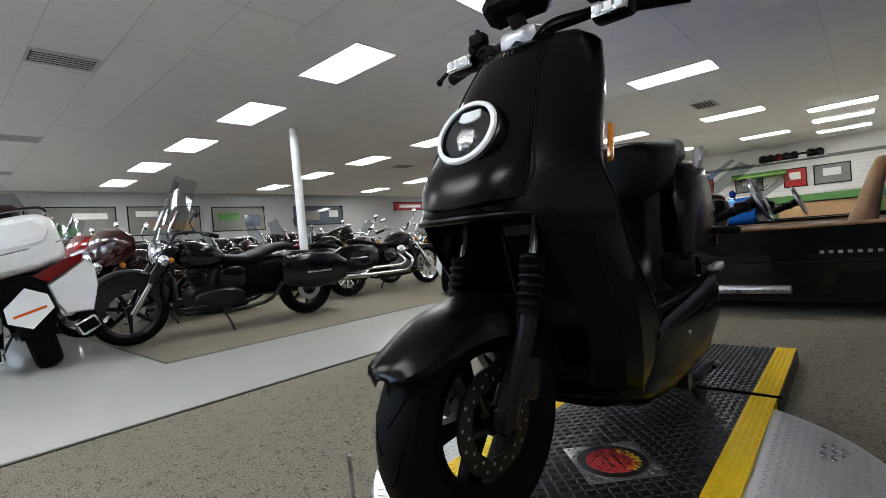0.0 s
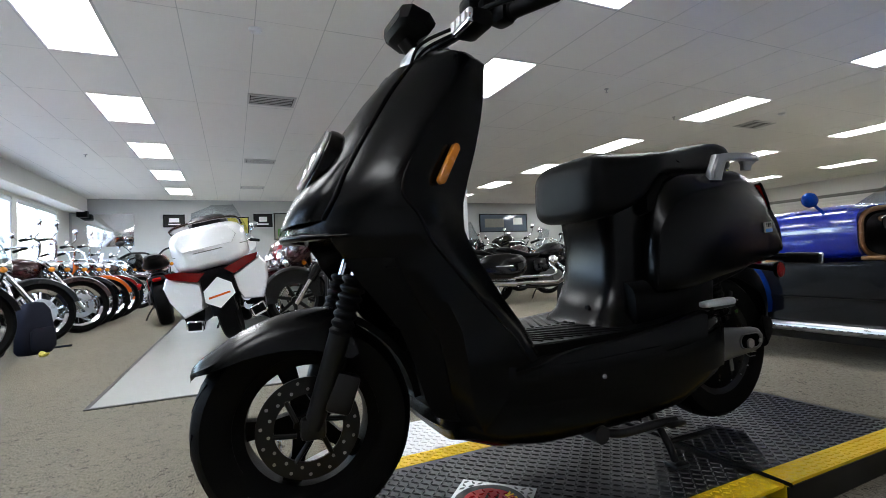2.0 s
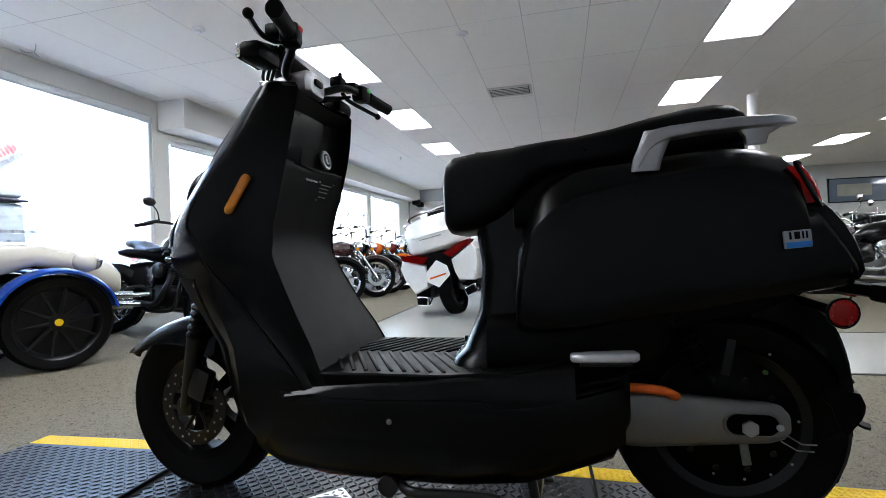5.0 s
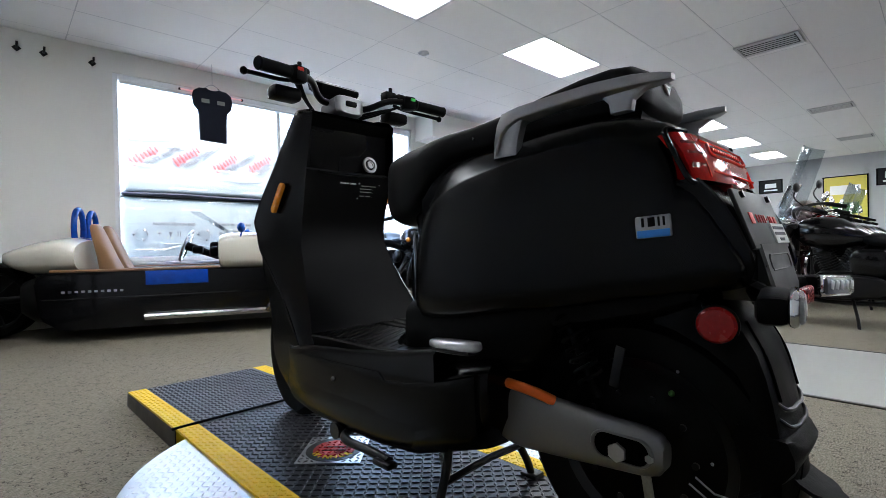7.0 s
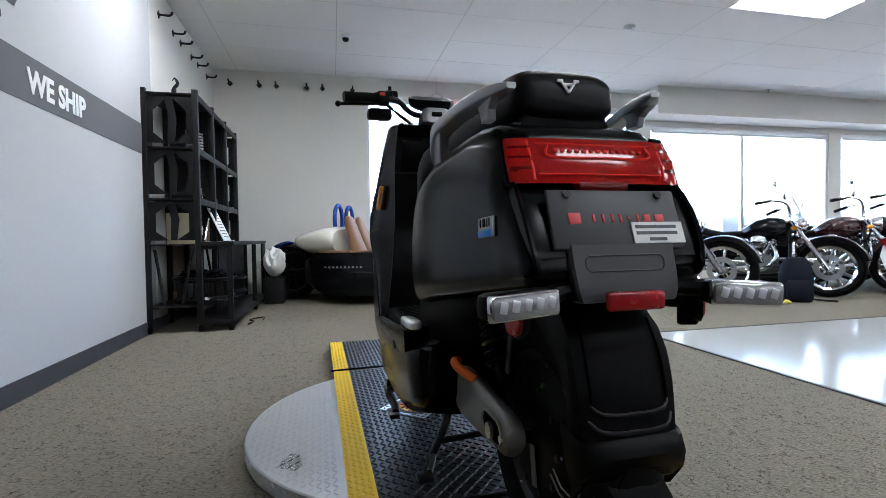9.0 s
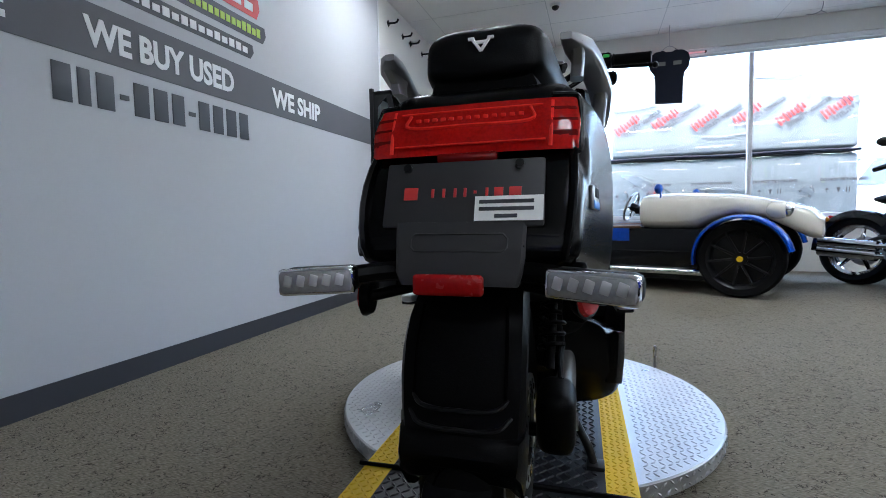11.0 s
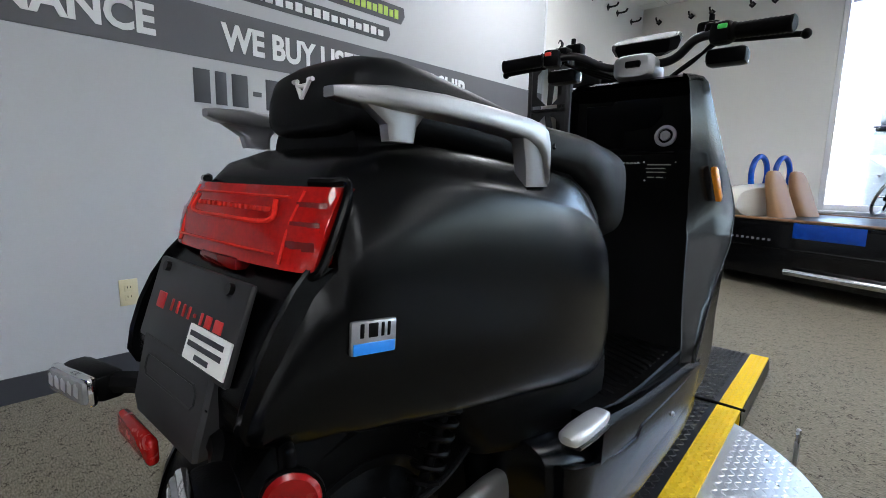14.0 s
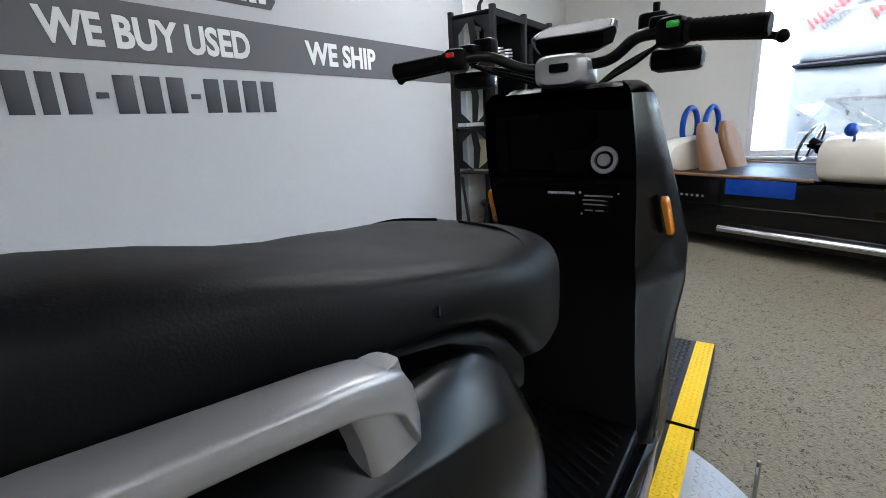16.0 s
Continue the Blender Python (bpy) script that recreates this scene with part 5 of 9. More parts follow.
# wheels
def wheel(parent, name, c, r, w, rim_r, spokes, tyre="rubber", rim="blackmetal", adder=sp, disc=0.0, spoke_w=0.03, grooves=True):
    """A wheel with its axle along x."""
    mm = Matrix.Translation(c) @ AXLE
    b = bmesh.new()
    hw = w / 2
    lathe(b, [(rim_r + 0.004, -hw * 0.72), (rim_r + 0.02, -hw * 0.92), (r * 0.90, -hw), (r * 0.965, -hw * 0.72), (r * 0.992, -hw * 0.38), (r, 0.0), (r * 0.992, hw * 0.38), (r * 0.965, hw * 0.72), (r * 0.90, hw), (rim_r + 0.02, hw * 0.92), (rim_r + 0.004, hw * 0.72)], mm, 56, closed=True)
    if grooves:
        grv = bmesh.new()
        for k in range(14):
            for s in (-1, 1):
                a = 2 * math.pi * (k + (0.5 if s > 0 else 0)) / 14
                pts = []
                for q in range(7):
                    u = q / 6
                    z = hw * (0.10 + 0.66 * u)
                    f = 1.0 - 0.008 * (z / hw / 0.38) ** 2 if z < hw * 0.38 else 0.992 - 0.027 * (z / hw - 0.38) / 0.34
                    o = 0.30 * u ** 1.6
                    pts.append(mm @ Vector(((r * f - 0.0017) * math.cos(a + o), (r * f - 0.0017) * math.sin(a + o), s * z)))
                tube(grv, pts, 0.0026, 6)
    wh = adder(name, b, tyre, parent)
    if grooves:
        tagged(adder("tread_groove", grv, "treadblack", wh), kind="stuff")
    b = bmesh.new()
    lathe(b, [(rim_r - 0.018, -hw * 0.62), (rim_r + 0.006, -hw * 0.80), (rim_r + 0.008, -hw * 0.66), (rim_r - 0.006, -hw * 0.45), (rim_r - 0.010, 0), (rim_r - 0.006, hw * 0.45), (rim_r + 0.008, hw * 0.66), (rim_r + 0.006, hw * 0.80), (rim_r - 0.018, hw * 0.62), (rim_r - 0.022, 0)], mm, 48, closed=True)
    adder("rim", b, rim, wh)
    for k in range(spokes):
        a = 2 * math.pi * k / spokes + 0.3
        b = bmesh.new()
        d, t = Vector((math.cos(a), math.sin(a), 0)), Vector((-math.sin(a), math.cos(a), 0))
        loft(b, [[mm @ (d * q + t * s1 * ww + Vector((0, 0, s2 * hh))) for s1, s2 in ((-1, -1), (1, -1), (1, 1), (-1, 1))] for q, ww, hh in ((0.03, spoke_w * 0.7, 0.018), (rim_r * 0.5, spoke_w * 0.42, 0.014), (rim_r - 0.012, spoke_w * 0.62, 0.016))])
        adder("spoke", b, rim, wh)
    b = bmesh.new()
    rod(b, mm @ Vector((0, 0, -hw * 0.95)), mm @ Vector((0, 0, hw * 0.95)), 0.032, n=24)
    rod(b, mm @ Vector((0, 0, -hw * 1.5)), mm @ Vector((0, 0, hw * 1.5)), 0.012, n=16)
    adder("hub", b, rim, wh)
    if disc:
        b = bmesh.new()
        s = -hw * 0.98
        lathe(b, [(disc * 0.66, s - 0.003), (disc, s - 0.003), (disc, s + 0.003), (disc * 0.66, s + 0.003)], mm, 48, closed=True)
        dd = adder("brake_disc", b, "blackmetal", wh, "dark drilled brake disc")
        # bright pins paint the light background showing through the drilled holes
        b = bmesh.new()
        for k in range(30):
            a = 2 * math.pi * k / 30
            q = disc * (0.76 if k % 2 else 0.90)
            rod(b, mm @ Vector((q * math.cos(a), q * math.sin(a), s - 0.0036)), mm @ Vector((q * math.cos(a), q * math.sin(a), s + 0.0036)), 0.0038, n=8)
        tagged(adder("drill_hole", b, "silver", dd), kind="stuff")
        for k in range(6):
            b = bmesh.new()
            a = 2 * math.pi * k / 6
            rod(b, mm @ Vector((0.03 * math.cos(a), 0.03 * math.sin(a), s)), mm @ Vector((disc * 0.70 * math.cos(a + 0.4), disc * 0.70 * math.sin(a + 0.4), s)), 0.006, n=8)
            adder("disc_arm", b, "blackmetal", wh)
    return wh


STEER = Matrix.Translation((0, 0.32, 0)) @ Matrix.Rotation(radians(-5), 4, "Z") @ Matrix.Translation((0, -0.32, 0))


def fp(name, bm, mat, parent=None, label="", **k):
    """A part that turns with the fork."""
    bmesh.ops.transform(bm, matrix=STEER, verts=bm.verts)
    return sp(name, bm, mat, parent, label, **k)


FW, RW = (0.0, 0.455, 0.324), (0.0, -0.908, 0.346)
wheel(scooter, "front_wheel", FW, 0.243, 0.108, 0.152, 5, rim="plastic", adder=fp, disc=0.112, spoke_w=0.036)
wheel(scooter, "rear_wheel", RW, 0.243, 0.118, 0.155, 0, disc=0.0)
bm = bmesh.new()
lathe(bm, [(0.0, -0.062), (0.085, -0.060), (0.125, -0.050), (0.150, -0.035), (0.150, 0.035), (0.125, 0.050), (0.085, 0.060), (0.0, 0.062)], Matrix.Translation(RW) @ AXLE, 44)
motor = sp("hub_motor", bm, "plastic", label="black hub motor in the rear wheel")
for k in range(10):
    a = 2 * math.pi * k / 10
    for s in (-1, 1):
        bm = bmesh.new()
        rod(bm, (s * 0.052, RW[1] + 0.10 * math.cos(a), RW[2] + 0.10 * math.sin(a)), (s * 0.0605, RW[1] + 0.10 * math.cos(a), RW[2] + 0.10 * math.sin(a)), 0.006, n=10)
        sp("motor_bolt", bm, "blackmetal", motor)
bm = bmesh.new()
lathe(bm, [(0.062, 0.064), (0.095, 0.064), (0.095, 0.069), (0.062, 0.069)], Matrix.Translation(RW) @ AXLE, 40, closed=True)
rdisc = sp("rear_brake_disc", bm, "steel", label="steel drilled rear brake disc")
# near-black dots stand in for the dark inside of the holes
for k in range(16):
    a = 2 * math.pi * k / 16
    bm = bmesh.new()
    rod(bm, (0.0685, RW[1] + 0.080 * math.cos(a), RW[2] + 0.080 * math.sin(a)), (0.0697, RW[1] + 0.080 * math.cos(a), RW[2] + 0.080 * math.sin(a)), 0.006, n=10)
    sp("drill_hole", bm, "treadblack", rdisc)
bm = bmesh.new()
box(bm, (0.118, -0.972, 0.402), (0.060, 0.088, 0.105), 0.022, Matrix.Rotation(radians(12), 4, "X"), 3)
cal = sp("rear_caliper", bm, "plastic", label="black rear brake caliper")
bm = bmesh.new()
tube(bm, [(0.125, -0.96, 0.455), (0.12, -0.90, 0.470), (0.12, -0.82, 0.478), (0.11, -0.74, 0.50)], 0.005, 8)
sp("hose", bm, "rubber", cal)

# front mudguard: a short hood, flared and rounded at the tip
HOOD = [(0.690, 0.466, 0.028, 0.008), (0.686, 0.474, 0.050, 0.012), (0.672, 0.487, 0.070, 0.022), (0.650, 0.502, 0.081, 0.032), (0.620, 0.522, 0.087, 0.042), (0.585, 0.541, 0.090, 0.050), (0.550, 0.556, 0.092, 0.058), (0.510, 0.569, 0.094, 0.066), (0.470, 0.577, 0.096, 0.074), (0.430, 0.582, 0.097, 0.085), (0.390, 0.580, 0.096, 0.100), (0.360, 0.572, 0.092, 0.100), (0.345, 0.560, 0.086, 0.080)]
bm = bmesh.new()
rings = []
for y, z, w, skirt in HOOD:
    half = [(0.25, 0.0), (0.55, 0.005), (0.80, 0.016), (0.95, 0.6 * skirt), (1.0, skirt)]
    out = [(x * w, z - d) for x, d in half]
    inn = [(x * w * 0.93, z - d - 0.007) for x, d in half]
    inn[-1] = (w * 0.955, z - skirt)
    rings.append([Vector((x, y, v)) for x, v in out + inn[::-1]] + [Vector((-x, y, v)) for x, v in inn + out[::-1]])
loft(bm, rings)
fp("front_mudguard", bm, "matte", label="matte black front mudguard", angle=45)
bm = bmesh.new()
loft(bm, [[Vector((x, FW[1] + math.cos(radians(a)) * q, FW[2] + math.sin(radians(a)) * q)) for x, q in ((-0.062, 0.245), (-0.058, 0.262), (0.058, 0.262), (0.062, 0.245), (0.05, 0.252), (-0.05, 0.252))] for a in range(108, 176, 8)])
fp("splash_guard", bm, "rubber", angle=50)
# fork
for sx in (-1, 1):
    top, mid, low = Vector((sx * 0.104, 0.318, 0.745)), Vector((sx * 0.104, 0.388, 0.525)), Vector((sx * 0.078, 0.448, 0.330))
    bm = bmesh.new()
    rod(bm, top, mid, 0.0125)
    fk = fp("fork_leg", bm, "chrome", label="blue-tinted chrome fork tube with a rubber gaiter")
    d = mid - top
    q = d.to_track_quat("Z", "Y").to_matrix().to_4x4()
    bm = bmesh.new()
    prof = []
    for i in range(7):
        prof += [(0.020, i / 7), (0.0285 - 0.0005 * i, (i + 0.35) / 7), (0.0285 - 0.0005 * i, (i + 0.6) / 7)]
    lathe(bm, [(r_, h * 0.135) for r_, h in prof + [(0.020, 1.0)]], Matrix.Translation(top + d * 0.42) @ q, 20)
    fp("gaiter", bm, "vinyl", fk)
    bm = bmesh.new()
    rod(bm, mid - d * 0.05, low, 0.024, 0.022)
    box(bm, low, (0.036, 0.055, 0.05), 0.012)
    fp("slider", bm, "blackmetal", fk)
bm = bmesh.new()
box(bm, (-0.092, 0.385, 0.40), (0.034, 0.06, 0.09), 0.012, Matrix.Rotation(radians(20), 4, "X"))
fp("brake_caliper", bm, "blackmetal")
bm = bmesh.new()
tube(bm, [(-0.092, 0.385, 0.44), (-0.07, 0.36, 0.52), (-0.03, 0.335, 0.62), (0.0, 0.32, 0.73)], 0.0045, 8)
fp("brake_hose", bm, "rubber")
bm = bmesh.new()
box(bm, (0, 0.30, 0.755), (0.25, 0.05, 0.03), 0.01)
rod(bm, (0, 0.30, 0.74), (0, 0.16, 1.16), 0.03)
sp("fork_yoke", bm, "blackmetal")

# rear mudguard, hugger and swing arms
P2 = lambda x, q, d: Vector((x, RW[1] + math.cos(radians(d)) * q, RW[2] + math.sin(radians(d)) * q))
# y, z on the centre line, half width
GUARD = [(-0.95, 0.655, 0.073), (-1.02, 0.64, 0.08), (-1.062, 0.618, 0.084), (-1.088, 0.592, 0.087), (-1.106, 0.56, 0.088), (-1.118, 0.525, 0.088), (-1.127, 0.49, 0.087), (-1.135, 0.455, 0.085), (-1.141, 0.432, 0.084), (-1.15, 0.424, 0.087), (-1.158, 0.41, 0.087), (-1.154, 0.398, 0.084), (-1.146, 0.388, 0.082), (-1.143, 0.372, 0.077)]
bm = bmesh.new()
rings = []
for k, (y, z, w) in enumerate(GUARD):
    a, b = GUARD[max(0, k - 1)], GUARD[min(len(GUARD) - 1, k + 1)]
    n = Vector((0, b[1] - a[1], a[0] - b[0])).normalized()
    n = (n + Vector((0, -(y - RW[1]), -(z - RW[2]))).normalized() * 1.5).normalized()
    o = Vector((0, y, z))
    rings.append([o + Vector((x * w, 0, 0)) + n * d for x, d in ((-1, 0.075), (-1, 0.028), (-0.93, 0.013), (-0.7, 0.004), (-0.3, 0), (0.3, 0), (0.7, 0.004), (0.93, 0.013), (1, 0.028), (1, 0.075), (0.94, 0.075), (0.86, 0.026), (0.3, 0.010), (-0.3, 0.010), (-0.86, 0.026), (-0.94, 0.075))])
loft(bm, rings)
sp("rear_mudguard", bm, "plastic", label="black rear mudguard", angle=32)
# tongue-shaped rubber flap curling back below it
bm = bmesh.new()
loft(bm, [[Vector((x * w, y + abs(x) ** 2 * 0.012, z + t)) for x, t in ((-1, 0), (-0.6, -0.001), (0, -0.002), (0.6, -0.001), (1, 0), (0.96, 0.005), (0, 0.004), (-0.96, 0.005))] for y, z, w in ((-1.128, 0.378, 0.044), (-1.142, 0.366, 0.047), (-1.157, 0.354, 0.048), (-1.172, 0.345, 0.046), (-1.186, 0.340, 0.040), (-1.193, 0.338, 0.031), (-1.197, 0.337, 0.018))])
sp("mud_flap", bm, "rubber", label="dark grey rubber mud flap", angle=50)
for z, y, w in ((0.440, -1.1420, 0.056), (0.464, -1.1365, 0.054)):
    bm = bmesh.new()
    tube(bm, [(-w * 1.25, y + 0.016, z + 0.016), (-w, y + 0.004, z + 0.004), (-w * 0.5, y - 0.001, z), (0, y - 0.001, z), (w * 0.5, y - 0.001, z), (w, y + 0.004, z + 0.004), (w * 1.25, y + 0.016, z + 0.016)], 0.0032, 8)
    sp("flap_crease", bm, "blackmetal")
for sx in (-1, 1):
    bm = bmesh.new()
    tube(bm, [(sx * 0.060, -1.085, 0.594), (sx * 0.063, -1.112, 0.540), (sx * 0.063, -1.128, 0.480)], 0.0022, 6)
    sp("mudguard_groove", bm, "treadblack")
bm = bmesh.new()
tube(bm, [(-0.074, -1.109, 0.700), (0.074, -1.109, 0.700), (0.079, -1.113, 0.690), (0.074, -1.119, 0.676), (-0.074, -1.119, 0.676), (-0.079, -1.113, 0.690), (-0.074, -1.109, 0.700)], 0.0022, 6, 3)
sp("bracket_emboss", bm, "matte")
for sx in (-1, 1):
    bm = bmesh.new()
    AR = [(-0.640, 0.372, 0.030), (-0.648, 0.372, 0.072), (-0.665, 0.372, 0.100), (-0.690, 0.373, 0.114), (-0.72, 0.374, 0.118), (-0.80, 0.375, 0.106), (-0.88, 0.376, 0.092), (-0.955, 0.377, 0.080), (-0.978, 0.378, 0.066), (-0.988, 0.378, 0.040)]
    loft(bm, [sring(y, 0.018, z - h / 2, z + h / 2, 24, 3, cx=sx * 0.124) for y, z, h in AR])
    arm = sp("swing_arm", bm, "grey_cast", label="grey cast swing arm", angle=50)
    slot = lambda f, q: [Vector((sx * q, -0.920 + f * (0.030 * (1 if math.cos(a) > 0 else -1)) + 0.024 * f * math.cos(a), 0.377 + 0.024 * f * math.sin(a))) for a in (2 * math.pi * (k + 0.5) / 28 for k in range(28))]
    bm = bmesh.new()
    loft(bm, [slot(1.0, 0.138), slot(1.0, 0.1445), slot(0.97, 0.1465), slot(0.90, 0.1465), slot(0.87, 0.1445), slot(0.87, 0.138)], caps=False)
    sp("slot_rim", bm, "grey_cast", arm)
    bm = bmesh.new()
    loft(bm, [slot(0.88, 0.138), slot(0.88, 0.1432)])
    sp("axle_slot", bm, "treadblack", arm)
    bm = bmesh.new()
    rod(bm, (sx * 0.138, -0.915, 0.370), (sx * 0.150, -0.915, 0.370), 0.016, n=6)
    sp("axle_nut", bm, "steel", arm)
    bm = bmesh.new()
    rod(bm, (sx * 0.138, -0.968, 0.374), (sx * 0.147, -0.968, 0.374), 0.007, n=6)
    sp("adjuster_bolt", bm, "steel", arm)
    bm = bmesh.new()
    a, b = Vector((sx * 0.10, -0.86, 0.44)), Vector((sx * 0.105, -0.78, 0.62))
    rod(bm, a, b, 0.008)
    sh = sp("shock_absorber", bm, "plastic")
    bm = bmesh.new()
    d = b - a
    u, v = d.orthogonal().normalized(), d.cross(d.orthogonal()).normalized()
    tube(bm, [a + d * (0.15 + 0.8 * k / 72) + (u * math.cos(k * 0.698) + v * math.sin(k * 0.698)) * 0.022 for k in range(73)], 0.0042, 6, 0)
    sp("spring", bm, "plastic", sh)
bm = bmesh.new()
tube(bm, [(-0.14, -0.685, 0.442), (-0.155, -0.712, 0.446), (-0.155, -0.755, 0.442), (-0.13, -0.785, 0.424)], 0.010, 10)
sp("motor_cable", bm, "orangecable", label="orange motor cable sleeve")
for y, z, a in ((-0.895, 0.50, 12), (-0.93, 0.30, -8)):
    bm = bmesh.new()
    box(bm, (-0.098 if z > 0.4 else -0.066, y, z), (0.004, 0.018, 0.075), 0.002, Matrix.Rotation(radians(a), 4, "X"))
    sp("maker_label", bm, "blackmetal" if z > 0.4 else "signgrey")
for z0, n in ((0.0, 2),):
    for sx in (-1, 1):
        for k in range(n):
            bm = bmesh.new()
            tube(bm, [(sx * 0.0665, -1.000 - 0.010 * k, 0.318 + 0.014 * k), (sx * 0.0665, -1.030 - 0.008 * k, 0.300 + 0.014 * k), (sx * 0.0665, -1.060 - 0.006 * k, 0.300 + 0.014 * k)], 0.0016, 6, 0)
            sp("cover_groove", bm, "silver")
        for y, z in ((-0.985, 0.50), (-1.035, 0.36), (-1.02, 0.27), (-0.87, 0.24), (-0.93, 0.232), (-0.98, 0.245)):
            bm = bmesh.new()
            ball(bm, (sx * 0.064, y, z), 0.0028, 8, 5)
            sp("cover_screw", bm, "silver")
# green LED dot by the motor, its light given only as green colour
bm = bmesh.new()
ball(bm, (-0.066, -0.975, 0.462), 0.0055, 10, 6)
sp("valve_cap", bm, "signgreen", label="small green cap")
# stands
bm = bmesh.new()
for sx in (-1, 1):
    tube(bm, [(sx * 0.09, -0.46, 0.30), (sx * 0.12, -0.485, 0.22), (sx * 0.165, -0.50, 0.135), (sx * 0.18, -0.505, 0.092)], 0.011, 10)
    box(bm, (sx * 0.185, -0.505, 0.087), (0.045, 0.05, 0.012), 0.004)
tube(bm, [(-0.14, -0.495, 0.175), (0, -0.50, 0.185), (0.14, -0.495, 0.175)], 0.009, 8)
tube(bm, [(-0.16, -0.50, 0.14), (-0.18, -0.57, 0.15), (-0.20, -0.63, 0.16)], 0.008, 8)
sp("centre_stand", bm, "blackmetal", label="black tubular centre stand, down")
bm = bmesh.new()
tube(bm, [(-0.19, -0.20, 0.245), (-0.245, -0.24, 0.240), (-0.245, -0.36, 0.240), (-0.25, -0.43, 0.240)], 0.011, 10)
rod(bm, (-0.15, -0.19, 0.245), (-0.245, -0.19, 0.245), 0.022)
box(bm, (-0.255, -0.42, 0.236), (0.03, 0.06, 0.014), 0.005)
sp("side_stand", bm, "blackmetal", label="black side stand, folded up")
bm = bmesh.new()
for k in range(18):
    lathe(bm, [(0.009, -0.003), (0.012, 0.0), (0.009, 0.003)], Matrix.Translation((-0.115, -0.445 - 0.002 * k, 0.29 - 0.0075 * k)), 10)
tagged(sp("stand_spring", bm, "steel"), kind="stuff")
for sx in (-1, 1):
    bm = bmesh.new()
    ball(bm, (sx * 0.250, -0.20, 0.385), 0.006, 10, 6)
    sp("side_screw", bm, "silver")

# handlebar group, turned a little
HB = Matrix.Translation((0.0, 0.153, 1.184)) @ Matrix.Rotation(radians(1.5), 4, "Z")


def hb(name, bm, mat, parent=None, label="", **k):
    for v in bm.verts:
        v.co.x *= 0.93
    bmesh.ops.transform(bm, matrix=HB, verts=bm.verts)
    return sp(name, bm, mat, parent, label, **k)


bm = bmesh.new()
loft(bm, [sring(y, w, z0, z1, 24, 4) for y, w, z0, z1 in ((0.03, 0.030, -0.01, 0.02), (0.02, 0.055, -0.02, 0.035), (-0.03, 0.062, -0.02, 0.045), (-0.075, 0.060, -0.015, 0.05), (-0.085, 0.045, -0.01, 0.045))])
bars = hb("steering_head_cover", bm, "silver", label="silver handlebar clamp cover")
bm = bmesh.new()
box(bm, (0, -0.083, 0.022), (0.045, 0.02, 0.018), 0.005)
hb("clamp_slot", bm, "plastic", bars)
bm = bmesh.new()
rod(bm, (0, 0.0, -0.04), (0, -0.02, 0.0), 0.045)
hb("stem", bm, "blackmetal")
bm = bmesh.new()
tube(bm, [(-0.365, -0.165, 0.045), (-0.25, -0.135, 0.055), (-0.17, -0.10, 0.060), (-0.11, -0.05, 0.035), (-0.06, -0.03, 0.028), (0.06, -0.03, 0.028), (0.11, -0.05, 0.035), (0.17, -0.10, 0.060), (0.25, -0.135, 0.055), (0.365, -0.165, 0.045)], 0.0115, 12)
bar = hb("handlebar", bm, "blackmetal", label="black tubular handlebar")
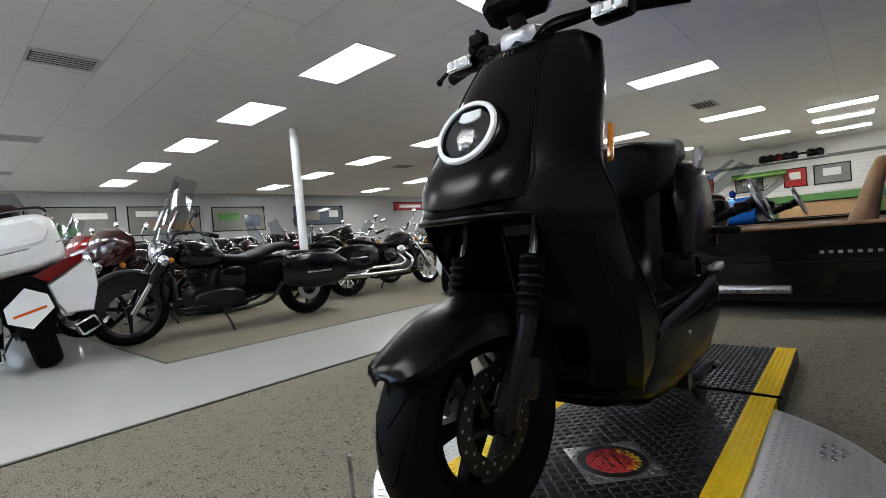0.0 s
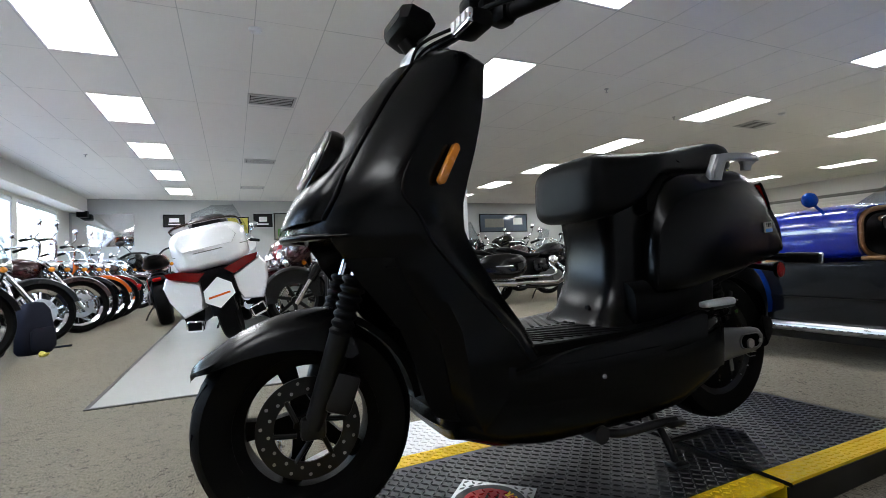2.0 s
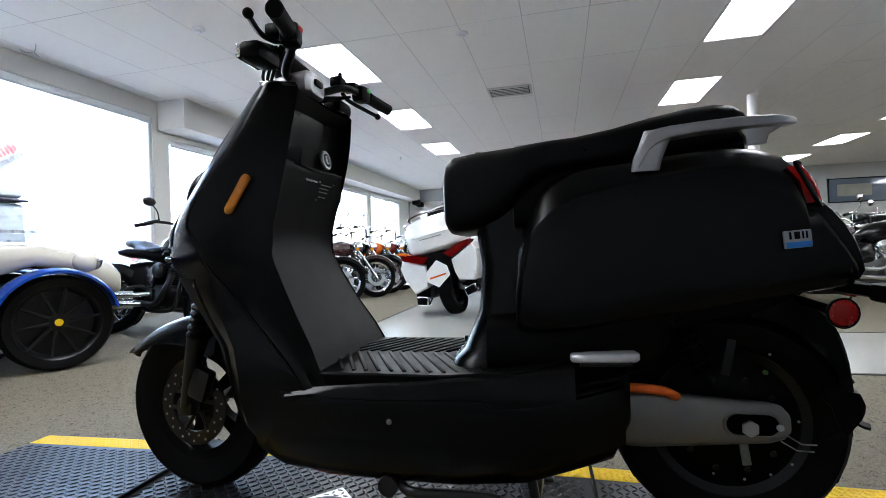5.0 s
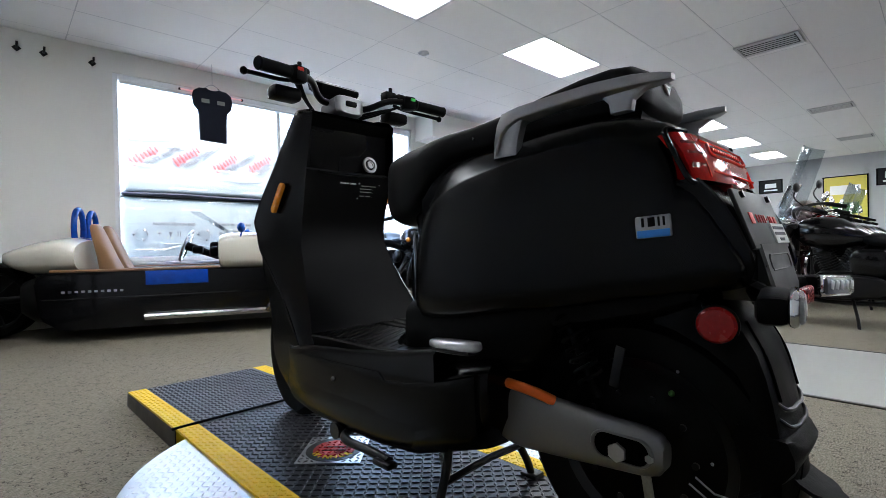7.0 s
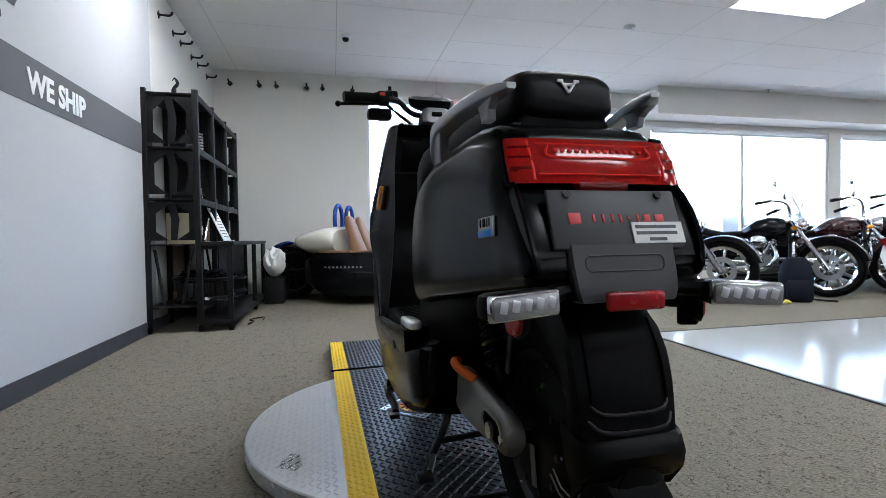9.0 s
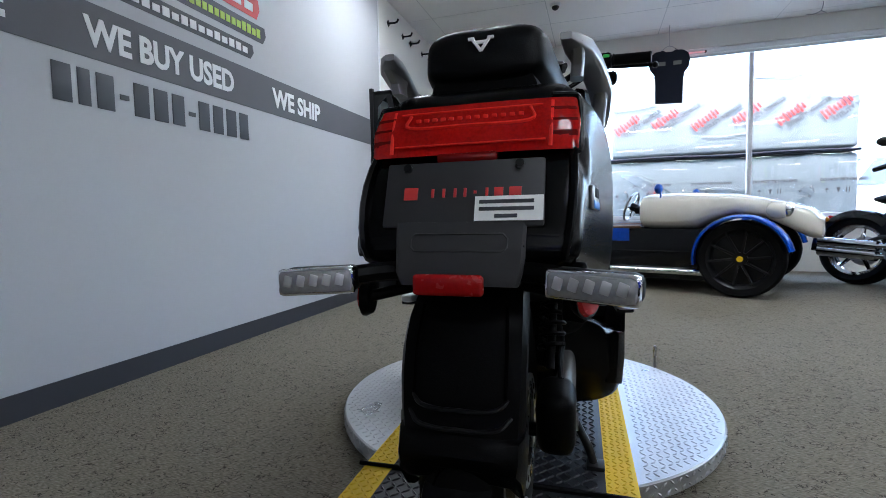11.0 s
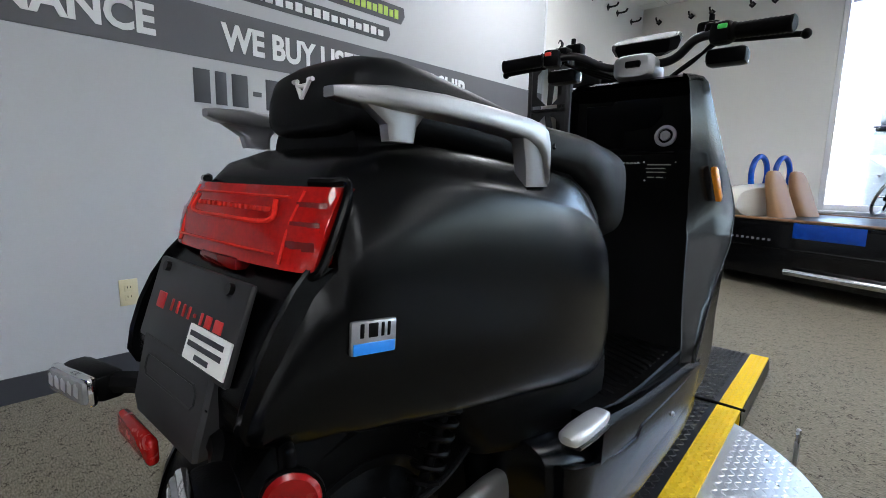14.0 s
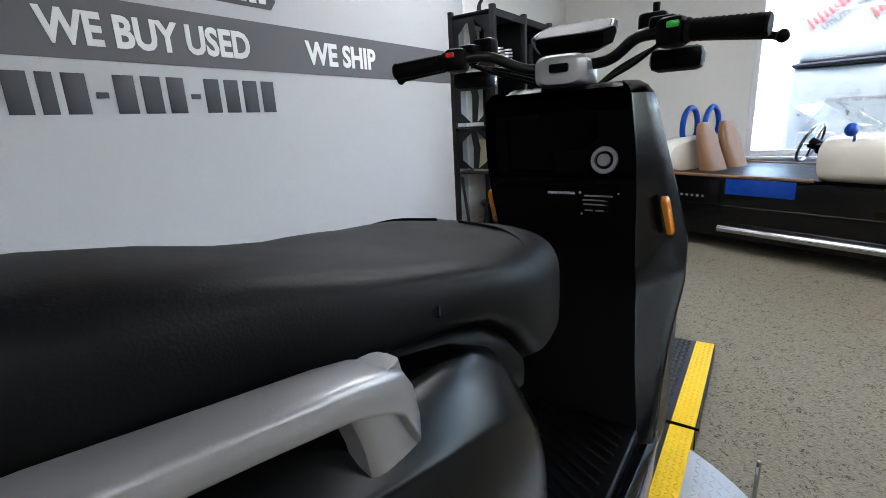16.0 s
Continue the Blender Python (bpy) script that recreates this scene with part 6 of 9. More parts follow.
for sx in (-1, 1):
    g0, g1 = Vector((sx * 0.262, -0.138, 0.0545)), Vector((sx * 0.388, -0.171, 0.043))
    bm = bmesh.new()
    d = g1 - g0
    prof = [(0.0, 0), (0.021, 0)] + [(0.0185 if i % 2 else 0.0170, 0.06 + 0.88 * i / 21) for i in range(22)] + [(0.019, 0.97), (0.016, 1.0), (0.0, 1.0)]
    lathe(bm, [(r_, h * d.length) for r_, h in prof], Matrix.Translation(g0) @ d.to_track_quat("Z", "Y").to_matrix().to_4x4(), 20)
    hb("grip", bm, "rubber", bar)
    bm = bmesh.new()
    box(bm, (sx * 0.235, -0.128, 0.056), (0.052, 0.046, 0.050), 0.012, Matrix.Rotation(radians(-14 * sx), 4, "Z"))
    box(bm, (sx * 0.215, -0.10, 0.075), (0.05, 0.05, 0.026), 0.008)
    sw = hb("switch_pod", bm, "plastic", bar)
    bm = bmesh.new()
    box(bm, (sx * 0.238, -0.153, 0.066), (0.022, 0.006, 0.011), 0.003)
    hb("switch_button", bm, "greenbtn" if sx > 0 else "redbtn", sw)
    bm = bmesh.new()
    box(bm, (sx * 0.19, -0.07, 0.085), (0.055, 0.04, 0.035), 0.009)
    hb("brake_reservoir", bm, "plastic", bar)
    bm = bmesh.new()
    tube(bm, [(sx * 0.21, -0.075, 0.058), (sx * 0.27, -0.075, 0.05), (sx * 0.36, -0.105, 0.038), (sx * 0.405, -0.125, 0.030)], 0.0065, 8)
    ball(bm, (sx * 0.407, -0.126, 0.0295), 0.011, 12, 8)
    hb("brake_lever", bm, "plastic", bar, "black brake lever")
    bm = bmesh.new()
    box(bm, (sx * 0.235, -0.05, 0.018), (0.10, 0.055, 0.042), 0.014)
    fi = hb("front_indicator", bm, "plastic", None, "clear front indicator under the handlebar")
    bm = bmesh.new()
    box(bm, (sx * 0.235, -0.020, 0.018), (0.092, 0.014, 0.034), 0.006)
    hb("lens", bm, "chrome", fi)
    for k in range(3):
        bm = bmesh.new()
        box(bm, (sx * (0.208 + 0.027 * k), -0.012, 0.018), (0.020, 0.006, 0.022), 0.003)
        hb("led_cell", bm, "white", fi)
    for k, (o, q) in enumerate(((0.0, 0.0), (0.012, 0.008), (-0.01, -0.006))):
        bm = bmesh.new()
        tube(bm, [(sx * 0.21, -0.09 + o, 0.045), (sx * 0.15, -0.03 + o, 0.025 + q), (sx * 0.09, 0.015 + o, 0.005 + q), (sx * 0.03, 0.03, -0.03)], 0.0042, 7)
        hb("cable", bm, "rubber", bar)
    bm = bmesh.new()
    rod(bm, (sx * 0.195, -0.075, 0.10), (sx * 0.195, -0.075, 0.118), 0.007)
    hb("mirror_plug", bm, "rubber", bar)
# dash
DM = HB @ Matrix.Translation((0.0, 0.015, 0.095)) @ Matrix.Rotation(radians(24), 4, "X")
hexa = [(-0.074, -0.044), (0.074, -0.044), (0.094, -0.018), (0.087, 0.030), (0.061, 0.048), (-0.061, 0.048), (-0.087, 0.030), (-0.094, -0.018)]
bm = bmesh.new()
loft(bm, [[DM @ Vector((x * k, y * k, z)) for x, y in hexa] for z, k in ((-0.032, 0.62), (-0.02, 0.9), (0.0, 1.0), (0.010, 0.99), (0.014, 0.95))])
dash = sp("dashboard", bm, "plastic", label="hexagonal dark display with a pale rim", angle=30)
bm = bmesh.new()
loft(bm, [[DM @ Vector((x * k, y * k, z)) for x, y in hexa] for z, k in ((0.0142, 0.86), (0.0155, 0.85))])
sp("display", bm, "screenblack", dash)
bm = bmesh.new()
tube(bm, [DM @ Vector((x * 0.90, y * 0.90, 0.0145)) for x, y in hexa + hexa[:1]], 0.0022, 6, 0)
sp("display_rim", bm, "silver", dash)
bm = bmesh.new()
rod(bm, HB @ Vector((0, -0.005, 0.03)), DM @ Vector((0, 0, -0.03)), 0.022)
sp("dash_mount", bm, "blackmetal")

# ---- vehicles round the turntable ----
def adder(root):
    def add(name, bm, mat, parent=None, label="", smooth=True, angle=38):
        return part(name, bm, M[mat], parent or root, label, smooth, angle)
    return add


def bike_wheel(add, root, name, x, r, w, rim_r, spokes, rim="chrome", discs=(1, -1), sw=0.022, disc_r=0.14):
    """A motorcycle wheel with its axle along y."""
    turn = Matrix.Translation((x, 0, r)) @ Matrix.Rotation(math.pi / 2, 4, "X")
    hw = w / 2
    b = bmesh.new()
    lathe(b, [(rim_r, -hw * 0.75), (r * 0.88, -hw), (r * 0.96, -hw * 0.8), (r * 0.992, -hw * 0.4), (r, 0), (r * 0.992, hw * 0.4), (r * 0.96, hw * 0.8), (r * 0.88, hw), (rim_r, hw * 0.75)], turn, 44, closed=True)
    wh = add(name, b, "rubber", root)
    b = bmesh.new()
    lathe(b, [(rim_r - 0.022, -hw * 0.5), (rim_r + 0.006, -hw * 0.8), (rim_r + 0.004, 0), (rim_r + 0.006, hw * 0.8), (rim_r - 0.022, hw * 0.5), (rim_r - 0.026, 0)], turn, 40, closed=True)
    add("rim", b, rim, wh)
    for k in range(spokes):
        a = 2 * math.pi * k / spokes + 0.2
        b = bmesh.new()
        rod(b, turn @ Vector((0.03 * math.cos(a), 0.03 * math.sin(a), hw * 0.3 * (-1) ** k if spokes > 14 else 0)), turn @ Vector(((rim_r - 0.01) * math.cos(a), (rim_r - 0.01) * math.sin(a), 0)), sw if spokes < 15 else 0.003, sw * 0.7 if spokes < 15 else 0.003, n=6)
        add("spoke", b, rim, wh)
    b = bmesh.new()
    rod(b, turn @ Vector((0, 0, -hw)), turn @ Vector((0, 0, hw)), 0.045, n=20)
    add("hub", b, rim, wh)
    for s in discs:
        b = bmesh.new()
        lathe(b, [(disc_r * 0.62, s * hw * 0.95 - 0.003), (disc_r, s * hw * 0.95 - 0.003), (disc_r, s * hw * 0.95 + 0.003), (disc_r * 0.62, s * hw * 0.95 + 0.003)], turn, 36, closed=True)
        add("brake_disc", b, "steel", wh)
    return wh


def guard(x, r, rr, w, a0, a1, skirt=0.06, n=14):
    """A curved mudguard over a wheel at x."""
    b = bmesh.new()
    rings = []
    for k in range(n + 1):
        a = radians(a0 + (a1 - a0) * k / n)
        c, s = math.cos(a), math.sin(a)
        P = lambda y, q: Vector((x + c * q, y, r + s * q))
        rings.append([P(-w, rr - skirt), P(-w, rr - 0.015), P(-w * 0.7, rr), P(0, rr + 0.008), P(w * 0.7, rr), P(w, rr - 0.015), P(w, rr - skirt), P(w * 0.9, rr - skirt), P(w * 0.6, rr - 0.012), P(-w * 0.6, rr - 0.012), P(-w * 0.9, rr - skirt)])
    loft(b, rings)
    return b


def ovals(rows, n=22, p=2.6):
    """Rings across x: (x, half width, z0, z1)."""
    out = []
    for x, w, z0, z1 in rows:
        out.append([Vector((x, v.x, v.z)) for v in sring(0, w, z0, z1, n, p)])
    return out


def motorcycle(m, label, tank="blackgloss", metal="chrome", style="cruiser", windshield=False, bags=False, fairing=None, fork="chrome", rim="chrome", wheel_spokes=10, r=0.32, wb=1.62, tag=False, bars=0.0, lean=0.0, seat_mat="vinyl", group="showroom motorcycles", wide=0.13, fender=None):
    root = thing("motorcycle", m @ pose(0, 0, 0, lean), label, "motorcycle", group)
    add = adder(root)
    xf, xr = wb / 2, -wb / 2
    naked = style == "naked"
    bike_wheel(add, root, "front_wheel", xf, r, 0.12 if not naked else 0.115, r - 0.085, wheel_spokes, rim, (1, -1) if naked else (1,))
    bike_wheel(add, root, "rear_wheel", xr, r - 0.005, 0.17, r - 0.10, wheel_spokes, rim, (-1,))
    # fork from the axle up to the yoke
    rake = 0.36 if not naked else 0.26
    top = Vector((xf - rake, 0, 0.86 if not naked else 0.90))
    for s in (-1, 1):
        b = bmesh.new()
        lo = Vector((xf - 0.0, s * 0.095, r))
        tp = top + Vector((0, s * 0.095, 0))
        rod(b, lo.lerp(tp, 0.45), tp, 0.022)
        f = add("fork_leg", b, fork, root)
        b = bmesh.new()
        rod(b, lo - Vector((0, 0, 0.03)), lo.lerp(tp, 0.5), 0.031, 0.028)
        add("fork_slider", b, "chrome" if not naked else "blackmetal", f)
    if style == "tourer":
        add("front_fender", guard(xf, r, r + 0.04, 0.095, -4, 172, 0.17, 18), tank, root, "full front fender")
        for s in (-1, 1):
            b = bmesh.new()
            rod(b, Vector((xf - rake * 0.42, s * 0.105, r + (top.z - r) * 0.42)), top + Vector((0.02, s * 0.105, -0.02)), 0.048, 0.056, n=18)
            add("fork_cover", b, tank, root)
    else:
        add("front_fender", guard(xf, r, r + 0.035, 0.078, 15 if not naked else 35, 150 if not naked else 120), tank if not naked else "plastic", root)
    b = bmesh.new()
    box(b, top - Vector((0, 0, 0.02)), (0.07, 0.25, 0.04), 0.012)
    box(b, top - Vector((-0.06, 0, 0.18)), (0.07, 0.25, 0.035), 0.012)
    add("fork_yoke", b, "blackmetal" if naked else metal, root)
    # headlight
    hl = top + (Vector((0.31, 0, -0.06)) if fairing else Vector((0.13, 0, -0.06)))
    b = bmesh.new()
    HMm = Matrix.Translation(hl) @ Matrix.Rotation(math.pi / 2, 4, "Y") @ Matrix.Scale(1.3 if style == "tourer" else 1.0, 4)
    lathe(b, [(0.0, -0.11), (0.05, -0.10), (0.085, -0.03), (0.092, 0.02), (0.086, 0.03)], HMm, 28)
    h = add("headlight", b, "chrome" if not naked else "plastic", root)
    b = bmesh.new()
    lathe(b, [(0.086, 0.028), (0.06, 0.038), (0.0, 0.045)], HMm, 28)
    add("lens", b, "chrome", h)
    if style == "tourer":
        for s in (-1, 1):
            b = bmesh.new()
            ball(b, hl + Vector((-0.02, s * 0.17, -0.05)), (0.05, 0.055, 0.055))
            add("passing_lamp", b, "chrome", root)
    # handlebar, grips, levers, mirrors
    hz = top.z + 0.14 + bars
    b = bmesh.new()
    tube(b, [(top.x - 0.26, -0.40, hz - 0.04), (top.x - 0.14, -0.31, hz), (top.x - 0.02, -0.13, hz - 0.02), (top.x, 0, top.z + 0.04), (top.x - 0.02, 0.13, hz - 0.02), (top.x - 0.14, 0.31, hz), (top.x - 0.26, 0.40, hz - 0.04)], 0.014, 10)
    hbx = add("handlebar", b, metal if not naked else "blackmetal", root)
    for s in (-1, 1):
        b = bmesh.new()
        rod(b, (top.x - 0.16, s * 0.32, hz - 0.006), (top.x - 0.28, s * 0.415, hz - 0.045), 0.019)
        add("grip", b, "rubber", hbx)
        b = bmesh.new()
        tube(b, [(top.x - 0.10, s * 0.29, hz + 0.02), (top.x - 0.13, s * 0.35, hz + 0.0), (top.x - 0.2, s * 0.41, hz - 0.03)], 0.006, 6)
        add("lever", b, metal if not naked else "blackmetal", hbx)
        b = bmesh.new()
        mx = Vector((top.x - 0.10, s * 0.40, hz + 0.17))
        tube(b, [(top.x - 0.12, s * 0.29, hz + 0.01), (top.x - 0.07, s * 0.34, hz + 0.09), mx], 0.006, 6)
        ball(b, mx, (0.022, 0.058, 0.04))
        add("mirror", b, "blackmetal" if naked or metal == "blackmetal" else "chrome", root)
        b = bmesh.new()
        ball(b, (top.x + 0.06, s * 0.18, top.z - 0.11), (0.032, 0.028, 0.028))
        add("front_indicator", b, "amber", root)
    # tank, seat, rear fender
    b = bmesh.new()
    tz = 0.80 if not naked else 0.86
    loft(b, ovals([(top.x + 0.01, 0.06, tz - 0.06, tz + 0.03), (top.x - 0.06, wide * 1.05, tz - 0.14, tz + 0.085), (top.x - 0.18, wide * 1.28, tz - 0.17, tz + 0.105), (top.x - 0.32, wide * 1.15, tz - 0.17, tz + 0.075), (top.x - 0.44, wide * 0.66, tz - 0.14, tz - 0.01), (top.x - 0.50, wide * 0.4, tz - 0.13, tz - 0.06)]))
    tk = add("fuel_tank", b, tank, root)
    b = bmesh.new()
    rod(b, (top.x - 0.14, 0, tz + 0.085), (top.x - 0.14, 0, tz + 0.098), 0.035, n=20)
    add("filler_cap", b, metal, tk)
    sx = top.x - 0.46
    b = bmesh.new()
    sz = 0.70 if not naked else 0.80
    loft(b, ovals([(sx + 0.03, 0.07, sz - 0.02, sz + 0.05), (sx - 0.06, 0.13, sz - 0.05, sz + 0.045), (sx - 0.2, 0.165, sz - 0.06, sz + 0.035), (sx - 0.33, 0.165, sz - 0.05, sz + 0.07), (sx - 0.40, 0.13, sz - 0.02, sz + 0.10), (sx - 0.52, 0.12, sz + 0.03, sz + 0.13), (sx - 0.66, 0.105, sz + 0.05, sz + 0.14), (sx - 0.74, 0.06, sz + 0.08, sz + 0.12)]))
    add("seat", b, seat_mat, root)
    add("rear_fender", guard(xr, r, r + 0.045, 0.105, 45, 185 if not naked else 120, 0.08), fender or (tank if not naked else "plastic"), root)
    b = bmesh.new()
    box(b, (xr - r * 0.80, 0, r + 0.30), (0.05, 0.10, 0.05), 0.015)
    add("tail_light", b, "redlens", root)
    for s in (-1, 1):
        b = bmesh.new()
        ball(b, (xr - r * 0.6, s * 0.20, r + 0.27), (0.03, 0.026, 0.026))
        add("rear_indicator", b, "amber" if not naked else "redlens", root)
    # frame and engine
    b = bmesh.new()
    for s in (-1, 1):
        tube(b, [(top.x, s * 0.04, top.z - 0.08), (top.x + 0.02, s * 0.12, 0.45), (top.x - 0.06, s * 0.13, 0.23), (xr + 0.55, s * 0.13, 0.23), (xr + 0.30, s * 0.13, 0.45), (xr, s * 0.13, r)], 0.019, 8)
    tube(b, [(top.x, 0, top.z - 0.04), (sx + 0.1, 0, 0.68), (xr + 0.2, 0, 0.62)], 0.024, 8)
    add("frame", b, "blackmetal", root)
    ex = top.x - 0.26
    pm0 = metal
    b = bmesh.new()
    loft(b, [[Vector((v.x * 1.0 + ex - 0.06, y, v.z)) for v in sring(0, 0.21, 0.22, 0.46, 20, 3)] for y in (-0.13, -0.15, 0.15, 0.13)])
    rod(b, (ex + 0.04, -0.17, 0.34), (ex + 0.04, 0.17, 0.34), 0.09, n=24)
    rod(b, (ex - 0.18, -0.165, 0.35), (ex - 0.18, 0.165, 0.35), 0.075, n=24)
    eng = add("engine", b, "blackmetal" if metal == "blackmetal" else "grey_cast", root)
    for tilt, ox in ((24, 0.05), (-24, -0.09)) if not naked else ((10, 0.0),):
        d = Vector((math.sin(radians(tilt)), 0, math.cos(radians(tilt))))
        base = Vector((ex - 0.03 + ox * 0.5, 0, 0.42))
        b = bmesh.new()
        q = d.to_track_quat("Z", "Y").to_matrix().to_4x4()
        prof = []
        for k in range(9):
            prof += [(0.085, 0.02 + k * 0.021), (0.085, 0.027 + k * 0.021), (0.062, 0.029 + k * 0.021), (0.062, 0.040 + k * 0.021)]
        lathe(b, [(0.0, 0.0), (0.06, 0.0)] + prof + [(0.07, 0.215), (0.06, 0.245), (0.0, 0.25)], Matrix.Translation(base) @ q, 22)
        add("cylinder", b, "blackmetal" if metal == "blackmetal" else "chrome", eng)
    b = bmesh.new()
    ball(b, (ex - 0.02, -0.17, 0.60), (0.09, 0.045, 0.075))
    add("air_cleaner", b, metal, eng)
    b = bmesh.new()
    box(b, (top.x + 0.04, 0, 0.48), (0.035, 0.22, 0.26), 0.01, Matrix.Rotation(radians(-12), 4, "Y"))
    add("radiator", b, "plastic", root)
    # side covers, cases and the dark mass under the seat
    b = bmesh.new()
    loft(b, ovals([(ex - 0.16, 0.09, 0.34, 0.62), (ex - 0.22, 0.125, 0.30, 0.68), (xr + 0.34, 0.13, 0.30, 0.70), (xr + 0.20, 0.10, 0.40, 0.68)], 20, 3.4))
    add("under_seat_case", b, "plastic", root)
    for s in (-1, 1):
        b = bmesh.new()
        loft(b, [[Vector((v.x + ex - 0.24, s * y, v.z)) for v in sring(0, 0.13 * k, 0.53 - 0.11 * k, 0.53 + 0.11 * k, 20, 3)] for y, k in ((0.12, 1.0), (0.155, 1.0), (0.165, 0.88))])
        add("side_cover", b, tank, root)
        if not naked:
            b = bmesh.new()
            tube(b, [(top.x + 0.05, s * 0.06, 0.62), (top.x + 0.06, s * 0.26, 0.56), (top.x + 0.07, s * 0.30, 0.42), (top.x + 0.04, s * 0.24, 0.28), (top.x + 0.0, s * 0.13, 0.24)], 0.014, 8)
            add("crash_bar", b, pm0, root)
    b = bmesh.new()
    loft(b, [[Vector((v.x + ex - 0.10, y, v.z)) for v in sring(0, 0.25 * k, 0.34 - 0.095 * k, 0.34 + 0.095 * k, 24, 2.6)] for y, k in ((0.14, 1.0), (0.185, 1.0), (0.20, 0.86))])
    add("primary_cover", b, "chrome" if metal == "chrome" else "blackmetal", eng)
    b = bmesh.new()
    tube(b, [(top.x + 0.02, 0.10, top.z), (top.x + 0.06, 0.14, 0.72), (top.x - 0.02, 0.12, 0.58), (ex, 0.10, 0.62)], 0.007, 6)
    tube(b, [(top.x + 0.02, -0.10, top.z), (top.x + 0.07, -0.15, 0.74), (top.x - 0.0, -0.10, 0.60), (ex, -0.08, 0.64)], 0.007, 6)
    add("cable", b, "rubber", root)
    # exhaust
    pm = metal if metal != "blackmetal" else "blackmetal"
    for k, z in enumerate((0.27, 0.36) if not naked else (0.28,)):
        b = bmesh.new()
        tube(b, [(ex + 0.10 - 0.16 * k, -0.10, 0.56), (ex + 0.16 - 0.16 * k, -0.19, 0.42), (ex + 0.02 - 0.12 * k, -0.20, z), (ex - 0.28, -0.20, z), (xr + 0.2, -0.205, z)], 0.026, 10)
        add("exhaust_pipe", b, pm, root)
        b = bmesh.new()
        rod(b, (xr + 0.25, -0.205, z), (xr - 0.22, -0.21, z + 0.025), 0.045, 0.05, n=20)
        add("muffler", b, pm, root)
    b = bmesh.new()
    tube(b, [(ex - 0.12, 0.14, 0.24), (ex - 0.16, 0.24, 0.12), (ex - 0.18, 0.30, 0.012)], 0.012, 8)
    box(b, (ex - 0.18, 0.31, 0.008), (0.05, 0.05, 0.012), 0.003)
    add("side_stand", b, "blackmetal", root)
    for s in (-1, 1):
        b = bmesh.new()
        box(b, (ex + 0.16, s * 0.27, 0.30), (0.22, 0.10, 0.02), 0.008) if not naked else rod(b, (ex - 0.25, s * 0.12, 0.33), (ex - 0.25, s * 0.24, 0.33), 0.012)
        add("footboard" if not naked else "footpeg", b, "blackmetal", root)
    if bags:
        for s in (-1, 1):
            b = bmesh.new()
            loft(b, [[Vector((v.x, v.y, v.z)) for v in ring] for ring in [[Vector((x, s * 0.24 + u.x, u.z)) for u in sring(0, w, z0, z1, 22, 3.6)] for x, w, z0, z1 in ((xr + 0.42, 0.05, 0.46, 0.64), (xr + 0.34, 0.09, 0.38, 0.69), (xr + 0.10, 0.11, 0.33, 0.72), (xr - 0.20, 0.11, 0.34, 0.70), (xr - 0.36, 0.08, 0.40, 0.62))]])
            bag = add("saddlebag", b, bags, root, "hard saddlebag")
            b = bmesh.new()
            box(b, (xr + 0.02, s * 0.345, 0.52), (0.30, 0.012, 0.022), 0.006)
            add("bag_trim", b, "chrome", bag)
    if fairing:
        b = bmesh.new()
        rows = [(top.x + 0.30, 0.10, top.z - 0.10, top.z + 0.06), (top.x + 0.25, 0.20, top.z - 0.15, top.z + 0.18), (top.x + 0.16, 0.30, top.z - 0.14, top.z + 0.27), (top.x + 0.06, 0.36, top.z - 0.08, top.z + 0.28), (top.x + 0.0, 0.37, top.z - 0.02, top.z + 0.24)]
        loft(b, ovals(rows, 26, 3.0))
        add("fairing", b, fairing, root, "batwing front fairing")
    if windshield:
        b = bmesh.new()
        rows = []
        for k in range(9):
            t = k / 8
            w = (0.34 if style == "tourer" else 0.29) * (1 - 0.30 * t * t)
            x = top.x + 0.14 - 0.22 * t
            z = top.z + 0.02 + 0.64 * t
            rows.append([Vector((x - 0.10 * abs(u) ** 2, w * u, z - 0.06 * abs(u) * t)) for u in [-1 + j / 6 for j in range(13)]] + [Vector((x - 0.10 * abs(u) ** 2 - 0.005, w * u, z - 0.06 * abs(u) * t)) for u in [1 - j / 6 for j in range(13)]])
        loft(b, rows)
        ws = add("windshield", b, "windscreen", root, "tall clear windshield")
        ws.visible_shadow = False
        # strips behind the windshield; the white one paints reflected window light
        for s in (-1, 1):
            b = bmesh.new()
            box(b, (top.x + 0.03, s * 0.20, top.z + 0.24), (0.012, 0.06, 0.20), 0.005, Matrix.Rotation(radians(-24), 4, "Y"))
            add("windshield_bracket", b, "white" if s < 0 else "chrome", root)
    if tag:
        b = bmesh.new()
        box(b, (top.x + 0.09, 0.06, top.z + 0.12), (0.004, 0.13, 0.18), 0, Matrix.Rotation(radians(14), 4, "Y"))
        add("price_tag", b, "paper", root, "white paper price tag")
    return root


def place(xf, yf, heading, wb=1.62):
    """The pose of a bike whose front wheel stands at (xf, yf); heading in degrees from +x."""
    c, s = math.cos(radians(heading)), math.sin(radians(heading))
    return pose(xf - c * wb / 2, yf - s * wb / 2, 0, rz=heading)


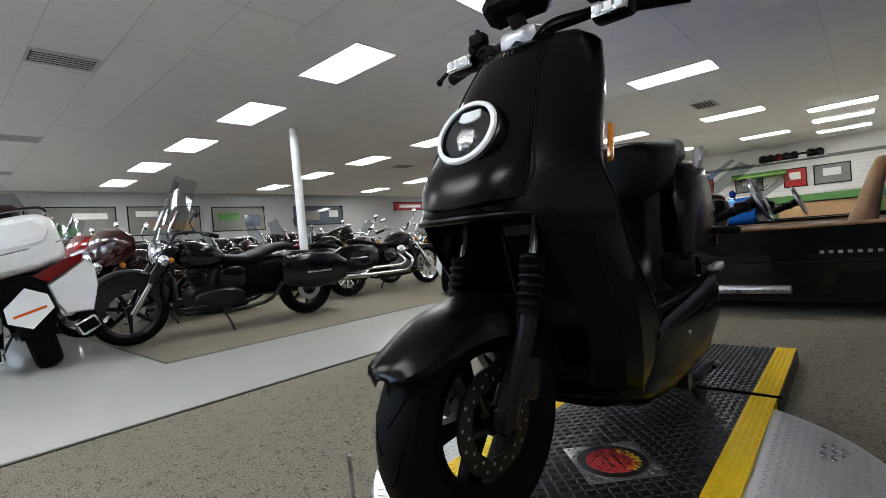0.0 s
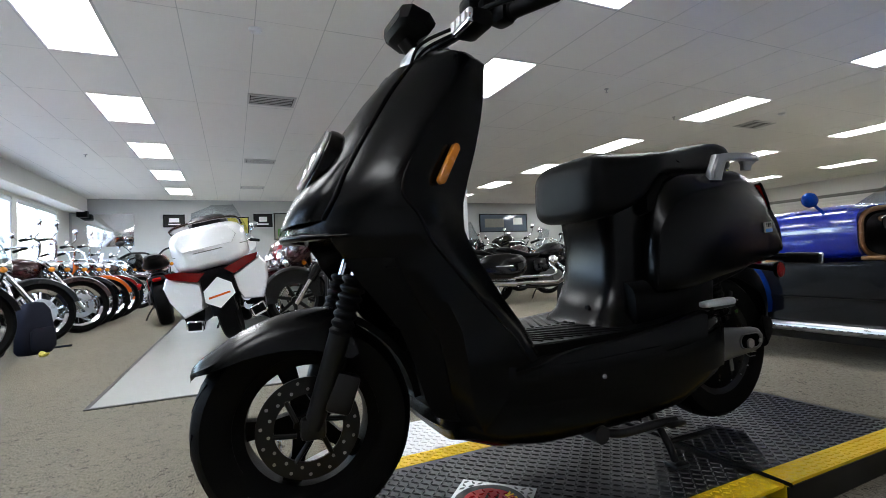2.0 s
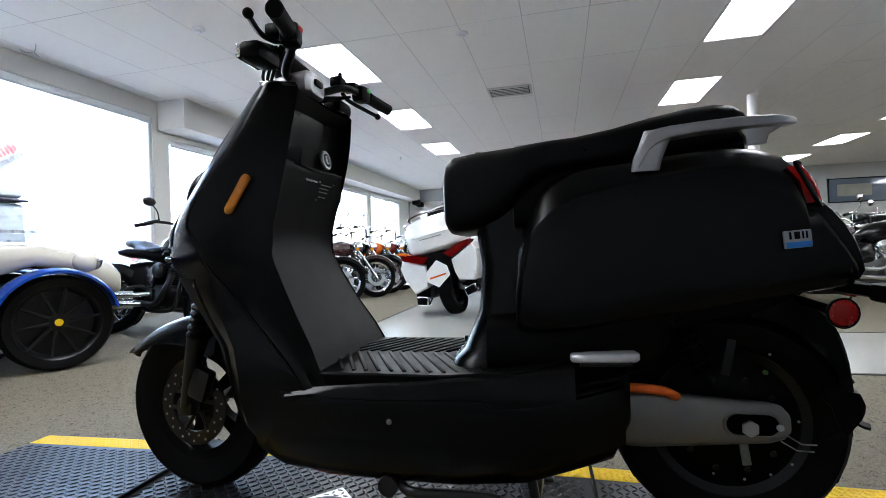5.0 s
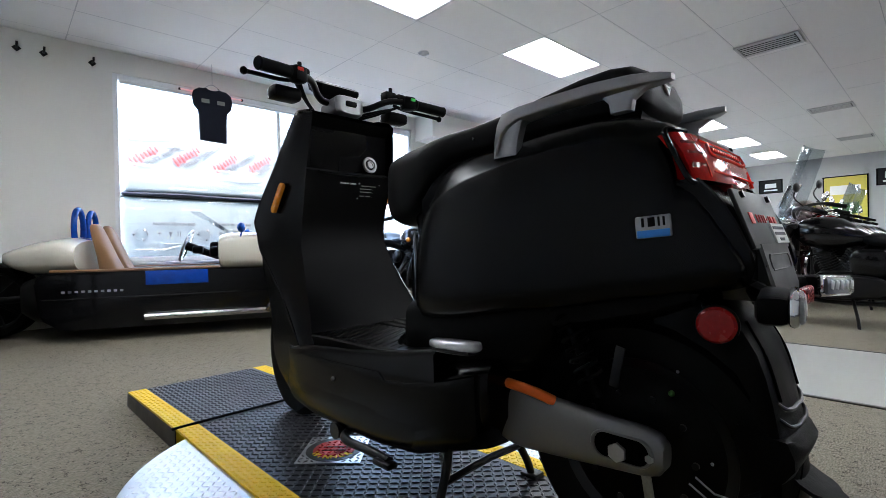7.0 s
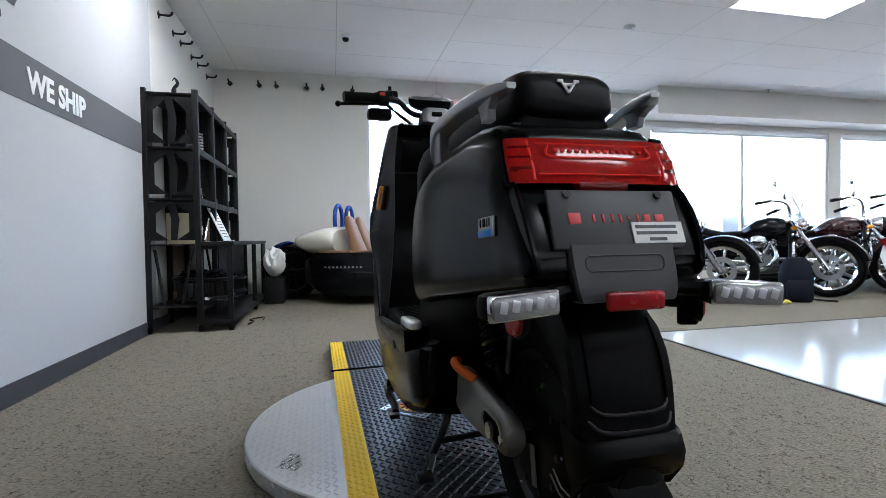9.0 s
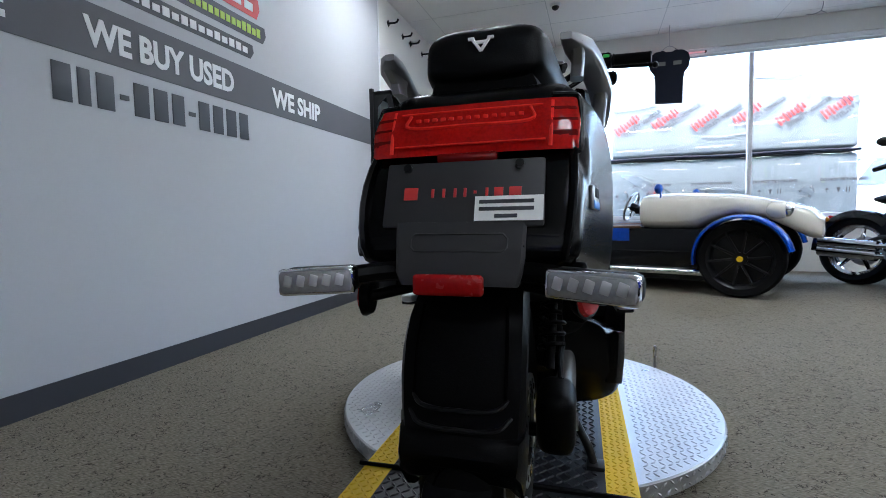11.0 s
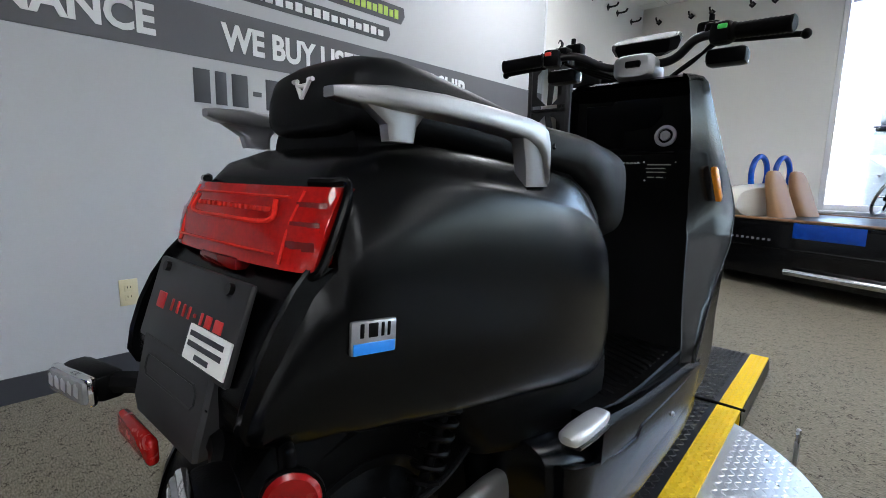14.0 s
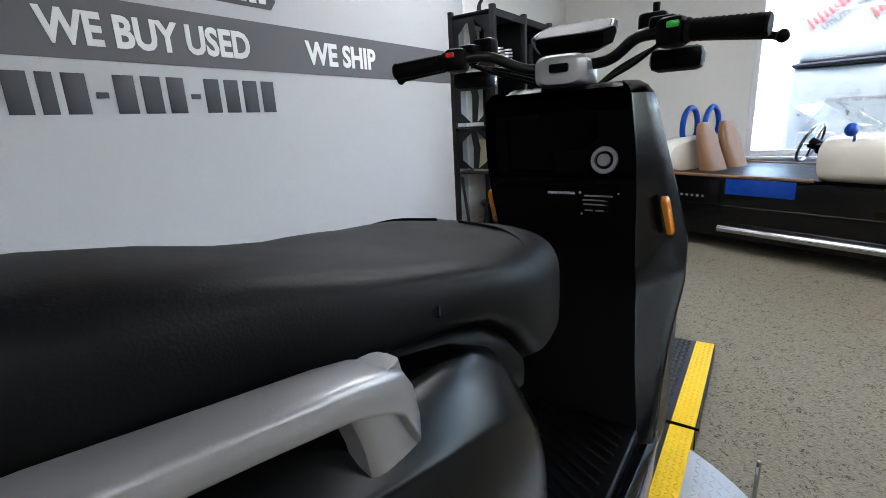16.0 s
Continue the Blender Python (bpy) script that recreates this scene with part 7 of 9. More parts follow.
# row under the windows
motorcycle(place(2.66, 2.66, -108, 1.45), "black naked sport motorcycle with a paper tag by the window", style="naked", wheel_spokes=6, r=0.30, wb=1.45, fork="blackmetal", rim="blackmetal", metal="blackmetal", tag=True, lean=-7)
motorcycle(place(3.68, 2.44, -52, 1.66), "black cruiser motorcycle with a chrome engine by the window", wheel_spokes=5, r=0.33, wb=1.66, rim="chrome", lean=-7)
motorcycle(place(5.02, 2.38, -55), "black cruiser motorcycle with a small windshield by the window", wheel_spokes=10, tag=True, lean=-7, bars=0.05, windshield=True)
motorcycle(place(5.98, 2.28, -55), "dark maroon cruiser motorcycle in the window row", wheel_spokes=24, tank="maroon", lean=-7, bars=0.08)
motorcycle(place(6.61, 2.30, -55), "black cruiser motorcycle with chrome fork in the window row", wheel_spokes=24, lean=-7, bars=0.12)
motorcycle(place(7.24, 2.27, -55), "orange cruiser motorcycle in the window row", wheel_spokes=9, tank="orangepaint", lean=-7, bars=0.06)
motorcycle(place(8.01, 2.27, -55), "red cruiser motorcycle further along the window row", wheel_spokes=24, tank="redpaint", lean=-7, bars=0.10)
motorcycle(place(8.77, 2.32, -55), "black cruiser motorcycle further along the window row", wheel_spokes=9, lean=-7, tag=True)
motorcycle(place(9.89, 2.27, -55), "maroon cruiser motorcycle at the far end of the window row", wheel_spokes=9, tank="maroon", lean=-7)
motorcycle(place(10.91, 2.27, -55), "black touring motorcycle at the far end of the window row", wheel_spokes=9, fairing="blackgloss", lean=-7)
# row facing the aisle
motorcycle(place(4.45, -0.02, 88, 1.74), "black cruiser motorcycle with windshield and saddlebags", wheel_spokes=7, metal="blackmetal", windshield=True, bags="blackgloss", style="tourer", wb=1.74, rim="blackmetal", fork="blackmetal", lean=-6)
motorcycle(place(5.71, 0.06, 96), "maroon touring motorcycle with chrome lamps and fairing", fairing="maroon", style="tourer", tank="maroon", bags="maroon", lean=-6)
motorcycle(place(6.50, 0.12, 98), "red touring motorcycle with a batwing fairing", fairing="redpaint", style="tourer", tank="maroon", bags="maroon", lean=-6)
motorcycle(place(7.30, 0.12, 96), "black touring motorcycle with chrome lamps", fairing="blackgloss", style="tourer", bags="blackgloss", lean=-6)
motorcycle(place(8.25, 0.12, 96), "blue-grey touring motorcycle in the aisle row", windshield=True, style="tourer", tank="bluegrey", bags="bluegrey", lean=-6)
motorcycle(place(9.25, 0.12, 96), "black cruiser motorcycle at the end of the aisle row", windshield=True, lean=-6)
motorcycle(place(5.15, -4.60, -92), "black cruiser motorcycle with a chrome twin engine and saddlebags", bags="blackgloss", lean=-6)
motorcycle(place(6.10, -4.60, -92), "maroon cruiser motorcycle with chrome engine", tank="maroon", bags="blackgloss", lean=-6)
motorcycle(place(7.10, -4.65, -92), "black touring motorcycle behind the column", fairing="blackgloss", bags="blackgloss", lean=-6)
motorcycle(place(8.15, -4.65, -92), "red cruiser motorcycle in the back row", tank="redpaint", windshield=True, lean=-6)
motorcycle(place(9.2, -4.65, -92), "blue-grey cruiser motorcycle in the back row", tank="bluegrey", windshield=True, lean=-6)
for k, (x, tk_, fr) in enumerate(((10.25, "blackgloss", None), (11.3, "maroon", "maroon"), (12.3, "blackgloss", "blackgloss"), (13.3, "bluegrey", None))):
    motorcycle(place(x, -4.65 - 0.05 * k, -92), "parked cruiser motorcycle at the far end of the back row", tank=tk_, fairing=fr, bags="blackgloss", windshield=fr is None, lean=-6)
for k, (x, tk_) in enumerate(((5.9, "blackgloss"), (7.1, "redpaint"), (8.3, "blackgloss"), (9.5, "maroon"), (10.7, "blackgloss"))):
    motorcycle(place(x, -7.3, 88), "parked cruiser motorcycle in the third row", tank=tk_, windshield=k % 2 == 0, bags="blackgloss", lean=-6)
motorcycle(place(7.64, 1.52, 5, 1.45), "red and black standard motorcycle facing away on the tile aisle", style="naked", tank="redpaint", metal="blackmetal", rim="blackmetal", fork="blackmetal", wb=1.45, r=0.30, lean=-10)

# white touring motorcycle seen from behind
GWB = 1.69
gw = motorcycle(place(4.20 + GWB, 0.43, -5, GWB), "white touring motorcycle with top case and saddlebags, rear view", tank="white", metal="chrome", style="tourer", wb=GWB, r=0.31, fairing="white", windshield=True, rim="blackmetal", wheel_spokes=7, lean=-13, fender="plastic")
gadd = adder(gw)


def ga(name, bm, mat, parent=None, label="", **k):
    """Rear bodywork, brought to size."""
    for v in bm.verts:
        v.co.y, v.co.z = v.co.y * 0.95, 0.30 + (v.co.z - 0.30) * 1.02
    return gadd(name, bm, mat, parent, label, **k)



rx = -GWB / 2
bm = bmesh.new()
loft(bm, ovals([(rx + 0.34, 0.24, 0.80, 1.04), (rx + 0.28, 0.31, 0.74, 1.10), (rx + 0.05, 0.355, 0.70, 1.135), (rx - 0.15, 0.35, 0.70, 1.12), (rx - 0.25, 0.33, 0.72, 1.06), (rx - 0.31, 0.27, 0.74, 0.98), (rx - 0.33, 0.21, 0.76, 0.90)], 36, 4.2))
tc = ga("top_case", bm, "white", None, "large white top case", angle=42)
bm = bmesh.new()
loft(bm, [[Vector((rx + dx - (1.0 - z) * 0.30, y * k, z)) for y, z in ((-0.23, 0.90), (0.23, 0.90), (0.28, 0.97), (0.22, 1.06), (-0.22, 1.06), (-0.28, 0.97))] for dx, k in ((-0.23, 1.03), (-0.312, 1.0), (-0.318, 0.95))])
ga("case_panel", bm, "white", tc, angle=30)
bm = bmesh.new()
tube(bm, [(rx + 0.05, -0.357, 0.90), (rx - 0.16, -0.350, 0.885), (rx - 0.29, -0.28, 0.875), (rx - 0.335, 0, 0.87), (rx - 0.29, 0.28, 0.875), (rx - 0.16, 0.350, 0.885), (rx + 0.05, 0.357, 0.90)], 0.005, 6)
ga("case_seam", bm, "signgrey", tc)
bm = bmesh.new()
loft(bm, ovals([(rx + 0.42, 0.17, 1.06, 1.20), (rx + 0.36, 0.20, 1.08, 1.27), (rx + 0.24, 0.19, 1.11, 1.26), (rx + 0.16, 0.14, 1.12, 1.22)], 22, 3))
ga("pillion_backrest", bm, "vinyl")
bm = bmesh.new()
tube(bm, [(rx + 0.16, -0.33, 1.10), (rx - 0.08, -0.31, 1.145), (rx - 0.17, -0.15, 1.16), (rx - 0.18, 0, 1.162), (rx - 0.17, 0.15, 1.16), (rx - 0.08, 0.31, 1.145), (rx + 0.16, 0.33, 1.10)], 0.016, 8, flat=0.8)
ga("luggage_rail", bm, "maroon", tc, "dark red brake light bar and rail")
for s in (-1, 1):
    OUTB = [(0.15, 0.60), (0.44, 0.72), (0.485, 0.64), (0.46, 0.50), (0.37, 0.32), (0.19, 0.36), (0.16, 0.45)]
    bm = bmesh.new()
    loft(bm, [[Vector((x, s * (0.30 + (y - 0.30) * k), 0.50 + (z - 0.50) * k)) for y, z in OUTB] for x, k in ((rx + 0.52, 0.55), (rx + 0.40, 0.85), (rx + 0.1, 1.0), (rx - 0.20, 1.0), (rx - 0.26, 0.96), (rx - 0.28, 0.90))])
    pn = ga("saddlebag", bm, "white", None, "white angular hard saddlebag", angle=25)
    bm = bmesh.new()
    loft(bm, [[Vector((x, s * y, z)) for y, z in ((0.18, 0.37), (0.38, 0.33), (0.37, 0.24), (0.22, 0.24))] for x in (rx + 0.35, rx - 0.22)])
    ga("bag_base", bm, "plastic", pn)
    bm = bmesh.new()
    box(bm, (rx - 0.20, s * 0.30, 0.235), (0.16, 0.16, 0.115), 0.03, Matrix.Rotation(radians(s * 12), 4, "X"))
    mf = ga("muffler_tip", bm, "chrome", None, "chrome muffler tip")
    bm = bmesh.new()
    box(bm, (rx - 0.279, s * 0.30, 0.235), (0.008, 0.12, 0.075), 0.02, Matrix.Rotation(radians(s * 12), 4, "X"))
    ga("tip_opening", bm, "plastic", mf)
    bm = bmesh.new()
    prism(bm, [(s * y, z) for y, z in ((0.09, 0.68), (0.30, 0.745), (0.43, 0.755), (0.40, 0.70), (0.17, 0.615))], "x", rx - 0.305, rx - 0.1)
    ga("tail_light", bm, "reddeep", None, "dark red wing-shaped tail light", angle=25)
bm = bmesh.new()
loft(bm, ovals([(rx + 0.1, 0.19, 0.36, 0.74), (rx - 0.18, 0.18, 0.34, 0.73), (rx - 0.28, 0.15, 0.38, 0.70)], 20, 3.5))
ga("tail_centre", bm, "plastic")
bm = bmesh.new()
prism(bm, [(-0.14, 0.44), (0.02, 0.34), (0.14, 0.42), (0.13, 0.52), (-0.02, 0.62), (-0.13, 0.54)], "x", rx - 0.378, rx - 0.372)
pt = ga("paper_plate", bm, "paper", None, "white paper plate with an orange stripe", smooth=False)
bm = bmesh.new()
box(bm, (rx - 0.3795, 0.0, 0.455), (0.003, 0.20, 0.018), 0, Matrix.Rotation(radians(-4), 4, "X"))
ga("stripe", bm, "orangepaint", pt)


def autocycle(m, label, upper, seat_mat, hood_film=True, hoops=True):
    """A low open roadster on three wheels: x ahead, y to its left, centred."""
    root = thing("autocycle", m, label, "autocycle")
    add = adder(root)
    HW = 0.62
    # black tub
    bm = bmesh.new()
    side = [(-0.16, 0.20), (-0.02, 0.10), (1.70, 0.10), (1.86, 0.24), (1.86, 0.56), (-0.14, 0.575), (-0.20, 0.50)]
    prism(bm, side, "y", -HW, HW)
    bmesh.ops.bevel(bm, geom=list(bm.edges), offset=0.02, segments=2, affect="EDGES")
    tub = add("tub", bm, "blackgloss", None, "low black body tub")
    for s in (-1, 1):
        bm = bmesh.new()
        tube(bm, [(-0.14, s * (HW + 0.002), 0.36), (0.6, s * (HW + 0.004), 0.355), (1.7, s * (HW + 0.002), 0.36)], 0.008, 8)
        add("side_crease", bm, "blackgloss", tub)
        bm = bmesh.new()
        rod(bm, (0.58, s * (HW + 0.05), 0.185), (1.75, s * (HW + 0.05), 0.185), 0.028, n=18)
        p = add("side_pipe", bm, "chrome" if s < 0 else "steel", None, "bright exhaust side pipe")
        bm = bmesh.new()
        for k in range(24):
            rod(bm, (0.62 + 0.045 * k, s * (HW + 0.078), 0.185), (0.645 + 0.045 * k, s * (HW + 0.078), 0.185), 0.003, n=6)
        tagged(add("pipe_perforation", bm, "blackmetal", p), kind="stuff")
        for k in range(10):
            bm = bmesh.new()
            xx = 0.0 + 0.045 * k if s < 0 else 0.42 - 0.045 * k
            box(bm, (xx, s * (HW + 0.001), 0.415), (0.022, 0.003, 0.018))
            add("letter_bar", bm, "silver", tub)
        bm = bmesh.new()
        tube(bm, [(-0.10, s * 0.575, 0.585), (0.4, s * 0.585, 0.582), (1.15, s * 0.585, 0.585)], 0.012, 8)
        add("cockpit_trim", bm, seat_mat, tub)
    # cockpit well
    bm = bmesh.new()
    box(bm, (0.62, 0, 0.579), (1.1, 1.10, 0.004))
    add("cockpit_floor", bm, "plastic", tub)
    # cowl and hood
    bm = bmesh.new()
    rows = [(1.16, 0.60, 0.56, 0.89), (1.22, 0.61, 0.555, 0.905), (1.45, 0.61, 0.555, 0.905), (1.62, 0.60, 0.56, 0.895), (1.73, 0.59, 0.63, 0.885), (1.92, 0.57, 0.69, 0.87), (2.12, 0.50, 0.65, 0.83), (2.42, 0.38, 0.48, 0.74), (2.5, 0.32, 0.46, 0.65)]
    loft(bm, ovals(rows, 32, 4.6))
    add("hood", bm, upper, None, "long rounded hood", angle=50)
    bm = bmesh.new()
    loft(bm, ovals([(0.06, 0.56, 0.56, 0.84), (0.0, 0.57, 0.55, 0.875), (-0.12, 0.55, 0.54, 0.87), (-0.30, 0.47, 0.54, 0.84), (-0.42, 0.40, 0.58, 0.80), (-0.52, 0.30, 0.62, 0.77), (-0.56, 0.20, 0.66, 0.74)], 26, 3))
    add("rear_deck", bm, upper, None, "rounded rear deck", angle=50)
    # rear frame arm to the single wheel
    bm = bmesh.new()
    loft(bm, ovals([(-0.10, 0.52, 0.12, 0.56), (-0.28, 0.44, 0.14, 0.55), (-0.42, 0.26, 0.20, 0.50)], 20, 4))
    for s in (-1, 1):
        rod(bm, (-0.30, s * 0.17, 0.36), (-0.70, s * 0.17, 0.33), 0.03, n=10)
    add("rear_subframe", bm, "blackmetal", None, "black rear subframe and swing arm")
    # wheels
    def awheel(name, x, y, r, w):
        turn = Matrix.Translation((x, y, r)) @ Matrix.Rotation(math.pi / 2, 4, "X")
        b = bmesh.new()
        hw = w / 2
        rr = r - 0.075
        lathe(b, [(rr, -hw * 0.8), (r * 0.93, -hw), (r * 0.985, -hw * 0.8), (r, -hw * 0.4), (r, hw * 0.4), (r * 0.985, hw * 0.8), (r * 0.93, hw), (rr, hw * 0.8)], turn, 44, closed=True)
        wh = add(name, b, "rubber")
        b = bmesh.new()
        lathe(b, [(rr - 0.015, -hw * 0.7), (rr + 0.004, -hw * 0.86), (rr + 0.004, hw * 0.86), (rr - 0.015, hw * 0.7), (rr - 0.03, 0)], turn, 40, closed=True)
        add("rim", b, "blackmetal" if upper == "cream" else "silver", wh)
        for k in range(10):
            a = 2 * math.pi * k / 10
            for s in (-1, 1):
                b = bmesh.new()
                rod(b, turn @ Vector((0.04 * math.cos(a), 0.04 * math.sin(a), s * hw * 0.45)), turn @ Vector(((rr - 0.01) * math.cos(a + 0.12), (rr - 0.01) * math.sin(a + 0.12), s * hw * 0.7)), 0.013, 0.009, n=6)
                add("spoke", b, "blackmetal" if upper == "cream" else "silver", wh)
        b = bmesh.new()
        rod(b, turn @ Vector((0, 0, -hw * 0.6)), turn @ Vector((0, 0, hw * 0.6)), 0.055, n=20)
        add("hub", b, "blackmetal", wh)
        b = bmesh.new()
        lathe(b, [(0.0, -0.012), (rr - 0.03, -0.012), (rr - 0.03, 0.012), (0.0, 0.012)], turn, 36)
        add("brake_disc", b, "blackmetal", wh)
        b = bmesh.new()
        for s in (-1, 1):
            rod(b, turn @ Vector((0, 0, s * hw * 0.6)), turn @ Vector((0, 0, s * hw * 0.68)), 0.024, n=16)
        add("centre_cap", b, "yellow", wh)
        return wh

    for s in (-1, 1):
        awheel("front_wheel", 1.99, s * 0.66, 0.32, 0.20)
        g = guard(1.99, 0.32, 0.365, 0.115, 12, 190, 0.03, 18)
        for v in g.verts:
            v.co.y += s * 0.66
        add("front_fender", g, "bluewrap", None, "cycle fender in blue protective film")
        bm = bmesh.new()
        rod(bm, (1.85, s * 0.25, 0.36), (1.99, s * 0.58, 0.33), 0.022)
        rod(bm, (2.05, s * 0.25, 0.44), (1.99, s * 0.58, 0.38), 0.018)
        add("suspension_arm", bm, "blackmetal")
        bm = bmesh.new()
        ball(bm, (2.22, s * 0.48, 0.72), (0.09, 0.075, 0.075))
        hl = add("headlight", bm, upper)
        bm = bmesh.new()
        ball(bm, (2.28, s * 0.48, 0.72), (0.045, 0.062, 0.062))
        add("lens", bm, "chrome", hl)
        # mirrors wrapped in film
        bm = bmesh.new()
        tube(bm, [(1.32, s * 0.56, 0.84), (1.34, s * 0.62, 0.89), (1.34, s * 0.66, 0.92)], 0.008, 6)
        ball(bm, (1.34, s * 0.68, 0.93), (0.035, 0.06, 0.045))
        add("wing_mirror", bm, "bluewrap", None, "mirror wrapped in blue film")
        # wind screens
        bm = bmesh.new()
        loft(bm, [[Vector((x, s * y, z)) for x, y, z in ((1.24 - 0.30 * t, 0.08 + 0.02 * t, 0.895 + 0.22 * t), (1.24 - 0.34 * t, 0.50 - 0.05 * t, 0.87 + 0.22 * t), (1.245 - 0.34 * t, 0.50 - 0.05 * t, 0.865 + 0.22 * t), (1.245 - 0.30 * t, 0.08 + 0.02 * t, 0.89 + 0.22 * t))] for t in (0, 0.5, 1)])
        wsx = add("wind_deflector", bm, "windscreen", None, "small clear wind deflector")
        wsx.visible_shadow = False
    awheel("rear_wheel", -0.70, 0.0, 0.33, 0.24)
    g = guard(-0.70, 0.33, 0.375, 0.15, 100, 160, 0.03, 14)
    add("rear_fender", g, "bluewrap", None, "rear fender in blue protective film")
    # seats and hoops
    for s in (-1, 1):
        bm = bmesh.new()
        loft(bm, [[Vector((x, s * 0.175 + v.x, z)) for v, x, z in [(v, 0.16 + v.z, z) for v in sring(0, 0.135 * k, -d, d, 18, 3)]] for z, k, d, in ((0.40, 1.0, 0.10), (0.52, 1.0, 0.095), (0.60, 1.0, 0.080), (0.70, 0.98, 0.064), (0.80, 0.94, 0.054), (0.88, 0.86, 0.048), (0.94, 0.70, 0.042), (0.975, 0.50, 0.035), (0.99, 0.25, 0.022))])
        for v in bm.verts:
            v.co.x -= (v.co.z - 0.4) * 0.30 - 0.12
        st = add("seat_back", bm, seat_mat, None, "tan leather bucket seat back")
        bm = bmesh.new()
        box(bm, (0.52, s * 0.175, 0.44), (0.46, 0.33, 0.13), 0.05, None, 3)
        add("seat_cushion", bm, seat_mat, st)
        if hoops:
            bm = bmesh.new()
            tube(bm, [(-0.02, s * 0.175 + 0.115 * math.sin(q), 0.95 - 0.17 * math.cos(q)) for q in (2 * math.pi * k / 16 for k in range(17))], 0.024, 10, 2)
            tube(bm, [(-0.02, s * 0.175, 0.82), (-0.02, s * 0.175, 0.70)], 0.02, 8, 0)
            add("roll_hoop", bm, "bluewrap", None, "roll hoop wrapped in blue film")
    SM = Matrix.Translation((0.77, 0.26, 0.79)) @ Matrix.Rotation(radians(-68), 4, "Y")
    bm = bmesh.new()
    tube(bm, [SM @ Vector((0.165 * math.cos(a), 0.165 * math.sin(a), 0)) for a in (2 * math.pi * k / 32 for k in range(33))], 0.012, 8, 0)
    sw = add("steering_wheel", bm, "steel", None, "steering wheel with polished spokes")
    for k in range(3):
        a = 2 * math.pi * k / 3 + 0.5
        bm = bmesh.new()
        rod(bm, SM @ Vector((0, 0, -0.02)), SM @ Vector((0.16 * math.cos(a), 0.16 * math.sin(a), 0)), 0.009, n=8)
        add("spoke", bm, "chrome", sw)
    bm = bmesh.new()
    rod(bm, SM @ Vector((0, 0, 0)), SM @ Vector((0, 0, -0.33)), 0.045, 0.03)
    box(bm, SM @ Vector((0, 0, -0.12)), (0.10, 0.18, 0.08), 0.02)
    add("steering_column", bm, "plastic", sw)
    bm = bmesh.new()
    loft(bm, ovals([(1.145, 0.54, 0.585, 0.85), (1.165, 0.56, 0.58, 0.87)], 28, 3.6))
    dp = add("dash_panel", bm, "plastic", None, "black dash panel")
    bm = bmesh.new()
    tube(bm, [v + Vector((-0.006, 0, 0)) for v in (lambda q: q + q[:1])(ovals([(1.16, 0.575, 0.575, 0.875)], 40, 3.6)[0])], 0.014, 8, 0)
    add("cowl_trim", bm, "tan" if upper == "blue" else upper, dp)
    for y, r_ in ((0.26, 0.055), (0.12, 0.04), (0.40, 0.04), (-0.22, 0.05)):
        bm = bmesh.new()
        rod(bm, (1.145, y, 0.78), (1.115, y, 0.78), r_, n=24)
        gz = add("gauge", bm, "chrome", dp)
        bm = bmesh.new()
        rod(bm, (1.116, y, 0.78), (1.112, y, 0.78), r_ * 0.85, n=24)
        add("dial", bm, "screenblack", gz)
    bm = bmesh.new()
    box(bm, (1.06, 0.12, 0.74), (0.10, 0.22, 0.16), 0.03, None, 3)
    box(bm, (1.08, -0.18, 0.72), (0.08, 0.26, 0.10), 0.03, None, 3)
    add("dash_pod", bm, "plastic", dp)
    if hood_film:
        for s in (-1, 1):
            bm = bmesh.new()
            box(bm, (0.82, s * (HW + 0.003), 0.51), (0.48, 0.004, 0.12), 0.001)
            add("film_strip", bm, "bluewrap", None, "strip of blue protective film")
    return root


th = radians(-23)
axis = Vector((-0.352, 3.61, 0)) + 0.62 * Vector((-math.sin(th), math.cos(th), 0))
autocycle(pose(axis.x, axis.y, 0, rz=-23), "cream and black open autocycle with tan seats and blue film", "cream", "tan")
autocycle(pose(-0.685, -3.17, 0, rz=0), "blue and black open autocycle with a tan cockpit", "blue", "tan", hood_film=False)

autocycle(pose(-0.68, -5.76, 0, rz=0), "black and bright blue open autocycle further back", "skyblue", "plastic", hood_film=False, hoops=False)

# white and red moped further back, of the same build as the scooter
mp = thing("moped", pose(3.84, -3.76, -0.075, rx=-7, rz=119), "white and red moped parked beside the aisle", "moped")


def mo(name, bm, mat, parent=None, label="", **k):
    """A moped part, drawn facing +y and turned to face along x."""
    bmesh.ops.transform(bm, matrix=Matrix.Rotation(radians(-90), 4, "Z"), verts=bm.verts)
    return part(name, bm, M[mat], parent or mp, label, **k)


wheel(mp, "front_wheel", FW, 0.243, 0.104, 0.152, 5, rim="blackmetal", adder=mo, grooves=False)
wheel(mp, "rear_wheel", (0, -0.908, 0.324), 0.243, 0.112, 0.152, 5, rim="blackmetal", adder=mo, grooves=False)
bm = bmesh.new()
rings = []
for z in zs:
    ring = shield_ring(z, 0.02)
    for v in ring[:17]:
        v.y -= hollow(z, v.x)
    rings.append(ring)
loft(bm, rings)
mo("front_shield", bm, "white", angle=32)
bm = bmesh.new()
loft(bm, [[Vector((x, front_y(z, x) - hollow(z, x) + d, z)) for x, d in ((-0.13, 0.008), (-0.06, 0.008), (0.06, 0.008), (0.13, 0.008), (0.12, -0.004), (-0.12, -0.004))] for z in (0.715, 0.66, 0.60, 0.54, 0.48, 0.42, 0.36)])
mo("wheel_arch", bm, "plastic", angle=50)
bm = bmesh.new()
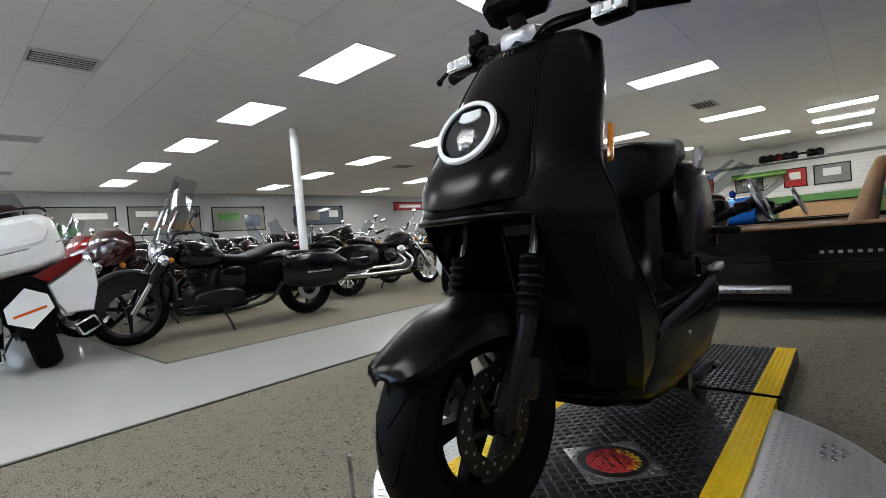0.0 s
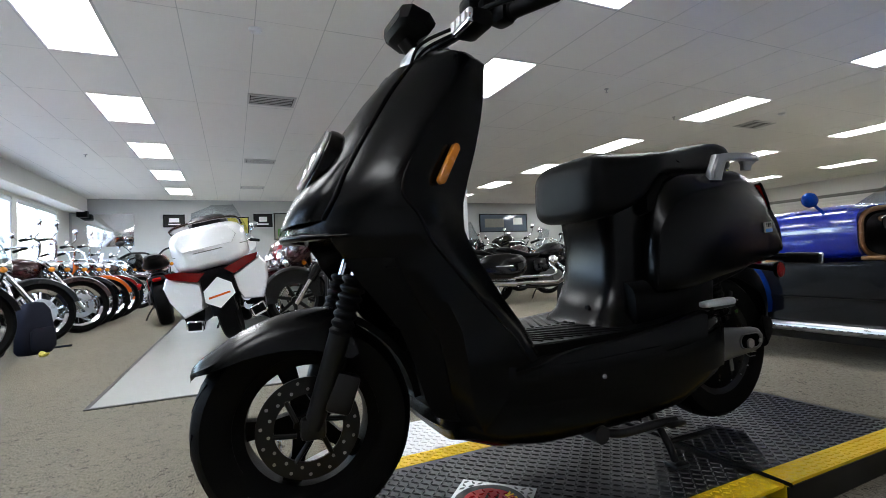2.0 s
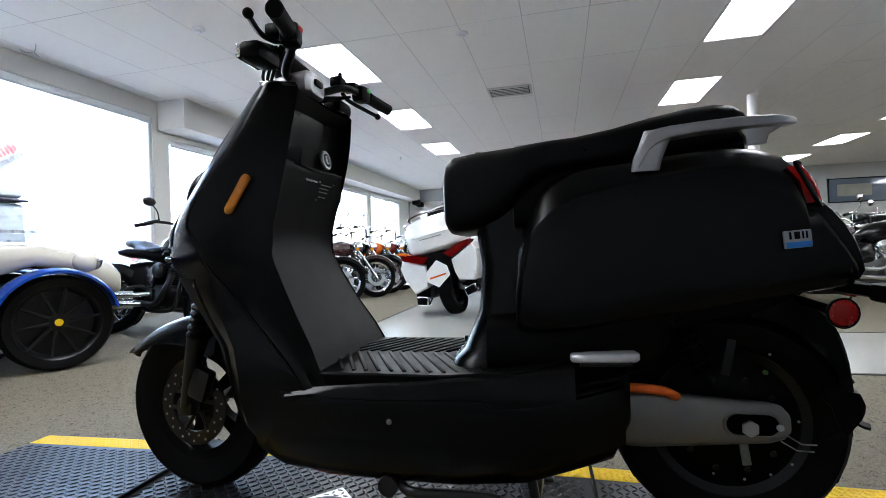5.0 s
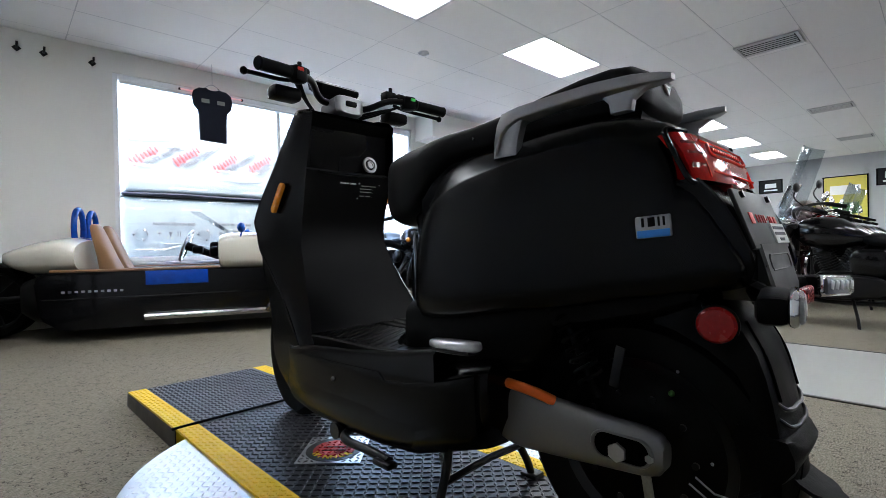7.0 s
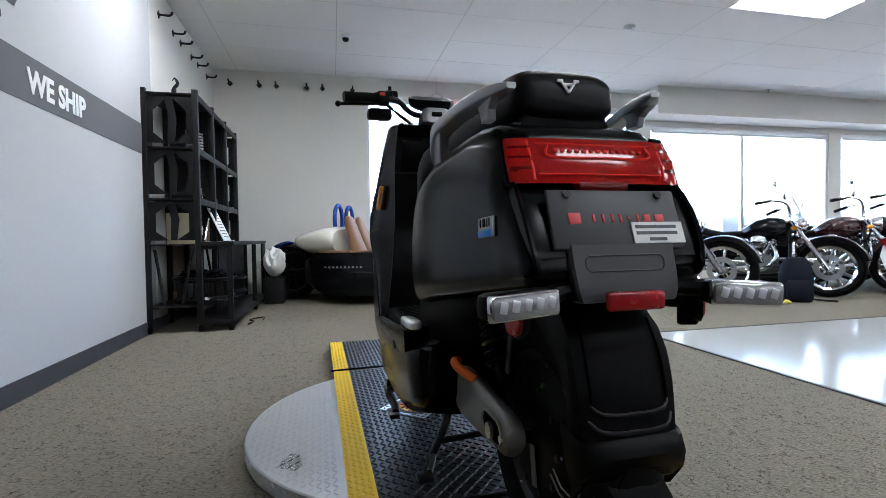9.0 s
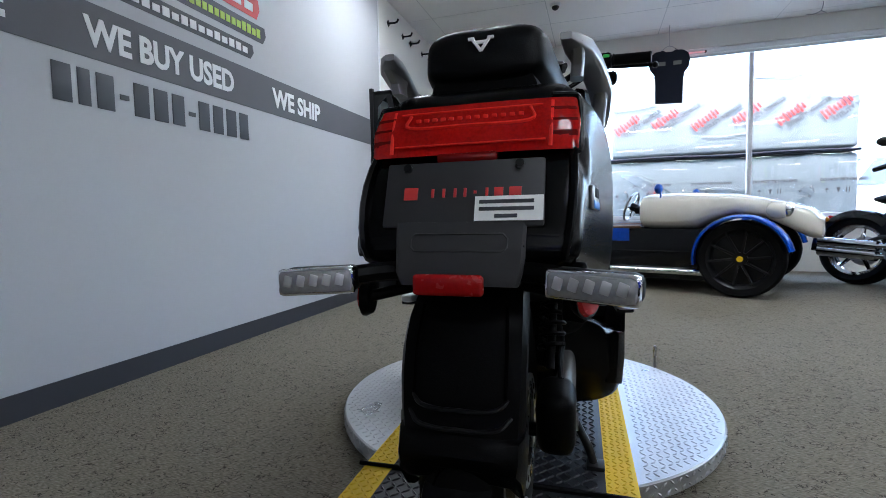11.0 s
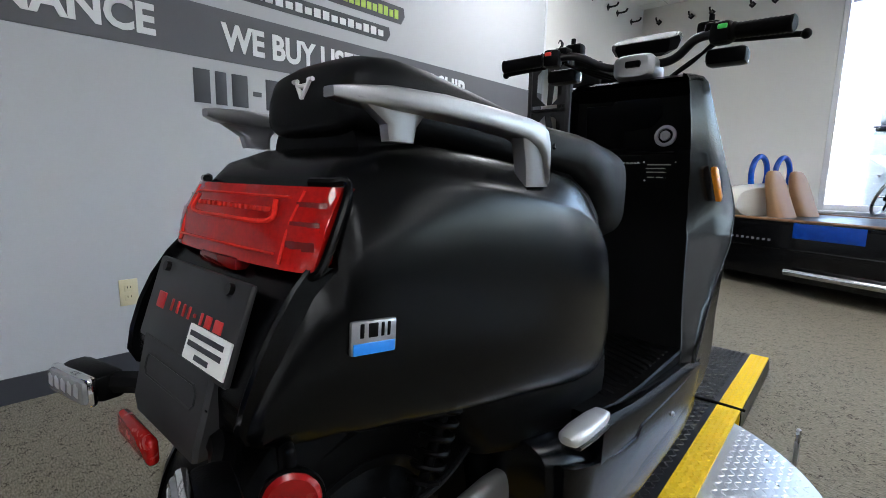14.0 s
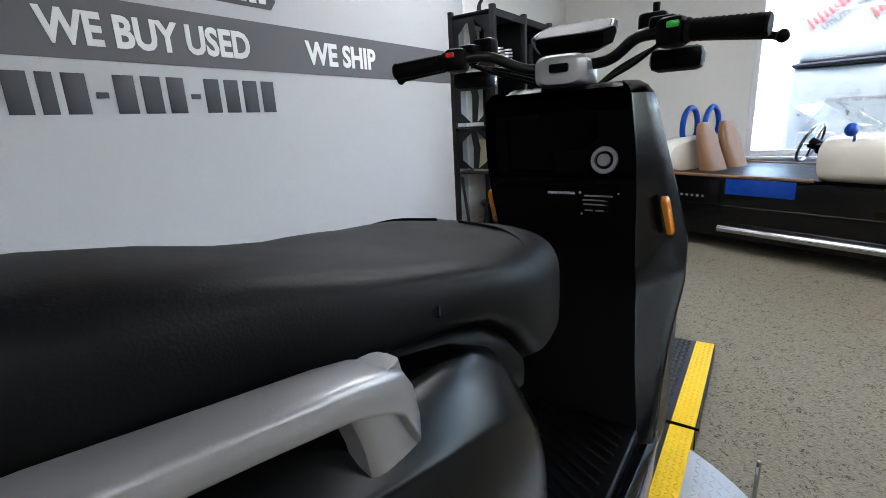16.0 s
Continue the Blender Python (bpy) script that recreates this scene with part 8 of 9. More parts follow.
lathe(bm, [(0.0, -0.03), (0.088, -0.03), (0.088, 0.012), (0.070, 0.018), (0.0, 0.018)], HM, 32)
hl = mo("headlight", bm, "screenblack", label="round dark headlight")
bm = bmesh.new()
lathe(bm, [(0.074, 0.016), (0.086, 0.014), (0.086, 0.022), (0.074, 0.024)], HM, 32, closed=True)
mo("halo_ring", bm, "white", hl)
for sx in (-1, 1):
    bm = bmesh.new()
    loft(bm, [[Vector((sx * (x0 + dx), front_y(z, x0 + dx) + d, z)) for dx, d in ((0.0, 0.005), (0.035, 0.005), (0.035, -0.006), (0.0, -0.006))] for z, x0 in ((1.05, 0.120), (0.98, 0.130), (0.90, 0.142), (0.84, 0.150), (0.79, 0.140))])
    mo("red_stripe", bm, "redpaint")
bm = bmesh.new()
loft(bm, [sring(y, w, z0, z1, 24, 4.5) for y, w, z0, z1 in FLOOR])
mo("floor_tray", bm, "white", angle=50)
bm = bmesh.new()
box(bm, (0, -0.135, 0.462), (0.40, 0.35, 0.03), 0.008)
mo("floor_mat", bm, "plastic")
bm = bmesh.new()
loft(bm, [[Vector((x * w, y, z)) for x, y in ((-1, -0.6), (1, -0.6), (1, yf - 0.05), (0.7, yf), (-0.7, yf), (-1, yf - 0.05))] for z, yf, yr, w in PILLAR])
mo("seat_pillar", bm, "plastic", angle=40)
bm = bmesh.new()
loft(bm, [shouldered_ring(*row) for row in TAIL])
mo("tail_body", bm, "white", angle=50)
bm = bmesh.new()
loft(bm, [sring(y, w, z0, z1, 28, 4.0) for y, w, z0, z1 in SEAT])
mo("seat", bm, "vinyl", angle=60)
bm = bmesh.new()
loft(bm, [[Vector((x * w, y, z - d)) for x, d in ((-1, skirt), (-0.9, skirt * 0.5), (-0.5, 0.004), (0.5, 0.004), (0.9, skirt * 0.5), (1, skirt), (0.9, skirt), (0.5, 0.014), (-0.5, 0.014), (-0.9, skirt))] for y, z, w, skirt in HOOD])
fd = mo("front_fender", bm, "white", angle=45)
bm = bmesh.new()
loft(bm, [[Vector((x * w, y, z + d)) for x, d in ((-0.35, 0.003), (0.35, 0.003), (0.35, -0.012), (-0.35, -0.012))] for y, z, w, skirt in HOOD[1:9]])
mo("red_stripe", bm, "redpaint", fd)
for sx in (-1, 1):
    bm = bmesh.new()
    rod(bm, (sx * 0.09, 0.318, 0.745), (sx * 0.078, 0.448, 0.330), 0.02)
    mo("fork_leg", bm, "blackmetal")
bm = bmesh.new()
rod(bm, (0, 0.16, 1.14), (0, 0.12, 1.22), 0.03)
tube(bm, [(-0.34, 0.04, 1.24), (-0.14, 0.11, 1.23), (0.14, 0.11, 1.23), (0.34, 0.04, 1.24)], 0.013, 8)
mo("handlebar", bm, "blackmetal")
bm = bmesh.new()
tube(bm, [(-0.16, -0.22, 0.24), (-0.20, -0.26, 0.16), (-0.235, -0.29, 0.078)], 0.010, 8)
mo("side_stand", bm, "blackmetal")

# ---- storage shelf by the west wall ----
def flat_panel(bm, outline, axis, a, b):
    prism(bm, outline, axis, a, b)


SX0, SX1 = -1.672, -1.305
SY = [2.385, 2.90, 3.42, 3.94]
LEV = [0.70, 1.06, 1.46, 1.88]
shelf = thing("shelf_rack", pose(0, 0, 0), "black steel shelf rack with cut-out end panels against the wall", "shelf")
for y in SY:
    for x in (SX0, SX1):
        bm = bmesh.new()
        box(bm, (x, y, 0.985), (0.042, 0.042, 1.85), 0.004)
        part("post", bm, M["shelfblack"], shelf)
for z in LEV + [0.21]:
    bm = bmesh.new()
    box(bm, ((SX0 + SX1) / 2, (SY[0] + SY[-1]) / 2, z - 0.006), (SX1 - SX0 + 0.03, SY[-1] - SY[0] + 0.03, 0.012), 0.002)
    sh = part("shelf_board", bm, M["shelfblack"], shelf)
    bm = bmesh.new()
    box(bm, (SX1 + 0.014, (SY[0] + SY[-1]) / 2, z - 0.022), (0.008, SY[-1] - SY[0] + 0.04, 0.052), 0.002)
    part("front_lip", bm, M["shelfblack"], sh)
for z0, z1 in zip(LEV, LEV[1:]):
    for y in (SY[0], SY[-1]):
        zm, h = (z0 + z1) / 2, (z1 - z0) / 2 - 0.03
        for s in (-1, 1):
            # each cut-out end panel is a waisted plate on either side
            bm = bmesh.new()
            xe = SX0 + 0.02 if s < 0 else SX1 - 0.02
            prism(bm, [(xe, zm - h), (xe - s * 0.135, zm - h), (xe - s * 0.045, zm - h * 0.55), (xe - s * 0.045, zm + h * 0.4), (xe - s * 0.15, zm + h), (xe, zm + h)], "y", y - 0.004, y + 0.004)
            part("side_plate", bm, M["shelfblack"], shelf, smooth=False)
        bm = bmesh.new()
        xc = (SX0 + SX1) / 2
        prism(bm, [(xc - 0.015, zm - h), (xc + 0.03, zm - h), (xc + 0.05, zm + h * 0.1), (xc + 0.015, zm + h), (xc - 0.035, zm + h), (xc - 0.01, zm + h * 0.1)], "y", y - 0.003, y + 0.003)
        part("centre_plate", bm, M["shelfblack"], shelf, smooth=False)
for y in (SY[0], SY[-1]):
    for a, b in (((SX0 + 0.05, 0.66), (SX0 + 0.11, 0.23)), ((SX1 - 0.05, 0.66), (SX0 + 0.24, 0.23))):
        bm = bmesh.new()
        rod(bm, (a[0], y, a[1]), (b[0], y, b[1]), 0.012, n=8)
        part("brace", bm, M["shelfblack"], shelf)
for y in SY:
    for x in (SX0, SX1):
        bm = bmesh.new()
        rod(bm, (x - 0.012, y, 0.03), (x + 0.012, y, 0.03), 0.03, n=16)
        part("castor", bm, M["rubber"], shelf)
bm = bmesh.new()
box(bm, ((SX0 + SX1) / 2, SY[1], 1.30), (SX1 - SX0 - 0.05, 0.006, 1.16))
part("divider", bm, M["shelfblack"], shelf)
bm = bmesh.new()
box(bm, ((SX0 + SX1) / 2, SY[2], 1.30), (SX1 - SX0 - 0.05, 0.006, 1.16))
part("divider", bm, M["shelfblack"], shelf)

bench = thing("steel_bench", pose(0, 0, 0), "low black steel bench with a shelf beneath", "bench")
BX0, BX1, BY0, BY1 = -1.275, -1.08, 2.39, 4.25
for x, y in ((BX1, BY0), (BX1, 3.6), (BX1, BY1), (BX0, BY1)):
    bm = bmesh.new()
    box(bm, (x, y, 0.36), (0.04, 0.04, 0.66), 0.004)
    part("leg", bm, M["shelfblack"], bench)
    bm = bmesh.new()
    rod(bm, (x, y, 0.0), (x, y, 0.032), 0.022, 0.016, 14)
    part("foot", bm, M["rubber"], bench)
for z in (0.70, 0.07):
    bm = bmesh.new()
    box(bm, ((BX0 + BX1) / 2 + 0.005, (BY0 + BY1) / 2, z), (BX1 - BX0 + 0.06, BY1 - BY0 + 0.05, 0.035), 0.004)
    part("bench_top" if z > 0.5 else "lower_board", bm, M["shelfblack"], bench)
bm = bmesh.new()
box(bm, (-1.285, 3.57, 0.38), (0.008, 1.26, 0.60))
part("back_panel", bm, M["shelfblack"], bench)
bm = bmesh.new()
box(bm, (BX1 + 0.02, BY1 - 0.10, 0.58), (0.012, 0.26, 0.20), 0.003)
part("end_flap", bm, M["shelfblack"], bench)


def coil(bm, c, r, h, turns, wire=0.006):
    n = int(turns * 12)
    tube(bm, [(c[0] + r * math.cos(k * math.pi / 6), c[1] + r * math.sin(k * math.pi / 6), c[2] + h * k / n) for k in range(n + 1)], wire, 6, 0)


# a wheel rim and a tyre lying under the bench
for nm, x, y, z, r, h, lab in (("wheel_rim", -1.34, 2.69, 0.195, 0.245, 0.22, "black wheel rim lying flat on the lower shelf"), ("spare_tyre", -1.36, 3.27, 0.19, 0.25, 0.17, "black tyre lying flat on the lower shelf")):
    w = thing(nm, pose(x, y, z + 0.02), lab, nm.split("_")[-1])
    bm = bmesh.new()
    lathe(bm, [(r * 0.80, 0.0), (r, 0.0), (r * 1.0, 0.03), (r * 0.93, 0.05), (r * 0.93, h - 0.05), (r, h - 0.03), (r, h), (r * 0.82, h), (r * 0.80, h - 0.02)], n=44, closed=True)
    part("barrel", bm, M["blackgloss" if nm == "wheel_rim" else "rubber"], w)
    for zz in (0.02, h - 0.02):
        bm = bmesh.new()
        tube(bm, [(r * math.cos(a), r * math.sin(a), zz) for a in (2 * math.pi * k / 40 for k in range(41))], 0.006, 6, 0)
        part("bead_ring", bm, M["shelfblack"], w)
bm = bmesh.new()
rng = random.Random(8)
for k in range(14):
    tube(bm, [(rng.uniform(-.16, .16), rng.uniform(-.16, .16), 0.01 + rng.uniform(0, .05)) for q in range(5)], 0.007, 6)
solo("cable_heap", bm, M["rubber"], pose(-1.360, 2.710, 0.41), "heap of black cables on the wheel rim", "cables", kind="stuff")


def carton(m, sx, sy, sz, mat, label):
    c = thing("carton", m, label, "box")
    b = bmesh.new()
    box(b, (0, 0, sz / 2), (sx, sy, sz), 0.004)
    part("body", b, M[mat], c)
    b = bmesh.new()
    box(b, (0, 0, sz + 0.0005), (sx * 0.16, sy * 0.98, 0.002))
    part("tape", b, M["ivory"], c)
    return c


carton(pose(-1.430, 2.950, 0.72, rz=12), 0.15, 0.22, 0.17, "brown", "brown cardboard box on the bench shelf")
carton(pose(-1.470, 2.550, 0.70, rz=4), 0.20, 0.12, 0.25, "ivory", "pale cardboard box on the bench shelf")
carton(pose(-1.500, 2.650, 0.212), 0.1, 0.2, 0.1, "brown", "small brown box on the lower shelf")
carton(pose(-1.490, 3.600, 1.46, rz=-6), 0.18, 0.20, 0.16, "shelfblack", "black box on the upper shelf")

# polished bracket leaning on the shelf edge
bm = bmesh.new()
box(bm, (0, 0, 0.11), (0.05, 0.022, 0.25), 0.008, Matrix.Rotation(radians(-38), 4, "X"))
solo("metal_bracket", bm, M["chrome"], pose(-1.315, 2.610, 0.71), "polished metal bracket leaning on the bench", "bracket")
# bent handlebar
bm = bmesh.new()
tube(bm, [(0, -0.26, 0.02), (0, -0.14, 0.02), (0, -0.09, 0.12), (0, 0.0, 0.15), (0, 0.09, 0.12), (0, 0.14, 0.02), (0, 0.26, 0.02)], 0.011, 10)
tube(bm, [(0.02, -0.22, 0.012), (0.03, -0.05, 0.10), (0.02, 0.22, 0.012)], 0.008, 8)
solo("handlebar", bm, M["chrome"], pose(-1.380, 2.730, 1.063, rz=4), "chrome handlebar lying on the middle shelf", "handlebar")
# sheets and springs
for y, z in ((2.61, 1.46), (2.75, 1.46), (3.10, 1.06)):
    bm = bmesh.new()
    coil(bm, (0, 0, 0.006), 0.045, 0.17, 7, 0.008)
    solo("coil_spring", bm, M["steel"], pose(-1.39, y, z + 0.002), "steel coil spring standing on the shelf", "spring", "springs on the shelf")
for y, z in ((3.05, 1.46), (3.27, 1.46), (3.50, 1.06)):
    b1 = thing("boot", pose(-1.44, y, z, rz=8), "black leather boot on the shelf", "boot", "boots on the shelf")
    bm = bmesh.new()
    loft(bm, [[Vector((u.x * 1.0, u.z, zz)) for u in sring(0, 0.045, -0.07, 0.05, 18, 2.6)] for zz in (0.06, 0.16, 0.27)])
    part("shaft", bm, M["vinyl"], b1)
    bm = bmesh.new()
    loft(bm, [sring(yy, w, 0.02, h, 16, 2.6) for yy, w, h in ((0.07, 0.03, 0.09), (0.05, 0.045, 0.12), (-0.04, 0.05, 0.11), (-0.13, 0.048, 0.075), (-0.175, 0.03, 0.055))])
    part("foot", bm, M["vinyl"], b1)
    bm = bmesh.new()
    loft(bm, [sring(yy, w, 0.0, 0.022, 12, 3) for yy, w in ((0.075, 0.032), (-0.05, 0.05), (-0.18, 0.032))])
    part("sole", bm, M["rubber"], b1)

# printed board propped on the bench
BMX = pose(-1.210, 2.870, 0.722, rz=0) @ Matrix.Rotation(radians(-24), 4, "Y")
board = thing("printed_board", BMX, "white printed information board propped against the shelf", "sign")
bm = bmesh.new()
box(bm, (0, 0.10, 0.16), (0.010, 0.30, 0.32), 0.003)
part("panel", bm, M["paper"], board)
for k in range(9):
    bm = bmesh.new()
    box(bm, (0.0062, 0.09 + 0.01 * (k % 3), 0.285 - 0.031 * k), (0.002, 0.23 - 0.03 * (k % 3), 0.010 if k else 0.026))
    part("print_bar", bm, M["signgrey" if k else "letter_dark"], board)
# clear plastic bag at the end of the bench
bm = bmesh.new()
bmesh.ops.create_icosphere(bm, subdivisions=3, radius=0.16)
rng = random.Random(3)
for v in bm.verts:
    k = 1 + rng.uniform(-0.10, 0.10)
    v.co = Vector((v.co.x * 0.75 * k, v.co.y * 0.9 * k, max(0.0, (v.co.z + 0.16) * 1.05 * k)))
solo("plastic_bag", bm, M["paper"], pose(-0.925, 4.050, 0.30), "crumpled white plastic bag over a pile of parts", "bag", angle=25)
bm = bmesh.new()
box(bm, (0, 0, 0.15), (0.22, 0.30, 0.30), 0.02)
solo("parts_crate", bm, M["shelfblack"], pose(-0.925, 4.050, 0), "black crate of parts beside the bench", "crate")
bm = bmesh.new()
tube(bm, [(0, 0, 0), (0.03, 0.12, 0.004), (-0.02, 0.22, 0.004), (0.08, 0.34, 0.004), (0.10, 0.2, 0.004)], 0.005, 6)
solo("floor_cable", bm, M["rubber"], pose(-0.990, 2.600, 0.005), "thin black cable lying on the carpet", "cable")
orn = thing("hook_ornament", pose(-1.490, 2.510, 1.882), "small black hook-shaped ornament on top of the shelf", "ornament")
bm = bmesh.new()
lathe(bm, [(0.0, 0.0), (0.05, 0.0), (0.05, 0.012), (0.02, 0.03), (0.0, 0.03)], n=20)
part("base", bm, M["shelfblack"], orn)
bm = bmesh.new()
tube(bm, [(0, 0, 0.02), (0.005, 0, 0.07), (0.03, 0, 0.11), (0.01, 0, 0.15), (-0.01, 0, 0.13)], [0.018, 0.014, 0.012, 0.008, 0.004], 10)
part("hook", bm, M["shelfblack"], orn)


# ---- wall hooks ----
def wall_hook(m):
    """A diamond back plate with a peg along local +x."""
    h = thing("wall_hook", m, "black diamond-plate display hook on the wall", "hook", "hooks along the walls")
    b = bmesh.new()
    box(b, (0.003, 0, 0), (0.006, 0.052, 0.052), 0.002, Matrix.Rotation(radians(45), 4, "X"))
    part("plate", b, M["shelfblack"], h)
    b = bmesh.new()
    tube(b, [(0.004, 0, 0), (0.07, 0, -0.003), (0.10, 0, 0.005), (0.112, 0, 0.03)], 0.010, 8)
    part("peg", b, M["shelfblack"], h)
    return h


hk = wall_hook(pose(X0 + 0.001, 2.86, 2.68))
for y in (3.24, 3.47, 3.84, 4.08, 4.47):
    copy_thing(hk, pose(X0 + 0.001, y, 2.68))
for x in (-1.50, -1.15, -0.94, -0.56, -0.36, 0.03):
    copy_thing(hk, pose(x, Y1 - 0.001, 2.72, rz=-90))

# ---- ceiling fittings ----
dome = thing("dome_camera", pose(-0.09, 3.52, CEIL), "white and black dome security camera under the ceiling", "camera")
bm = bmesh.new()
lathe(bm, [(0.0, 0.0), (0.055, 0.0), (0.055, -0.02), (0.045, -0.03), (0.0, -0.03)], n=28)
part("base", bm, M["frame_white"], dome)
bm = bmesh.new()
ball(bm, (0, 0, -0.03), (0.038, 0.038, 0.036))
part("dome", bm, M["screenblack"], dome)


def smoke_detector(m):
    d = thing("smoke_detector", m, "round white smoke detector under the ceiling", "detector", "smoke detectors")
    b = bmesh.new()
    lathe(b, [(0.0, 0.0), (0.06, 0.0), (0.06, -0.012), (0.05, -0.028), (0.0, -0.028)], n=28)
    part("base", b, M["frame_white"], d)
    b = bmesh.new()
    lathe(b, [(0.0, -0.028), (0.030, -0.028), (0.024, -0.042), (0.0, -0.044)], n=24)
    part("sensor", b, M["frame_white"], d)
    return d


sd = smoke_detector(pose(3.66, 0.34, CEIL))
for x, y in ((2.8, 2.72), (3.9, -7.9)):
    copy_thing(sd, pose(x, y, CEIL))


def ceiling_vent(m, w, d):
    v = thing("ceiling_vent", m, "white louvred air vent in the ceiling", "vent", "ceiling vents")
    b = bmesh.new()
    box(b, (0, 0, -0.002), (w - 0.05, d - 0.05, 0.003))
    part("backing", b, M["plastic"], v)
    for cx, cy, sx, sy in ((0, d / 2 - 0.015, w, 0.03), (0, -d / 2 + 0.015, w, 0.03), (w / 2 - 0.015, 0, 0.03, d - 0.06), (-w / 2 + 0.015, 0, 0.03, d - 0.06)):
        b = bmesh.new()
        box(b, (cx, cy, -0.008), (sx, sy, 0.014), 0.003)
        part("frame", b, M["tbar"], v)
    n = 6
    for k in range(n):
        b = bmesh.new()
        box(b, (0, -d / 2 + 0.045 + (d - 0.09) * k / (n - 1), -0.014), (w - 0.08, 0.016, 0.003), 0, Matrix.Rotation(radians(20), 4, "X"))
        part("slat", b, M["tbar"], v)
    return v


cv = ceiling_vent(pose(5.60, 0.06, CEIL - 0.002, rz=90), 0.60, 0.40)
for x, y in ((9.45, 0.02), (12.85, 0.05), (4.5, -8.13), (9.3, -8.2), (1.8, -9.3)):
    copy_thing(cv, pose(x, y, CEIL - 0.002, rz=90))


def sprinkler(m):
    s_ = thing("sprinkler", m, "small sprinkler head under the ceiling", "sprinkler", "sprinkler heads")
    b = bmesh.new()
    lathe(b, [(0.0, 0.0), (0.03, 0.0), (0.028, -0.008), (0.0, -0.008)], n=20)
    part("rose", b, M["steel"], s_)
    b = bmesh.new()
    rod(b, (0, 0, -0.005), (0, 0, -0.05), 0.007)
    rod(b, (0, 0, -0.048), (0, 0, -0.052), 0.016)
    part("nozzle", b, M["steel"], s_)
    return s_


sk_ = sprinkler(pose(6.25, 4.25, CEIL))
for x, y in ((3.9, -4.1), (4.6, -6.2), (9.5, 3.0)):
    copy_thing(sk_, pose(x, y, CEIL))
hw = thing("hanging_wire", pose(2.54, 4.45, CEIL), "thin bent wire hanger under the ceiling", "wire")
bm = bmesh.new()
tube(bm, [(-0.10, 0, -0.11), (-0.04, 0, -0.12), (0.03, 0, -0.09), (0.05, 0, -0.03), (0.05, 0, 0.0)], 0.004, 6)
tube(bm, [(0.03, 0, -0.09), (0.08, 0, -0.12)], 0.004, 6, 0)
part("wire", bm, M["steel"], hw)

# ---- hanging display in the first window ----
HDY = 4.56
disp = thing("hanging_jersey", pose(1.13, HDY, 2.24), "dark fabric jersey display with small grey tags hanging in the window", "clothing")
bm = bmesh.new()
OUT = [(-0.07, 0.37), (-0.15, 0.36), (-0.205, 0.32), (-0.222, 0.24), (-0.21, 0.16), (-0.165, 0.105), (-0.15, 0.02), (-0.145, -0.235), (0.145, -0.245), (0.15, 0.02), (0.165, 0.105), (0.21, 0.16), (0.222, 0.24), (0.205, 0.32), (0.15, 0.36), (0.07, 0.37), (0.03, 0.352), (-0.03, 0.352)]
loft(bm, [[Vector((x * f, y, z * f + 0.05 * (1 - f))) for x, z in OUT] for y, f in ((-0.026, 0.90), (-0.022, 0.97), (-0.01, 1.0), (0.01, 1.0), (0.022, 0.97), (0.026, 0.90))])
part("cloth", bm, M["fabric"], disp)
for x, z in ((-0.085, 0.215), (0.085, 0.215)):
    bm = bmesh.new()
    box(bm, (x, -0.0275, z), (0.085, 0.004, 0.045))
    part("tag", bm, M["signgrey"], disp)
bm = bmesh.new()
tube(bm, [(-0.1, 0, 0.36), (0.0, 0, 0.42), (0.1, 0, 0.36)], 0.005, 6)
rod(bm, (0, 0, 0.415), (0, 0, 0.66), 0.003, n=6)
part("hanger", bm, M["steel"], disp)
neon = thing("neon_strip", pose(1.2, Y1 - 0.035, 2.62), "glowing red light strip at the head of the window", "light")
bm = bmesh.new()
rod(bm, (-0.35, 0, 0), (0.35, 0, 0), 0.005)
part("tube", bm, M["redneon"], neon)
for s in (-1, 1):
    bm = bmesh.new()
    box(bm, (s * 0.355, 0.006, 0), (0.02, 0.02, 0.026), 0.004)
    part("clip", bm, M["plastic"], neon)


# ---- wrapped crates outside ----
def recycle_mark(bm, x, y, z, r):
    for k in range(3):
        a = 2 * math.pi * k / 3 + math.pi / 2
        p = [Vector((x + r * math.cos(a + o), y, z + r * math.sin(a + o))) for o in (0.35, 1.05, 1.75)]
        d = p[1] - p[0]
        tube(bm, [p[0], p[1], (p[1] + p[2]) / 2], r * 0.16, 6, 0, flat=0.1)
        rod(bm, (p[1] + p[2]) / 2, p[2], r * 0.34, 0.001, 3)


